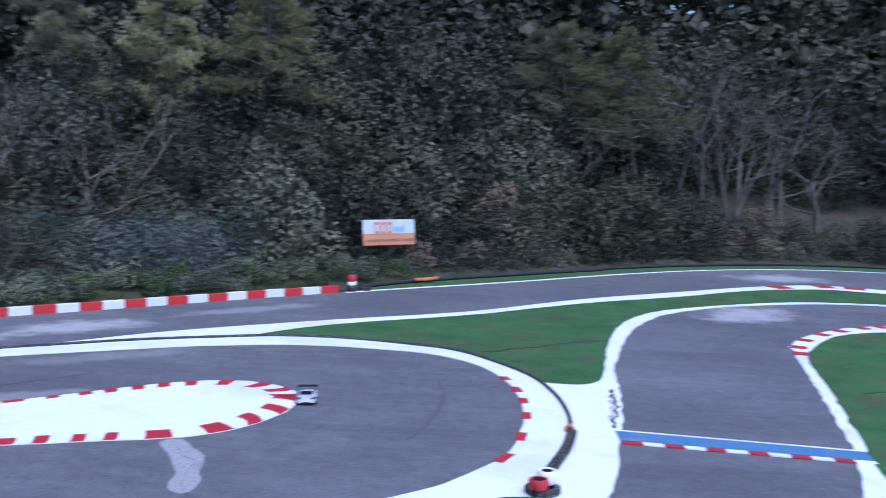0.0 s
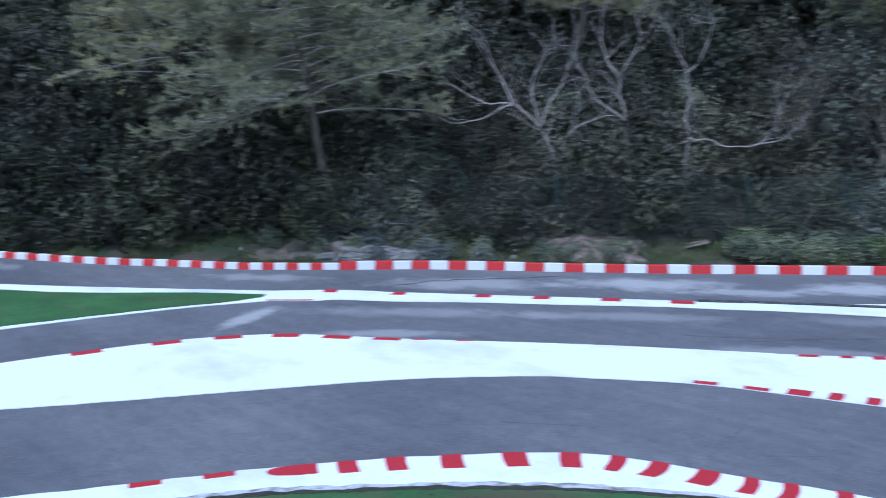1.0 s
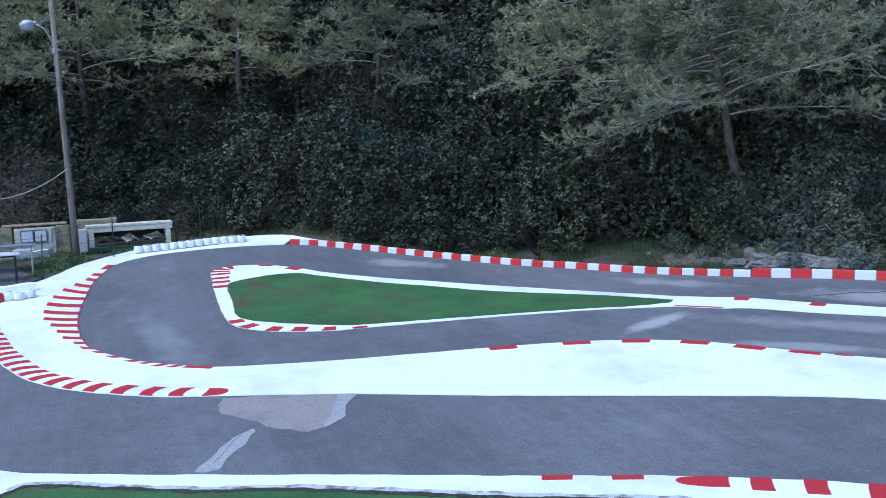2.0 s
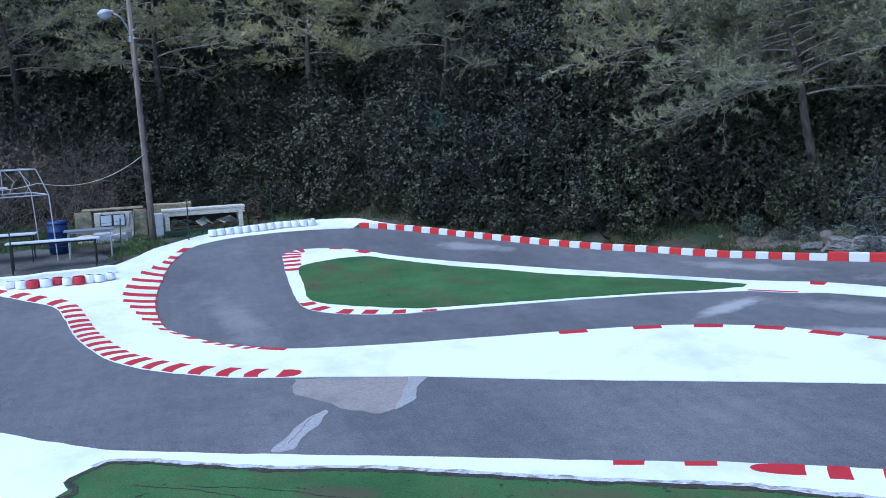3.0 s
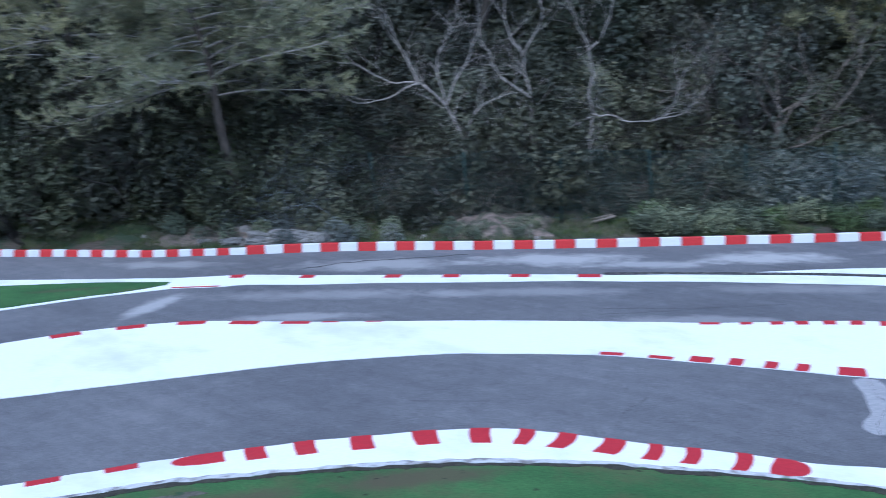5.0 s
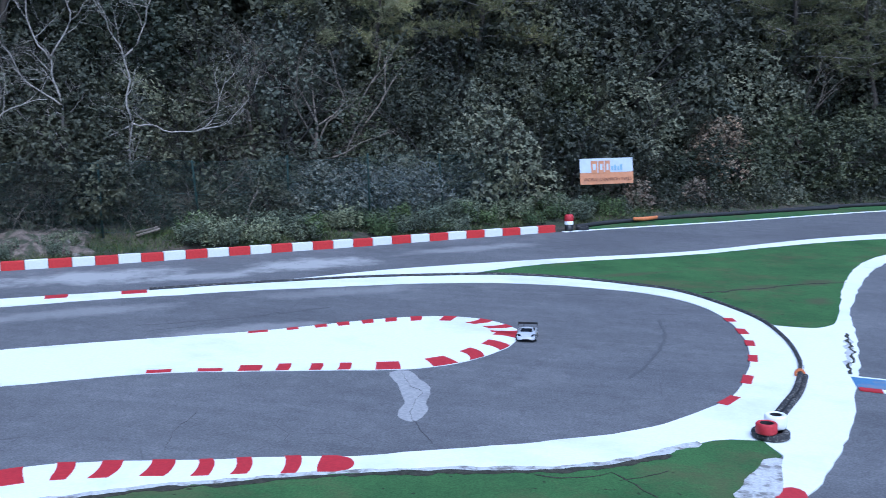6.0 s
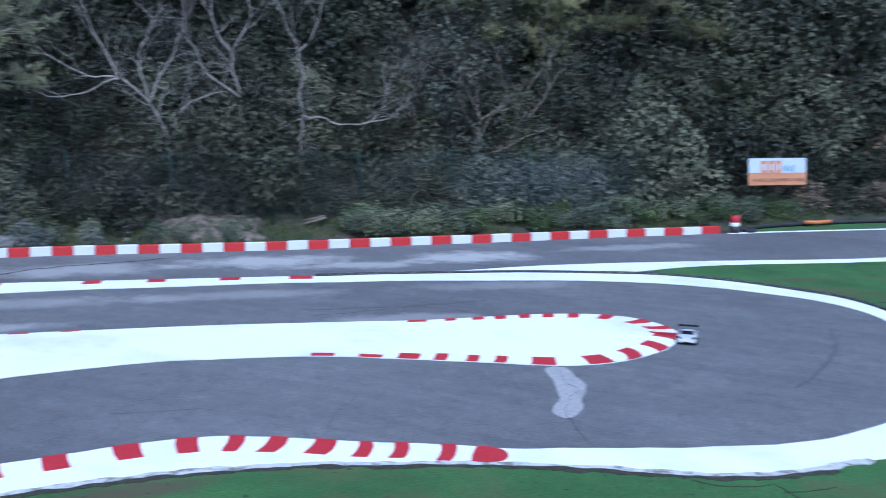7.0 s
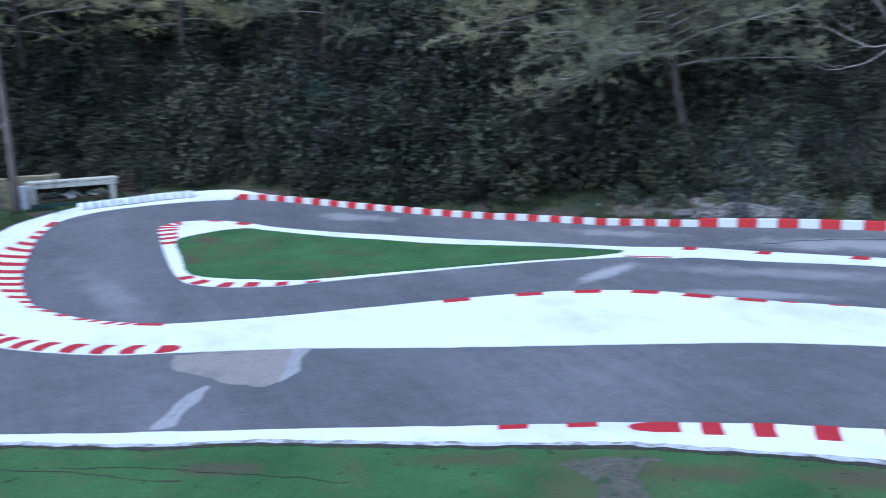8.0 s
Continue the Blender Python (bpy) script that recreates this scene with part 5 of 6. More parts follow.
# ---- the model car ----
def model_car(x, y, turn):
    z = ground_z(x, y)
    car = thing("model_car", "white radio-controlled racing car with a black rear wing", "model car", pose(x, y, z, 0, 0, turn) @ Matrix.Diagonal((1.12, 1.12, 1.12, 1)))
    bm = bmesh.new()
    rows = []
    # nose at +x: station, half width at sill, half width at the top, sill height, top height
    for px, ws, wt, zs, zt in ((0.270, 0.085, 0.05, 0.035, 0.055), (0.255, 0.125, 0.085, 0.030, 0.070), (0.20, 0.142, 0.115, 0.030, 0.092), (0.14, 0.146, 0.118, 0.03, 0.108), (0.09, 0.145, 0.105, 0.03, 0.118),
                               (0.03, 0.144, 0.088, 0.03, 0.158), (-0.05, 0.146, 0.084, 0.03, 0.166), (-0.12, 0.150, 0.082, 0.03, 0.150), (-0.18, 0.152, 0.10, 0.03, 0.122), (-0.235, 0.150, 0.115, 0.035, 0.112), (-0.262, 0.140, 0.11, 0.05, 0.104)):
        mid = zs + 0.62 * (min(zt, 0.118) - zs)
        rows.append([bm.verts.new((px, sy * w, h)) for sy, w, h in ((-1, ws * 0.96, zs), (-1, ws, mid), (-1, (ws + wt) / 2, min(zt, 0.112)), (-1, wt, zt * 0.985), (-1, wt * 0.4, zt), (1, wt * 0.4, zt), (1, wt, zt * 0.985), (1, (ws + wt) / 2, min(zt, 0.112)), (1, ws, mid), (1, ws * 0.96, zs))])
    for u, v in zip(rows, rows[1:]):
        for k in range(9):
            bm.faces.new((u[k], u[k + 1], v[k + 1], v[k]))
    bm.faces.new(rows[0])
    bm.faces.new(rows[-1][::-1])
    bmesh.ops.recalc_face_normals(bm, faces=bm.faces[:])
    part("bodyshell", bm, BODY_WHITE, car, "white body with fine dark markings", True)

    def quad(name, pts, material, label):
        q = bmesh.new()
        q.faces.new([q.verts.new(p) for p in pts])
        bmesh.ops.solidify(q, geom=q.faces[:], thickness=0.003)
        part(name, q, material, car, label)

    quad("windscreen", [(0.092, -0.092, 0.122), (0.092, 0.092, 0.122), (0.034, 0.080, 0.161), (0.034, -0.080, 0.161)], TINTED, "dark tinted windscreen")
    for s in (-1, 1):
        quad("side_window", [(0.045, s * 0.118, 0.122), (0.022, s * 0.093, 0.154), (-0.10, s * 0.089, 0.152), (-0.13, s * 0.116, 0.122)], TINTED, "dark tinted side window")
        quad("headlight", [(0.235, s * 0.07, 0.083), (0.225, s * 0.118, 0.084), (0.165, s * 0.122, 0.103), (0.185, s * 0.085, 0.1)], TINTED, "dark headlight lens")
        quad("door_number", [(0.02, s * 0.1475, 0.06), (-0.035, s * 0.149, 0.06), (-0.035, s * 0.1475, 0.095), (0.02, s * 0.146, 0.095)], YELLOW, "yellow number disc")
        for px in (0.165, -0.165):
            w = part("wheel", lathe([(0.012, -0.02), (0.03, -0.022), (0.034, -0.03), (0.036, 0.03), (0.034, 0.034), (0.024, 0.03), (0.001, 0.026)], 20), BODY_WHITE, car, "white wheel", True)
            w.matrix_local = pose(px, s * 0.122, 0.05, -90 * s, 0, 0)
            part("tyre", lathe([(0.034, -0.03), (0.047, -0.031), (0.05, -0.024), (0.05, 0.024), (0.047, 0.031), (0.034, 0.03)], 24), RUBBER, w, "black rubber tyre", True)
    quad("grille", [(0.2715, -0.05, 0.036), (0.2715, 0.05, 0.036), (0.2715, 0.05, 0.05), (0.2715, -0.05, 0.05)], PLASTIC_BLACK, "black front grille")
    wing = part("rear_wing", soft_box(0.10, 0.285, 0.008, pose(-0.262, 0, 0.176, 0, -28, 0), 0.003), PLASTIC_BLACK, car, "black rear wing")
    for s in (-1, 1):
        part("end_plate", soft_box(0.10, 0.005, 0.06, pose(-0.262, s * 0.145, 0.168), 0.002), PLASTIC_BLACK, wing)
        part("wing_strut", soft_box(0.02, 0.006, 0.09, pose(-0.25, s * 0.06, 0.145), 0.002), PLASTIC_BLACK, wing)
    return car


model_car(-2.56, 15.74, -84)


# ---- plants ----
rng = np.random.default_rng(7)


def unit(v):
    return v / np.maximum(np.linalg.norm(v, axis=1, keepdims=True), 1e-9)


def cards(name, centre, out, length, width, spread=0.5):
    """A mesh of small leaves: places, the way they face, and their size."""
    n = len(centre)
    face = unit(out + rng.normal(0, spread, (n, 3)))
    axis = unit(np.cross(face, rng.normal(0, 1, (n, 3))))
    side = np.cross(face, axis)
    ln = (length * rng.uniform(0.6, 1.3, n))[:, None]
    wd = (width * rng.uniform(0.6, 1.3, n))[:, None]
    v = np.stack([centre - axis * ln * 0.5, centre + axis * ln * 0.25 + side * wd * 0.6, centre + axis * ln * 0.5 - side * wd * 0.4], 1).reshape(-1, 3)
    me = bpy.data.meshes.new(name)
    me.vertices.add(3 * n)
    me.vertices.foreach_set("co", v.astype(np.float32).ravel())
    me.loops.add(3 * n)
    me.loops.foreach_set("vertex_index", np.arange(3 * n, dtype=np.int32))
    me.polygons.add(n)
    me.polygons.foreach_set("loop_start", np.arange(0, 3 * n, 3, dtype=np.int32))
    me.update()
    return me


def limb(bm, p, d, length, r, depth, sides=5, bend=0.25, split=3, droop=0.0, shrink=0.68, seed=[0], ends=None):
    """A branch that tapers, bends and forks again and again."""
    pts, radii = [p.copy()], [r]
    steps = 4
    for i in range(steps):
        d = (d + Vector((random.gauss(0, bend), random.gauss(0, bend), random.gauss(0, bend) - droop)) * 0.5).normalized()
        if ends is not None and d.z < (-0.06 if depth > 1 else -0.35):
            d = Vector((d.x, d.y, -0.06 if depth > 1 else -0.35)).normalized()
        p = p + d * (length / steps)
        pts.append(p.copy())
        radii.append(r * (1 - 0.45 * (i + 1) / steps))
    tube(bm, pts, radii, sides, False)
    if ends is not None:
        ends += pts[2:] if depth <= 1 else []
    if depth > 0:
        for k in range(split):
            i = random.choice((2, 3, 4)) if k else 4
            q = (d + Vector((random.gauss(0, 0.55), random.gauss(0, 0.55), random.gauss(0.05, 0.45)))).normalized()
            limb(bm, pts[i], q, length * random.uniform(shrink - 0.1, shrink + 0.1), radii[i] * 0.7, depth - 1, max(3, sides - 1), bend, split, droop, shrink, seed, ends)
    return bm


def leaf_quads(name, base, axis, face, length, width):
    """A mesh of pointed leaves: where each starts, the way it grows and the way it faces."""
    n = len(base)
    side = unit(np.cross(face, axis))
    ln, wd = (length * rng.uniform(0.65, 1.3, n))[:, None], (width * rng.uniform(0.7, 1.2, n))[:, None] * 0.5
    mid = base + axis * ln * 0.48 + unit(face) * ln * 0.06
    v = np.stack([base, mid + side * wd, base + axis * ln, mid - side * wd], 1).reshape(-1, 3)
    me = bpy.data.meshes.new(name)
    me.vertices.add(4 * n)
    me.vertices.foreach_set("co", v.astype(np.float32).ravel())
    me.loops.add(4 * n)
    me.loops.foreach_set("vertex_index", np.arange(4 * n, dtype=np.int32))
    me.polygons.add(n)
    me.polygons.foreach_set("loop_start", np.arange(0, 4 * n, 4, dtype=np.int32))
    me.update()
    return me


def sprigs_on(lobes, gap, stray):
    """Shoot tips spread over the outside of a heap of rounded lobes: places and the ways they point."""
    places, ways = [], []
    for k, (x, y, z, r) in enumerate(lobes):
        c = np.array([x, y, z])
        n = max(6, int(11.0 * r * r / gap ** 2))
        d = unit(rng.normal(0, 1, (n, 3)))
        # each lobe is itself lumpy
        lump = np.array([noise.noise((q[0] * 2.6 + k * 7.1, q[1] * 2.6, q[2] * 2.6)) for q in d])
        p = c + d * (r * (1 + 0.22 * lump + rng.normal(0, 0.05, n)))[:, None]
        out = rng.uniform(0, 1, n) < 0.07
        p[out] += d[out] * (stray * rng.uniform(0.4, 1.0, out.sum()))[:, None]
        keep = p[:, 2] > 0.02
        for j, (u, v, w, q) in enumerate(lobes):
            if j != k:
                keep &= np.linalg.norm(p - np.array([u, v, w]), axis=1) > 0.86 * q
        places.append(p[keep])
        ways.append(unit(d[keep] + np.array([0, 0, 0.35]) + rng.normal(0, 0.22, (keep.sum(), 3))))
    return np.concatenate(places), np.concatenate(ways)


def shrub_kind(high, wide, lobes_n, gap, length, width, each=5, small=(0.15, 0.27), stems=5, fork=2):
    """Meshes of one kind of shrub: forking stems, and leaves in whorls on the outside of a heap of lobes."""
    lobes = [(0, 0, high * 0.26, wide * 0.28), (0, 0, high * 0.56, wide * 0.25)]
    for k in range(lobes_n):
        a, h = k * 2.4 + rng.uniform(-0.4, 0.4), ((k + 0.5) / lobes_n) ** 0.85
        reach = wide * 0.5 * (0.72 + 0.28 * math.sin(math.pi * min(h * 1.3, 1.0))) * math.sqrt(max(0.04, 1 - h ** 3.0)) * rng.uniform(0.72, 1.0)
        lobes.append((math.cos(a) * reach, math.sin(a) * reach, high * (0.06 + 0.82 * h) * rng.uniform(0.92, 1.05), wide * rng.uniform(*small) * (1 - 0.3 * h)))
    p, d = sprigs_on(lobes, gap, gap * 1.8)
    base, way = np.repeat(p, each, 0), np.repeat(d, each, 0)
    n = len(base)
    spin = unit(np.cross(way, rng.normal(0, 1, (n, 3))))
    axis = unit(way * rng.uniform(0.05, 0.9, (n, 1)) + spin)
    base = base + way * rng.uniform(-0.5, 0.3, (n, 1)) * gap * 0.6
    face = unit(way - axis * np.sum(way * axis, 1, keepdims=True) + rng.normal(0, 0.20, (n, 3)))
    bm = bmesh.new()
    for k in range(stems):
        limb(bm, Vector((random.uniform(-0.1, 0.1) * wide, random.uniform(-0.1, 0.1) * wide, -0.2)), Vector((random.gauss(0, 0.4), random.gauss(0, 0.4), 1)).normalized(), high * 0.5, 0.02 + 0.010 * high, fork, 4, 0.2, 3)
    return mesh_of(bm, "trunk", True), leaf_quads("leaves", base, axis, face, length, width)


def plant(name, kind, leaf, x, y, size, label, category="shrub", turn=None, wood=None, group="", sink=0.0, lean=(0, 0), squash=1.0):
    z = land_z(x, y) - sink
    t = thing(name, label, category, pose(x, y, z, lean[0], lean[1], random.uniform(0, 360) if turn is None else turn) @ Matrix.Diagonal((size, size, size * squash, 1)), group)
    for mesh, nm, material in ((kind[0], "trunk", wood or SHRUB_WOOD), (kind[1], "foliage", leaf)):
        if mesh is None:
            continue
        ob = part(nm, mesh, material, t)
        if mesh.materials[0] != material:
            ob.material_slots[0].link = "OBJECT"
            ob.material_slots[0].material = material
    return t


BUSH = [shrub_kind(2.4, 2.4, 14, 0.125, 0.092, 0.052, 5, (0.14, 0.23)) for k in range(4)]
HEDGE = [shrub_kind(3.0, 2.5, 20, 0.125, 0.085, 0.056, 4, (0.12, 0.19)) for k in range(3)]
THICKET = [shrub_kind(4.4, 3.5, 17, 0.16, 0.115, 0.066, small=(0.12, 0.21)) for k in range(4)]
OAK = [shrub_kind(5.0, 4.6, 19, 0.19, 0.14, 0.078, small=(0.11, 0.20)) for k in range(3)]
LOW = [shrub_kind(0.8, 1.0, 9, 0.10, 0.085, 0.040, 4, (0.16, 0.30), 4, 1) for k in range(3)]
THICKET_HIGH = [shrub_kind(4.2, 3.8, 14, 0.30, 0.25, 0.15, 4, stems=2, fork=1) for k in range(2)]
OAK_HIGH = [shrub_kind(5.0, 4.4, 16, 0.25, 0.18, 0.105, 5, (0.13, 0.24), stems=2, fork=1) for k in range(2)]
WOOD_FAR = [shrub_kind(9.0, 6.5, 14, 0.52, 0.46, 0.30, 4, stems=1, fork=1) for k in range(2)]


def bough(bm, tips, p, d, length, r, droop):
    """A pine bough: a bent spine with twigs to both sides in a loose fan; tips gathers where needles grow."""
    pts, n = [p.copy()], 7
    rise = d.z
    flat = Vector((d.x, d.y, 0)).normalized()
    for i in range(n):
        f = (i + 1) / n
        flat = (flat + Vector((random.gauss(0, 0.10), random.gauss(0, 0.10), 0))).normalized()
        step = (flat + Vector((0, 0, rise - droop * math.sin(f * 2.4) + 0.25 * max(0, f - 0.75)))).normalized()
        pts.append(pts[-1] + step * (length / n))
    tube(bm, pts, [r * (1 - 0.85 * i / n) for i in range(n + 1)], 5, False)
    for i in range(2, n + 1):
        spine = (pts[i] - pts[i - 1]).normalized()
        left = Vector((-spine.y, spine.x, 0)).normalized()
        for sign in (-1, 1, -1, 1):
            base = pts[i - 1].lerp(pts[i], random.random())
            way = (spine * random.uniform(0.5, 1.1) + left * sign * random.uniform(0.5, 1.0) + Vector((0, 0, random.gauss(0.12, 0.40)))).normalized()
            ln = length * random.uniform(0.16, 0.34) * (1.25 - 0.7 * i / n)
            q, w, twig = base.copy(), way, [base.copy()]
            for k in range(3):
                w = (w + Vector((random.gauss(0, 0.2), random.gauss(0, 0.2), random.gauss(0.05, 0.15)))).normalized()
                q = q + w * (ln / 3)
                twig.append(q.copy())
            tube(bm, twig, [r * 0.30, r * 0.24, r * 0.17, r * 0.08], 3, False)
            tips.append((*twig[3], *w))
            for k in range(7):
                at = twig[1].lerp(twig[3], random.random())
                v = (w + Vector((random.gauss(0, 0.75), random.gauss(0, 0.75), random.gauss(0.12, 0.45)))).normalized()
                end = at + v * random.uniform(0.10, 0.34)
                tube(bm, [at, end], [r * 0.12, r * 0.05], 3, False)
                tips.append((*end, *v))


def pine_kind(high, reach, bare, boughs=26, droop=0.30, needles=20, wisp=1.0, thick=1.0):
    """A pine: a leaning bare trunk, spreading boughs with pale twigs, and brushes of needles on them."""
    bm = bmesh.new()
    p, d, r = Vector((0, 0, -0.4)), Vector((random.gauss(0, 0.05), random.gauss(0, 0.05), 1)).normalized(), (0.018 * high + 0.04) * thick
    pts, radii = [p.copy()], [r]
    for i in range(9):
        d = (d + Vector((random.gauss(0, 0.06), random.gauss(0, 0.06), 0.1))).normalized()
        p = p + d * (high / 9)
        pts.append(p.copy())
        radii.append(r * (1 - 0.8 * (i + 1) / 9))
    tube(bm, pts, radii, 8)
    tips, br = [], bmesh.new()
    for k in range(boughs):
        h = bare + (0.98 - bare) * (k + 0.5) / boughs
        i = min(int(h * 9), 8)
        q = pts[i].lerp(pts[i + 1], h * 9 - i)
        a = k * 2.4 + random.uniform(-0.4, 0.4)
        ln = reach * (1.1 - 0.7 * (h - bare) / (1 - bare)) * random.uniform(0.65, 1.12)
        bough(br, tips, q, Vector((math.cos(a), math.sin(a), random.uniform(0.05, 0.4))), ln, 0.008 + 0.0055 * ln * thick, droop)
    t = np.array(tips)
    n = len(t) * needles
    c, w = np.repeat(t[:, :3], needles, 0), np.repeat(t[:, 3:], needles, 0)
    way = unit(w * 0.9 + rng.normal(0, 0.50, (n, 3)) + np.array([0, 0, 0.12]))
    c = c - w * rng.uniform(0, 0.16 * wisp, (n, 1))
    ln = rng.uniform(0.07, 0.14, (n, 1)) * wisp
    side = unit(np.cross(way, rng.normal(0, 1, (n, 3)))) * 0.009
    v = np.stack([c - side, c + side, c + way * ln], 1).reshape(-1, 3)
    me = bpy.data.meshes.new("needles")
    me.vertices.add(3 * n)
    me.vertices.foreach_set("co", v.astype(np.float32).ravel())
    me.loops.add(3 * n)
    me.loops.foreach_set("vertex_index", np.arange(3 * n, dtype=np.int32))
    me.polygons.add(n)
    me.polygons.foreach_set("loop_start", np.arange(0, 3 * n, 3, dtype=np.int32))
    me.update()
    return mesh_of(bm, "trunk", True), mesh_of(br, "limb_work", True), me


OLD_BARK = surface("old_brown_grey_bark", (0.075, 0.066, 0.056), (0.155, 0.138, 0.12), fine=9, rough=0.9)
LIMB = surface("grey_brown_limb_bark", (0.180, 0.166, 0.144), (0.348, 0.324, 0.294), fine=14, rough=0.9)
PINE_TALL = [pine_kind(9.6, 3.2, 0.46, 30, 0.25, 26), pine_kind(9.2, 3.4, 0.44, 30, 0.25, 26)]
PINE_WIDE = pine_kind(7.2, 4.7, 0.52, 36, 0.34, 26)
PINE = [pine_kind(8.2, 3.9, 0.50, 24, 0.32), pine_kind(8.6, 3.7, 0.50, 24, 0.32), pine_kind(7.8, 4.2, 0.48, 24, 0.32)]
PINE_YOUNG = [pine_kind(8.8, 1.7, 0.22, 26, 0.05, 18, 1.15, 0.55), pine_kind(7.6, 1.9, 0.25, 24, 0.05, 18, 1.15, 0.55)]


def pine(kind, x, y, size, label, lean=(0, 0), turn=None, sink=0.0, tone=None):
    t = thing("pine_tree", label, "tree", pose(x, y, land_z(x, y) - sink, lean[0], lean[1], random.uniform(0, 360) if turn is None else turn) @ Matrix.Diagonal((size, size, size, 1)))
    part("trunk", kind[0], BARK, t)
    part("limb_work", kind[1], LIMB, t)
    ob = part("needles", kind[2], NEEDLES, t)
    if tone:
        ob.material_slots[0].link = "OBJECT"
        ob.material_slots[0].material = tone


def bare_kind(high, depth, split, lean):
    bm = bmesh.new()
    for k in range(2):
        limb(bm, Vector((k * 0.15, 0, -0.3)), Vector((lean * (1 if k else -0.5), random.gauss(0, 0.15), 1)).normalized(), high * 0.42, 0.025 + 0.010 * high, depth, 6, 0.22, split, -0.02, 0.66)
    return mesh_of(bm, "bare_wood", True)


def bramble_kind(size, count):
    """A tangle of thin bare stems that fork into fine twigs."""
    bm = bmesh.new()
    for k in range(count):
        a = random.uniform(0, 6.28)
        p = Vector((random.uniform(-0.5, 0.5) * size, random.uniform(-0.5, 0.5) * size, 0))
        limb(bm, p, Vector((math.cos(a) * 0.6, math.sin(a) * 0.6, 1)).normalized(), size * random.uniform(0.35, 0.6), 0.0075, 3, 3, 0.45, 3, 0.03, 0.72)
    return mesh_of(bm, "bare_wood", True)


PALE_TWIG = surface("pale_blue_grey_twigs", (0.17, 0.19, 0.20), (0.30, 0.33, 0.35), fine=6, rough=0.9)
BARE = [bare_kind(5.5, 4, 3, 0.35), bare_kind(5.0, 4, 3, 0.2)]
BRAMBLE = [bramble_kind(2.2, 13), bramble_kind(2.0, 13)]


def bare_plant(name, mesh, material, x, y, size, label, category, turn=None, lift=0.0):
    t = thing(name, label, category, pose(x, y, land_z(x, y) + lift, 0, 0, random.uniform(0, 360) if turn is None else turn) @ Matrix.Diagonal((size, size, size, 1)))
    ob = part("bare_wood", mesh, material, t)
    if mesh.materials[0] != material:
        ob.material_slots[0].link = "OBJECT"
        ob.material_slots[0].material = material


def beyond(s, d):
    """The point s metres along the rim of the track and d metres beyond it."""
    return rim.at(s, -d)


# the wall of evergreen shrubs on the bank, from the far end of the straight round to the tables
def row(start, end, near_d, far_d, gap, name, kinds, leaves, sizes, label, category="shrub", sink=0.1, squash=(0.9, 1.1)):
    s = start
    while s < end:
        q = beyond(s, random.uniform(near_d, far_d))
        plant(name, random.choice(kinds), random.choice(leaves), q.x, q.y, random.uniform(*sizes), label, category, sink=sink, squash=random.uniform(*squash))
        s += random.uniform(0.85, 1.15) * gap


row(6, 20, 2.0, 3.2, 1.4, "evergreen_shrub", BUSH, (LEAF_DARK, LEAF_IVY, LEAF_DARK, LEAF_DRY), (0.7, 1.15), "ragged dark shrub under bare trees", sink=0.3)
row(20, 37, 2.3, 3.3, 2.0, "evergreen_shrub", BUSH, (LEAF_DARK, LEAF_IVY, LEAF_DARK, LEAF_IVY), (0.8, 1.6), "dense evergreen shrub with dull leaves at the foot of the bank", sink=0.3)
row(8, 36, 1.1, 1.7, 1.0, "low_bush", LOW, (LEAF_DARK, LEAF_GREY, LEAF_DARK), (0.7, 1.25), "low dark bush at the foot of the bank", "bush", 0.1)
row(37, 48, 3.3, 3.8, 1.5, "evergreen_shrub", BUSH, (LEAF_GREY, LEAF_DARK, LEAF_DARK), (0.75, 1.0), "thin grey-green shrub growing behind a wire fence", sink=0.3)
row(47.5, 51.6, 2.3, 2.9, 1.35, "evergreen_shrub", BUSH, (LEAF_DARK, LEAF_GREY, LEAF_DARK), (0.6, 0.95), "untidy dark shrub growing through a wire fence", sink=0.3)
row(51.8, 56, 3.3, 3.8, 1.1, "evergreen_shrub", BUSH, (LEAF_DARK, LEAF_GREY, LEAF_DARK), (1.0, 1.3), "untidy dark shrub above a heap of earth", sink=0.3)
row(56, 60, 2.3, 2.9, 1.3, "evergreen_shrub", BUSH, (LEAF_DARK, LEAF_GREY, LEAF_DARK), (0.6, 0.95), "untidy dark shrub growing through a wire fence", sink=0.3)
row(58, 66, 2.3, 3.0, 1.4, "ivy_hedge", HEDGE, (LEAF_IVY, LEAF_DARK, LEAF_IVY), (0.85, 1.3), "dense dark hedge overgrown with ivy above a bare verge", "hedge", 0.35)
row(66, 83, 1.5, 2.3, 1.5, "ivy_hedge", HEDGE, (LEAF_IVY, LEAF_DARK, LEAF_IVY), (0.85, 1.35), "dense dark hedge overgrown with ivy on the bank", "hedge", 0.35)
row(20, 60, 4.6, 5.8, 2.2, "evergreen_shrub", THICKET, (LEAF_DARK, LEAF_DARK, LEAF_GREY, LEAF_IVY), (0.75, 1.25), "tall dark evergreen shrub higher on the bank", sink=0.3)
row(67, 82, 0.9, 1.4, 1.0, "ivy_hedge", BUSH, (LEAF_IVY, LEAF_DARK), (0.42, 0.6), "low ivy growing down to the verge", "hedge", 0.2)
row(83, 98, 2.4, 3.4, 1.5, "evergreen_shrub", BUSH, (LEAF_DRY, LEAF_DARK, LEAF_DRY), (0.9, 1.3), "half-bare brownish shrub behind the tables", sink=0.2)
row(60, 98, 3.6, 4.6, 1.9, "ivy_hedge", THICKET, (LEAF_IVY, LEAF_DARK), (0.9, 1.15), "tall evergreen thicket overgrown with ivy", "hedge", 0.3)
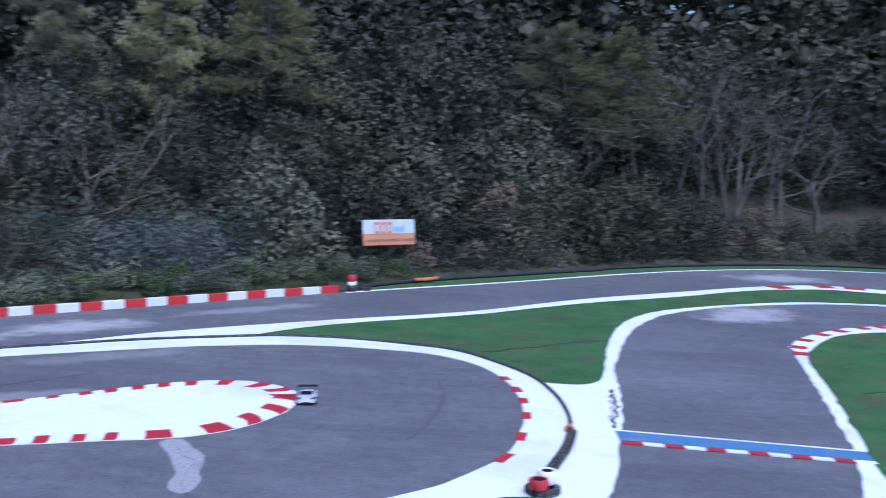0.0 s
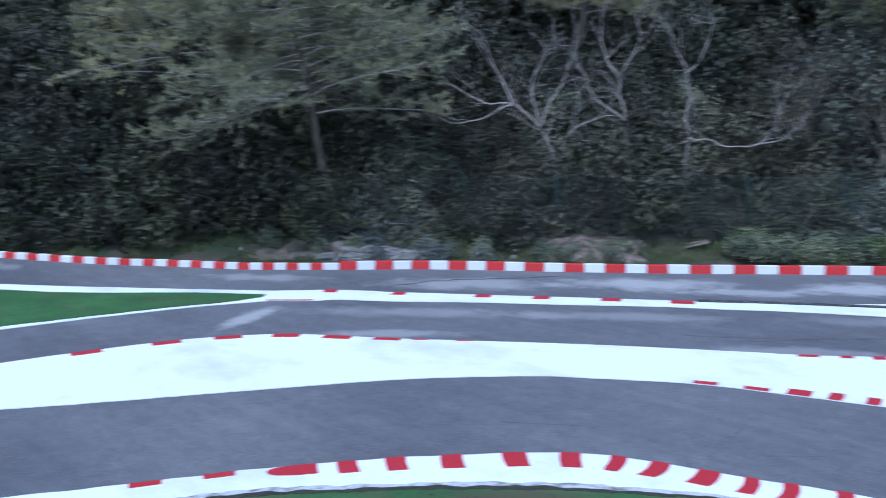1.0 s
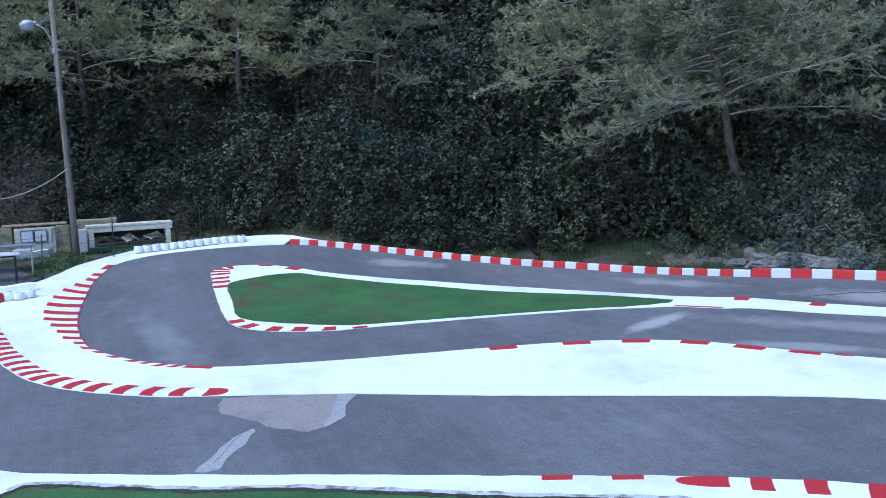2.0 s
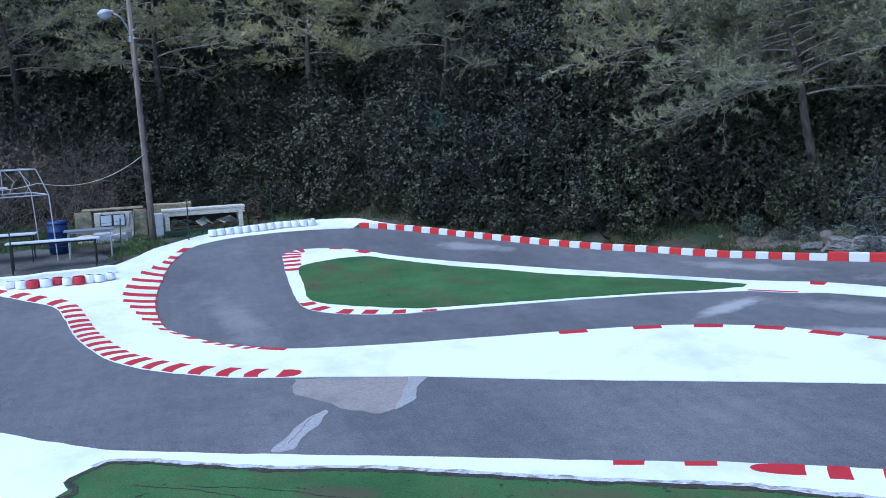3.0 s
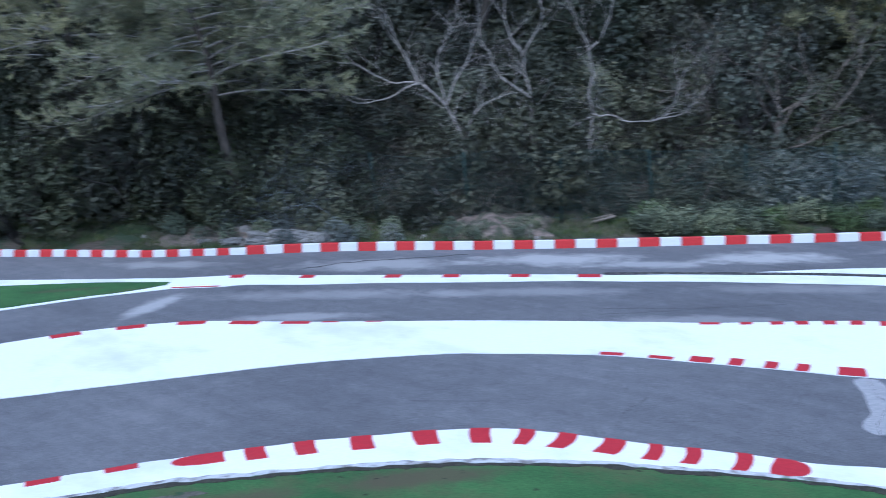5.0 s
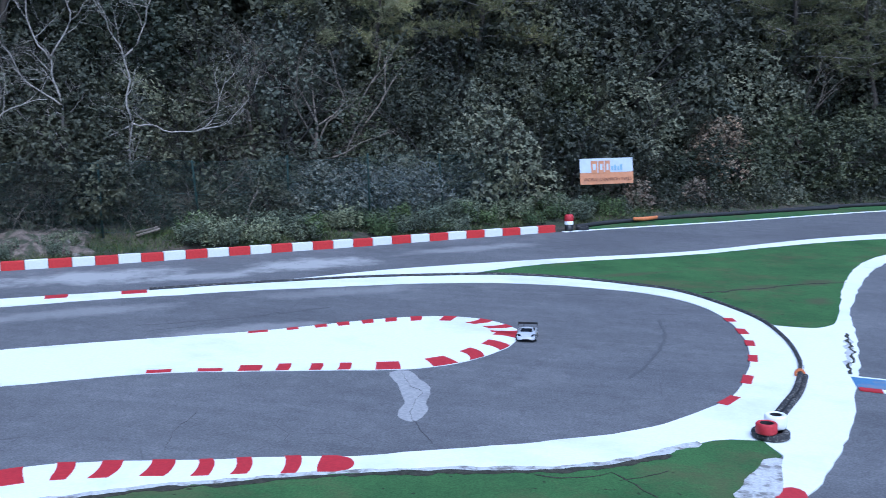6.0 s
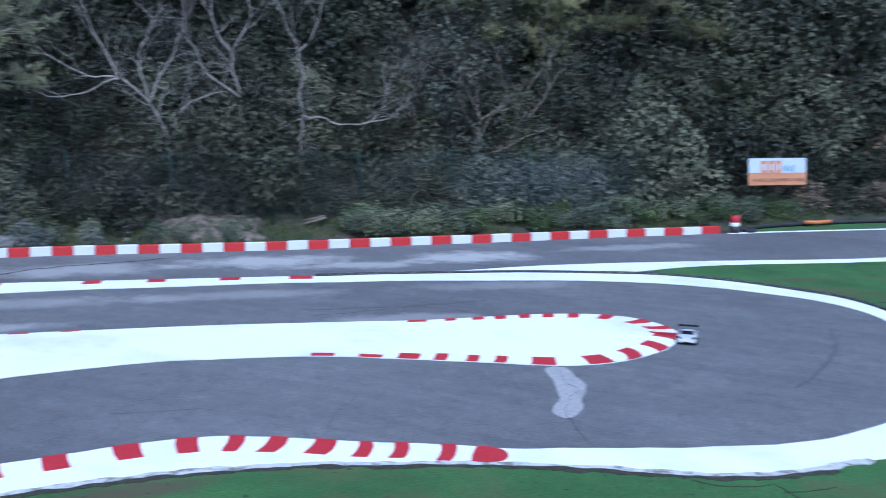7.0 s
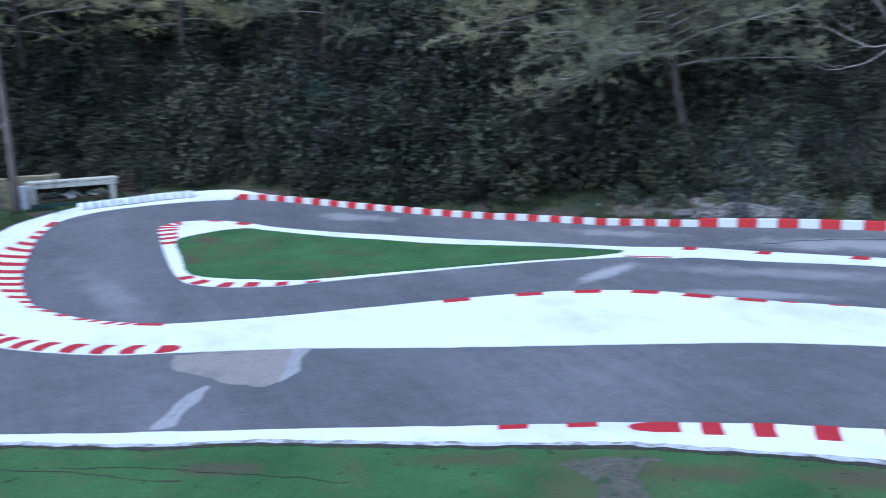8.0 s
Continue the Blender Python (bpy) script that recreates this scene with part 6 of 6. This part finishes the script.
row(69, 78, 5.2, 6.8, 1.5, "ivy_hedge", THICKET, (LEAF_IVY, LEAF_DARK), (0.9, 1.3), "tall evergreen thicket overgrown with ivy", "hedge", 0.3)
row(0, 100, 7.0, 8.8, 2.4, "evergreen_oak", OAK, (LEAF_DARK, LEAF_DARK, LEAF_IVY), (0.8, 1.1), "evergreen oak with a dense rounded crown on the bank", "tree", 0.3)
row(21, 36, 6.6, 7.8, 2.4, "evergreen_oak", OAK, (LEAF_DARK,), (1.2, 1.5), "tall dark evergreen oak over the straight", "tree", 0.3)
row(-6, 104, 11.0, 12.5, 3.3, "evergreen_oak", OAK_HIGH, (LEAF_DARK,), (1.1, 1.4), "tall evergreen oak in the wood on the bank", "tree", 0.3)
row(-14, 112, 15.0, 16.5, 4.0, "woodland_tree", WOOD_FAR, (LEAF_DARK,), (1.0, 1.3), "tall dark tree in the wood at the top of the bank", "tree", 0.5)
row(-4, 36, 13.2, 14.2, 2.6, "evergreen_oak", OAK_HIGH, (LEAF_DARK,), (1.5, 1.8), "tall evergreen oak in the wood on the bank", "tree", 0.3)
row(56, 112, 17.8, 18.8, 3.4, "woodland_tree", WOOD_FAR, (LEAF_DARK,), (1.5, 1.9), "tall dark tree in the wood at the top of the bank", "tree", 0.5)
row(-12, 40, 17.5, 18.5, 3.0, "woodland_tree", WOOD_FAR, (LEAF_DARK,), (1.5, 1.8), "tall dark tree in the wood at the top of the bank", "tree", 0.5)
row(-10, 112, 13.3, 14.6, 2.5, "evergreen_shrub", THICKET_HIGH, (LEAF_DARK,), (1.1, 1.5), "dark evergreen undergrowth near the top of the bank", sink=0.4)
for d_, kinds_, sizes_, gap_ in ((11.5, OAK_HIGH, (1.1, 1.4), 1.1), (13.6, THICKET_HIGH, (1.1, 1.5), 0.9), (16.0, WOOD_FAR, (1.2, 1.5), 1.2), (20.5, WOOD_FAR, (1.4, 1.8), 1.6)):
    row(73, 88, d_, d_ + 1.0, gap_, "woodland_tree", kinds_, (LEAF_DARK,), sizes_, "dark evergreen tree in the wood at the bend of the bank", "tree", 0.5)
row(-16, 114, 20.0, 22.0, 6.0, "woodland_tree", WOOD_FAR, (LEAF_DARK,), (1.3, 1.6), "tall dark tree deep in the wood", "tree", 0.5)
plant("broad_bush", BUSH[0], LEAF_GREY, -6.3, 30.9, 1.5, "big rounded bush with pale grey-green leaves", "bush")
plant("broad_bush", BUSH[1], LEAF_GREY, -7.6, 30.3, 1.1, "rounded bush with pale grey-green leaves", "bush")
plant("broad_bush", BUSH[2], LEAF_IVY, 6.6, 42.0, 1.35, "rounded bush with dark green leaves by the black pipe", "bush")
plant("broad_bush", BUSH[0], LEAF_DRY, 1.0, 38.6, 1.2, "half-withered reddish-brown bush on the bank", "bush")
plant("broad_bush", BUSH[2], LEAF_IVY, -21.2, 15.3, 0.8, "dark green ivy bush round the foot of a pine", "bush")
plant("broad_bush", BUSH[1], LEAF_FRESH, -22.6, 16.2, 0.95, "fresh green ivy bush round the foot of a pine", "bush")
for x, y, size, leaf in ((2.3, 37.4, 1.3, LEAF_GREY), (3.4, 38.2, 1.2, LEAF_GREY), (-1.7, 33.6, 1.2, LEAF_DRY), (0.2, 35.2, 1.1, LEAF_DRY), (12.0, 44.0, 1.3, LEAF_DRY)):
    plant("low_bush", random.choice(LOW), leaf, x, y, size, "low silvery bush at the foot of the bank" if leaf == LEAF_GREY else "low withered bush at the foot of the bank", "bush")

plant("broad_bush", THICKET[1], LEAF_GREY, -20.5, 17.4, 0.75, "tall grey-green bush beside a leaning pine", "bush")
plant("broad_bush", BUSH[0], LEAF_GREY, -19.6, 17.0, 0.7, "grey-green bush above rocks", "bush")

# pines
pine(PINE_WIDE, -21.3, 16.0, 1.05, "pine with a leaning bare trunk and drooping pale-green boughs", (5, -10), 40)
pine(PINE[2], -26.3, 14.6, 0.95, "pine with spreading pale-green boughs above the hedge", (4, -4), 100)
pine(PINE[1], -33.3, 8.6, 0.95, "pine with boughs hanging over the hedge", (0, 5), 10)
pine(PINE[0], -35.8, 4.6, 1.0, "pine with feathery boughs hanging over the hedge", (0, 4), 130)
pine(PINE[2], -36.4, -0.6, 1.0, "pine with wide green boughs behind the lamp post", (0, 6), 200)
pine(PINE[0], -36.8, -5.6, 1.0, "pine with wide green boughs behind the tables", (0, 5), 300)
pine(PINE_TALL[0], -8.3, 34.6, 0.9, "pine with a pale yellow-green crown above the bushes", (3, 0), 80, tone=NEEDLES_YELLOW)
pine(PINE_YOUNG[0], -13.3, 31.2, 0.95, "slender young pine with wispy boughs", (0, 1), 150)
pine(PINE_YOUNG[1], -11.4, 33.6, 1.0, "slender young pine with wispy yellow-green boughs", (1, 3), 60)
pine(PINE_TALL[1], 4.6, 43.8, 1.0, "pine with a broad yellow-green crown over the straight", (3, 0), 30, tone=NEEDLES_YELLOW)
pine(PINE_TALL[0], 8.0, 45.0, 1.0, "pine with a broad yellow-green crown over the straight", (3, -2), 250, tone=NEEDLES_YELLOW)
pine(PINE_TALL[0], -20.8, 25.4, 0.9, "pine with a thin crown behind bare trees", (2, 0), 20)


BLUE_NEEDLES = leaf_material("blue_green_needles", (0.05, 0.085, 0.075), (0.10, 0.15, 0.13))
pine(PINE_YOUNG[1], -29.7, 7.9, 0.42, "small blue-green conifer growing out of the hedge", (0, 8), 15, tone=BLUE_NEEDLES)
pine(PINE_YOUNG[0], -28.6, 9.6, 0.36, "small blue-green conifer growing out of the hedge", (4, 6), 70, tone=BLUE_NEEDLES)


# leafless fig trees: the main boughs as (metres across, metres up) from the foot, twigs grown on them
def fig_tree(x, y, turn, boughs, label):
    t = thing("fig_tree", label, "tree", pose(x, y, land_z(x, y), 0, 0, turn))
    ground_up = 0.0
    bm = bmesh.new()
    for b, pts in enumerate(boughs):
        depth = 0.0
        line = []
        for i, (u, v) in enumerate(pts):
            depth += random.gauss(0, 0.12) if i else 0
            line.append(Vector((u, depth, v)))
        line = spline(line, 0.2)
        for i in range(1, len(line)):
            line[i] = line[i] + Vector((noise.noise((line[i].x * 1.7, line[i].z * 1.7, x)), noise.noise((line[i].z * 1.3, 4, y)), noise.noise((line[i].x * 1.9, 9, line[i].z)))) * 0.13
        r0, r1 = (0.048, 0.02) if b == 0 else (0.026, 0.007)
        radii = [r0 + (r1 - r0) * i / (len(line) - 1) for i in range(len(line))]
        tube(bm, line, radii, 7)
        for i in range(3 if b else 6, len(line), 2):
            d = (line[i] - line[i - 1]).normalized()
            w = (d + Vector((random.gauss(0, 0.7), random.gauss(0, 0.5), random.uniform(0.0, 0.9)))).normalized()
            limb(bm, line[i], w, random.uniform(0.45, 1.1), max(0.009, radii[i] * 0.5), 2, 4, 0.42, 4, -0.03, 0.66)
    part("bare_wood", bm, PALE_BARK, t, "", True)


fig_tree(-17.6, 20.9, 38, [[(0.5, -0.3), (0.35, 0.9), (0.0, 1.9), (-0.45, 2.9), (-1.2, 3.6)], [(-1.2, 3.6), (-2.1, 3.7), (-3.1, 4.3), (-3.4, 4.7)], [(-1.2, 3.6), (-1.6, 4.5), (-2.0, 5.5)],
                              [(-0.45, 2.9), (-0.7, 4.2), (0.1, 5.6)], [(-0.45, 2.9), (-0.2, 3.6), (0.5, 5.0), (0.6, 5.8)], [(0.0, 1.9), (0.6, 2.9), (1.6, 3.3)], [(-1.2, 3.6), (-2.6, 3.1), (-3.3, 3.3)]],
         "leafless fig tree with pale grey spreading branches")
fig_tree(-14.9, 23.4, 36, [[(-0.3, -0.3), (-0.1, 1.2), (0.0, 2.2), (0.05, 2.7)], [(0.05, 2.7), (0.0, 3.6), (0.0, 4.5), (-0.6, 5.8)], [(0.0, 4.5), (0.5, 5.2), (0.7, 6.0)],
                              [(0.05, 2.7), (0.9, 2.5), (1.8, 2.45), (2.3, 2.9), (2.6, 3.9)], [(1.8, 2.45), (2.6, 2.6), (3.0, 3.0)], [(0.0, 2.6), (-0.7, 2.3), (-1.3, 1.9)]],
         "leafless fig tree with a long level branch")
fig_tree(-16.2, 22.3, 36, [[(0.2, -0.3), (0.1, 1.6), (0.0, 3.0), (-0.2, 4.2)], [(-0.2, 4.2), (-0.6, 5.0), (-0.7, 6.0)], [(0.0, 3.0), (-0.8, 3.6), (-1.2, 4.4)], [(-0.2, 4.2), (0.3, 5.2), (0.3, 6.0)], [(0.1, 1.6), (-0.7, 2.4), (-1.3, 2.5)]],
         "slim leafless fig tree with pale grey branches")
for k in range(9):
    q = beyond(random.uniform(7.0, 20.0), random.uniform(3.4, 6.6))
    bare_plant("bare_tree", random.choice(BARE), OLD_BARK, q.x, q.y, random.uniform(1.1, 2.1), "old leafless tree with arching grey-brown branches", "tree")
for k in range(8):
    q = beyond(random.uniform(7.0, 19.0), random.uniform(2.0, 3.4))
    bare_plant("bramble", random.choice(BRAMBLE), TWIG, q.x, q.y, random.uniform(0.9, 1.5), "tangled leafless bramble, grey-brown stems", "bramble")
for k in range(16):
    q = beyond(random.uniform(44.0, 60.0), random.uniform(2.6, 4.6))
    bare_plant("bramble", random.choice(BRAMBLE), TWIG, q.x, q.y, random.uniform(0.7, 1.3), "thin leafless bramble among the shrubs", "bramble")
for k in range(24):
    q = beyond(random.uniform(82.0, 92.0), random.uniform(0.8, 2.6))
    bare_plant("bramble", random.choice(BRAMBLE), TWIG, q.x, q.y, random.uniform(1.1, 2.0), "dry twiggy shrub behind the tables", "bramble")
for k in range(11):
    q = beyond(38.8 + k * 0.75, 3.0 + 0.35 * (k % 2))
    plant("dry_bush", random.choice(BUSH), LEAF_PALE, q.x, q.y, random.uniform(0.5, 0.72), "pale blue-grey bush pressed against the wire fence", "bush", wood=PALE_TWIG, sink=0.1)
    if k % 2:
        bare_plant("dry_bush", random.choice(BRAMBLE), PALE_TWIG, q.x, q.y, random.uniform(0.6, 0.8), "pale blue-grey leafless bush behind the wire fence", "bush")
for s_, d_, h_ in ((45.3, 4.2, 1.1), (43.4, 4.6, 1.25), (47.0, 5.0, 1.2), (24.5, 4.5, 1.2)):
    q = beyond(s_, d_)
    plant("sapling", (BARE[1], LOW[0][1]), LEAF_GREY, q.x, q.y, h_, "slender young tree with thin bare stems", "tree", wood=TWIG)


def weed_kind(stems, spread, high):
    """A clump of upright leafy stems."""
    pos, out = [], []
    bm = bmesh.new()
    for k in range(stems):
        a, r = rng.uniform(0, 6.28), spread * math.sqrt(rng.uniform(0, 1))
        foot = np.array([r * math.cos(a), r * math.sin(a), 0.0])
        top = foot + np.array([rng.normal(0, 0.07), rng.normal(0, 0.07), high * rng.uniform(0.55, 1.1)])
        tube(bm, [Vector(foot - np.array([0, 0, 0.05])), Vector(top)], [0.004, 0.002], 3, False)
        for i in range(26):
            v = 0.15 + 0.85 * i / 26
            b = rng.uniform(0, 6.28)
            side = np.array([math.cos(b), math.sin(b), 0.5])
            pos.append(foot + (top - foot) * v + side * 0.03)
            out.append(np.array([math.cos(b) * 0.4, math.sin(b) * 0.4, 0.9]))
    return mesh_of(bm, "trunk"), cards("leaves", np.array(pos), np.array(out), 0.085, 0.034)


WEED = [weed_kind(34, 0.38, 0.58) for k in range(3)]


# verge: grass, weeds and stones between the block wall and the shrubs
def off_paint(x, y):
    """Clear of the painted island and of the concrete under the tables."""
    clear = (x + 29.95) * 4.49 + (y - 0.74) * 3.75 < -0.6 or (x < -30.25 and y < 4.2) or (y > 5.6 and x < -29.0)
    return clear and not (y < -2.6 - 0.25 * (x + 27.3) and x > -29.6 and y < -2.4)


def blades(name, count, s0, s1, d0, d1, high, wide, material, label, allowed=None):
    s_, d_ = rng.uniform(s0, s1, count), rng.uniform(d0, d1, count)
    base = []
    for a, b in zip(s_, d_):
        if noise.noise((a * 0.7, b * 0.9, 2.0)) > -0.25:
            q = beyond(a, b)
            if allowed and not allowed(q.x, q.y):
                continue
            base.append((q.x, q.y, land_z(q.x, q.y) - 0.03))
    base = np.array(base)
    n = len(base)
    ang = rng.uniform(0, 6.28, n)
    side = np.stack([np.cos(ang), np.sin(ang), np.zeros(n)], 1) * wide
    tip = base + np.concatenate([rng.normal(0, 0.45, (n, 2)) * high, np.full((n, 1), high)], 1) * rng.uniform(0.4, 1.2, (n, 1))
    v = np.stack([base - side, base + side, tip], 1).reshape(-1, 3)
    me = bpy.data.meshes.new(name)
    me.from_pydata(v.tolist(), [], np.arange(3 * n).reshape(-1, 3).tolist())
    return tagged(part(name, me, material), label, "grass", kind="stuff")


blades("verge_grass", 42000, 33.5, 76, 0.25, 2.6, 0.16, 0.010, GRASS, "rough green and straw-coloured grass on the verge")
blades("verge_grass", 90000, 76, 97, -5.5, 1.5, 0.12, 0.012, GREEN_GRASS, "short green grass round the lamp post and the hut", off_paint)
blades("verge_grass", 9000, 10, 33.5, 0.5, 2.6, 0.15, 0.010, GRASS, "thin grass along the black pipe")
for k in range(60):
    q = beyond(random.uniform(36.0, 50.0), random.uniform(0.55, 2.1))
    plant("leafy_weed", random.choice(WEED), LEAF_WEED if k % 4 else LEAF_FRESH, q.x, q.y, random.uniform(0.85, 1.25), "upright leafy weed on the verge", "weed", group="weeds on the verge")
for k in range(9):
    q = beyond(random.uniform(52.0, 55.4), random.uniform(0.6, 2.2))
    plant("leafy_weed", random.choice(WEED), LEAF_WEED, q.x, q.y, random.uniform(0.4, 0.7), "small weed on bare earth", "weed", group="weeds on the verge")
for k in range(14):
    q = beyond(random.uniform(55.0, 63.0), random.uniform(1.0, 2.2))
    plant("low_bush", random.choice(LOW), LEAF_WEED, q.x, q.y, random.uniform(0.4, 0.75), "small silvery-grey bush among stones", "bush", group="silvery bushes on the verge")


def stone(x, y, size, material=ROCK):
    bm = bmesh.new()
    bmesh.ops.create_icosphere(bm, subdivisions=2, radius=1.0)
    o = Vector((random.uniform(0, 50), random.uniform(0, 50), 0))
    for v in bm.verts:
        v.co *= 1 + 0.5 * noise.noise(v.co * 1.3 + o) + 0.15 * noise.noise(v.co * 4 + o)
    ob = tagged(part("stone", bm, material), "rough pale limestone lying on the verge", "stone", "stones on the verge")
    ob.matrix_world = pose(x, y, land_z(x, y) - 0.02, random.uniform(0, 40), random.uniform(0, 40), random.uniform(0, 360)) @ Matrix.Diagonal((size, size * random.uniform(0.6, 1.0), size * random.uniform(0.4, 0.7), 1))


for k in range(46):
    q = beyond(random.choice((random.uniform(52.5, 56.0), random.uniform(57.0, 66.0))), random.uniform(0.7, 2.6))
    stone(q.x, q.y, random.choice((0.05, 0.07, 0.1, 0.16, 0.24)) * random.uniform(0.8, 1.3))


def bare_earth(outline_s, label, material, heap=0.08):
    """Bare ground on the verge: a sheet that follows the bank, between two places along the rim."""
    s0, s1, d0, d1 = outline_s
    n, m = int((s1 - s0) / 0.1), int((d1 - d0) / 0.1)
    bm = bmesh.new()
    rows = []
    for i in range(n + 1):
        line = []
        for j in range(m + 1):
            u, w = i / n, j / m
            wob = 0.25 * noise.noise((i * 0.2, j * 0.2, s0))
            q = beyond(s0 + (s1 - s0) * u + wob, d0 + (d1 - d0) * w + wob)
            edge = min(u, 1 - u, w, 1 - w) * 6
            hump = heap * (0.35 + max(0, noise.noise((q.x * 1.7, q.y * 1.7, 5)) + 0.4)) * min(edge, 1) + 0.05 * noise.noise((q.x * 5.5, q.y * 5.5, 2))
            line.append(bm.verts.new((q.x, q.y, land_z(q.x, q.y) + (0.02 if edge > 0.3 else -0.05) + hump)))
        rows.append(line)
    for a, b in zip(rows, rows[1:]):
        for j in range(m):
            bm.faces.new((a[j], a[j + 1], b[j + 1], b[j]))
    tagged(part("bare_earth", bm, material, None, "", True), label, "earth", kind="structure")


HEAP_EARTH = surface("crumbly_reddish_earth", (0.085, 0.064, 0.050), (0.21, 0.165, 0.138), (0.050, 0.054, 0.032), big=3.0, fine=7, rough=0.95, bump=1.0, depth=0.08, cover=(0.46, 0.56))
EARTH = surface("pale_reddish_earth", (0.10, 0.078, 0.062), (0.19, 0.155, 0.128), (0.045, 0.048, 0.030), big=1.6, fine=10, rough=0.95, bump=0.9, depth=0.04, cover=(0.5, 0.65))
bare_earth((52.3, 55.2, 0.7, 3.1), "heap of bare reddish earth with stones", HEAP_EARTH, 0.17)
bare_earth((57.5, 62.8, 0.7, 2.2), "bare stony earth below the hedge", EARTH)


def slab(x, y, long, wide, high, turn, label="big pale slab of limestone half buried in the verge"):
    """A broken ledge of rock: a lumpy block with flat facets."""
    bm = bmesh.new()
    bmesh.ops.create_cube(bm, size=2.0)
    bmesh.ops.subdivide_edges(bm, edges=bm.edges[:], cuts=3, use_grid_fill=True)
    o = Vector((x * 3.1, y * 2.3, long))
    for v in bm.verts:
        v.co = v.co.normalized() * 0.35 + v.co * 0.65
        v.co *= 1 + 0.32 * noise.noise(v.co * 1.1 + o) + 0.14 * noise.noise(v.co * 3.1 + o)
    ob = tagged(part("rock_slab", bm, PALE_ROCK), label, "rock", "rocks on the verge")
    ob.matrix_world = pose(x, y, land_z(x, y) + high * 0.3, random.uniform(-8, 8), random.uniform(-8, 8), turn) @ Matrix.Diagonal((long, wide, high, 1))


PALE_ROCK = surface("weathered_pale_limestone", (0.17, 0.165, 0.155), (0.30, 0.288, 0.27), (0.075, 0.075, 0.06), big=4, fine=9, rough=0.9, bump=0.9, depth=0.04, cover=(0.48, 0.62))
for q in ((-19.75, 15.3, 0.42, 0.26, 0.20, 40), (-19.35, 15.75, 0.55, 0.30, 0.26, 55), (-19.45, 15.05, 0.26, 0.16, 0.10, 20), (-18.9, 16.2, 0.48, 0.3, 0.22, 30), (-20.4, 14.75, 0.3, 0.14, 0.09, 48), (-20.9, 14.3, 0.2, 0.12, 0.07, 60)):
    slab(*q)
for x, y, size in ((-20.0, 16.1, 0.7), (-19.0, 15.4, 0.6), (-18.5, 16.6, 0.75), (-21.0, 15.2, 0.55), (-18.0, 16.6, 0.6), (-17.3, 17.6, 0.6)):
    plant("low_bush", random.choice(LOW), LEAF_PALE, x, y, size, "silvery-grey bush growing among rocks", "bush", group="silvery bushes on the verge")
dead = tagged(part("dead_branch", limb(bmesh.new(), Vector((0, 0, 0)), Vector((0.45, 0.2, -0.9)).normalized(), 1.3, 0.045, 2, 6, 0.4, 3, 0.05, 0.5), PALE_BARK, None, "", True), "broken dead branch caught in the wire fence", "branch")
dead.matrix_world = pose(-17.6, 19.6, land_z(-17.6, 19.6) + 0.95, 40, 35, 20) @ Matrix.Diagonal((0.8, 0.8, 0.8, 1))
for x, y, turn in ((-13.9, 22.35, 15), (-13.75, 22.2, 40)):
    plank = tagged(part("plank", soft_box(0.62, 0.13, 0.035, None, 0.008), TWIG), "old grey plank lying in the grass", "plank")
    plank.matrix_world = pose(x, y, land_z(x, y) + 0.09, 8, -14, turn)
for x, y, size in ((-20.6, 16.9, 1.3), (-19.8, 17.5, 1.2), (-21.6, 17.2, 1.4)):
    bare_plant("bramble", random.choice(BRAMBLE), PALE_TWIG, x, y, size, "pale leafless shrub beside a leaning pine", "bramble")
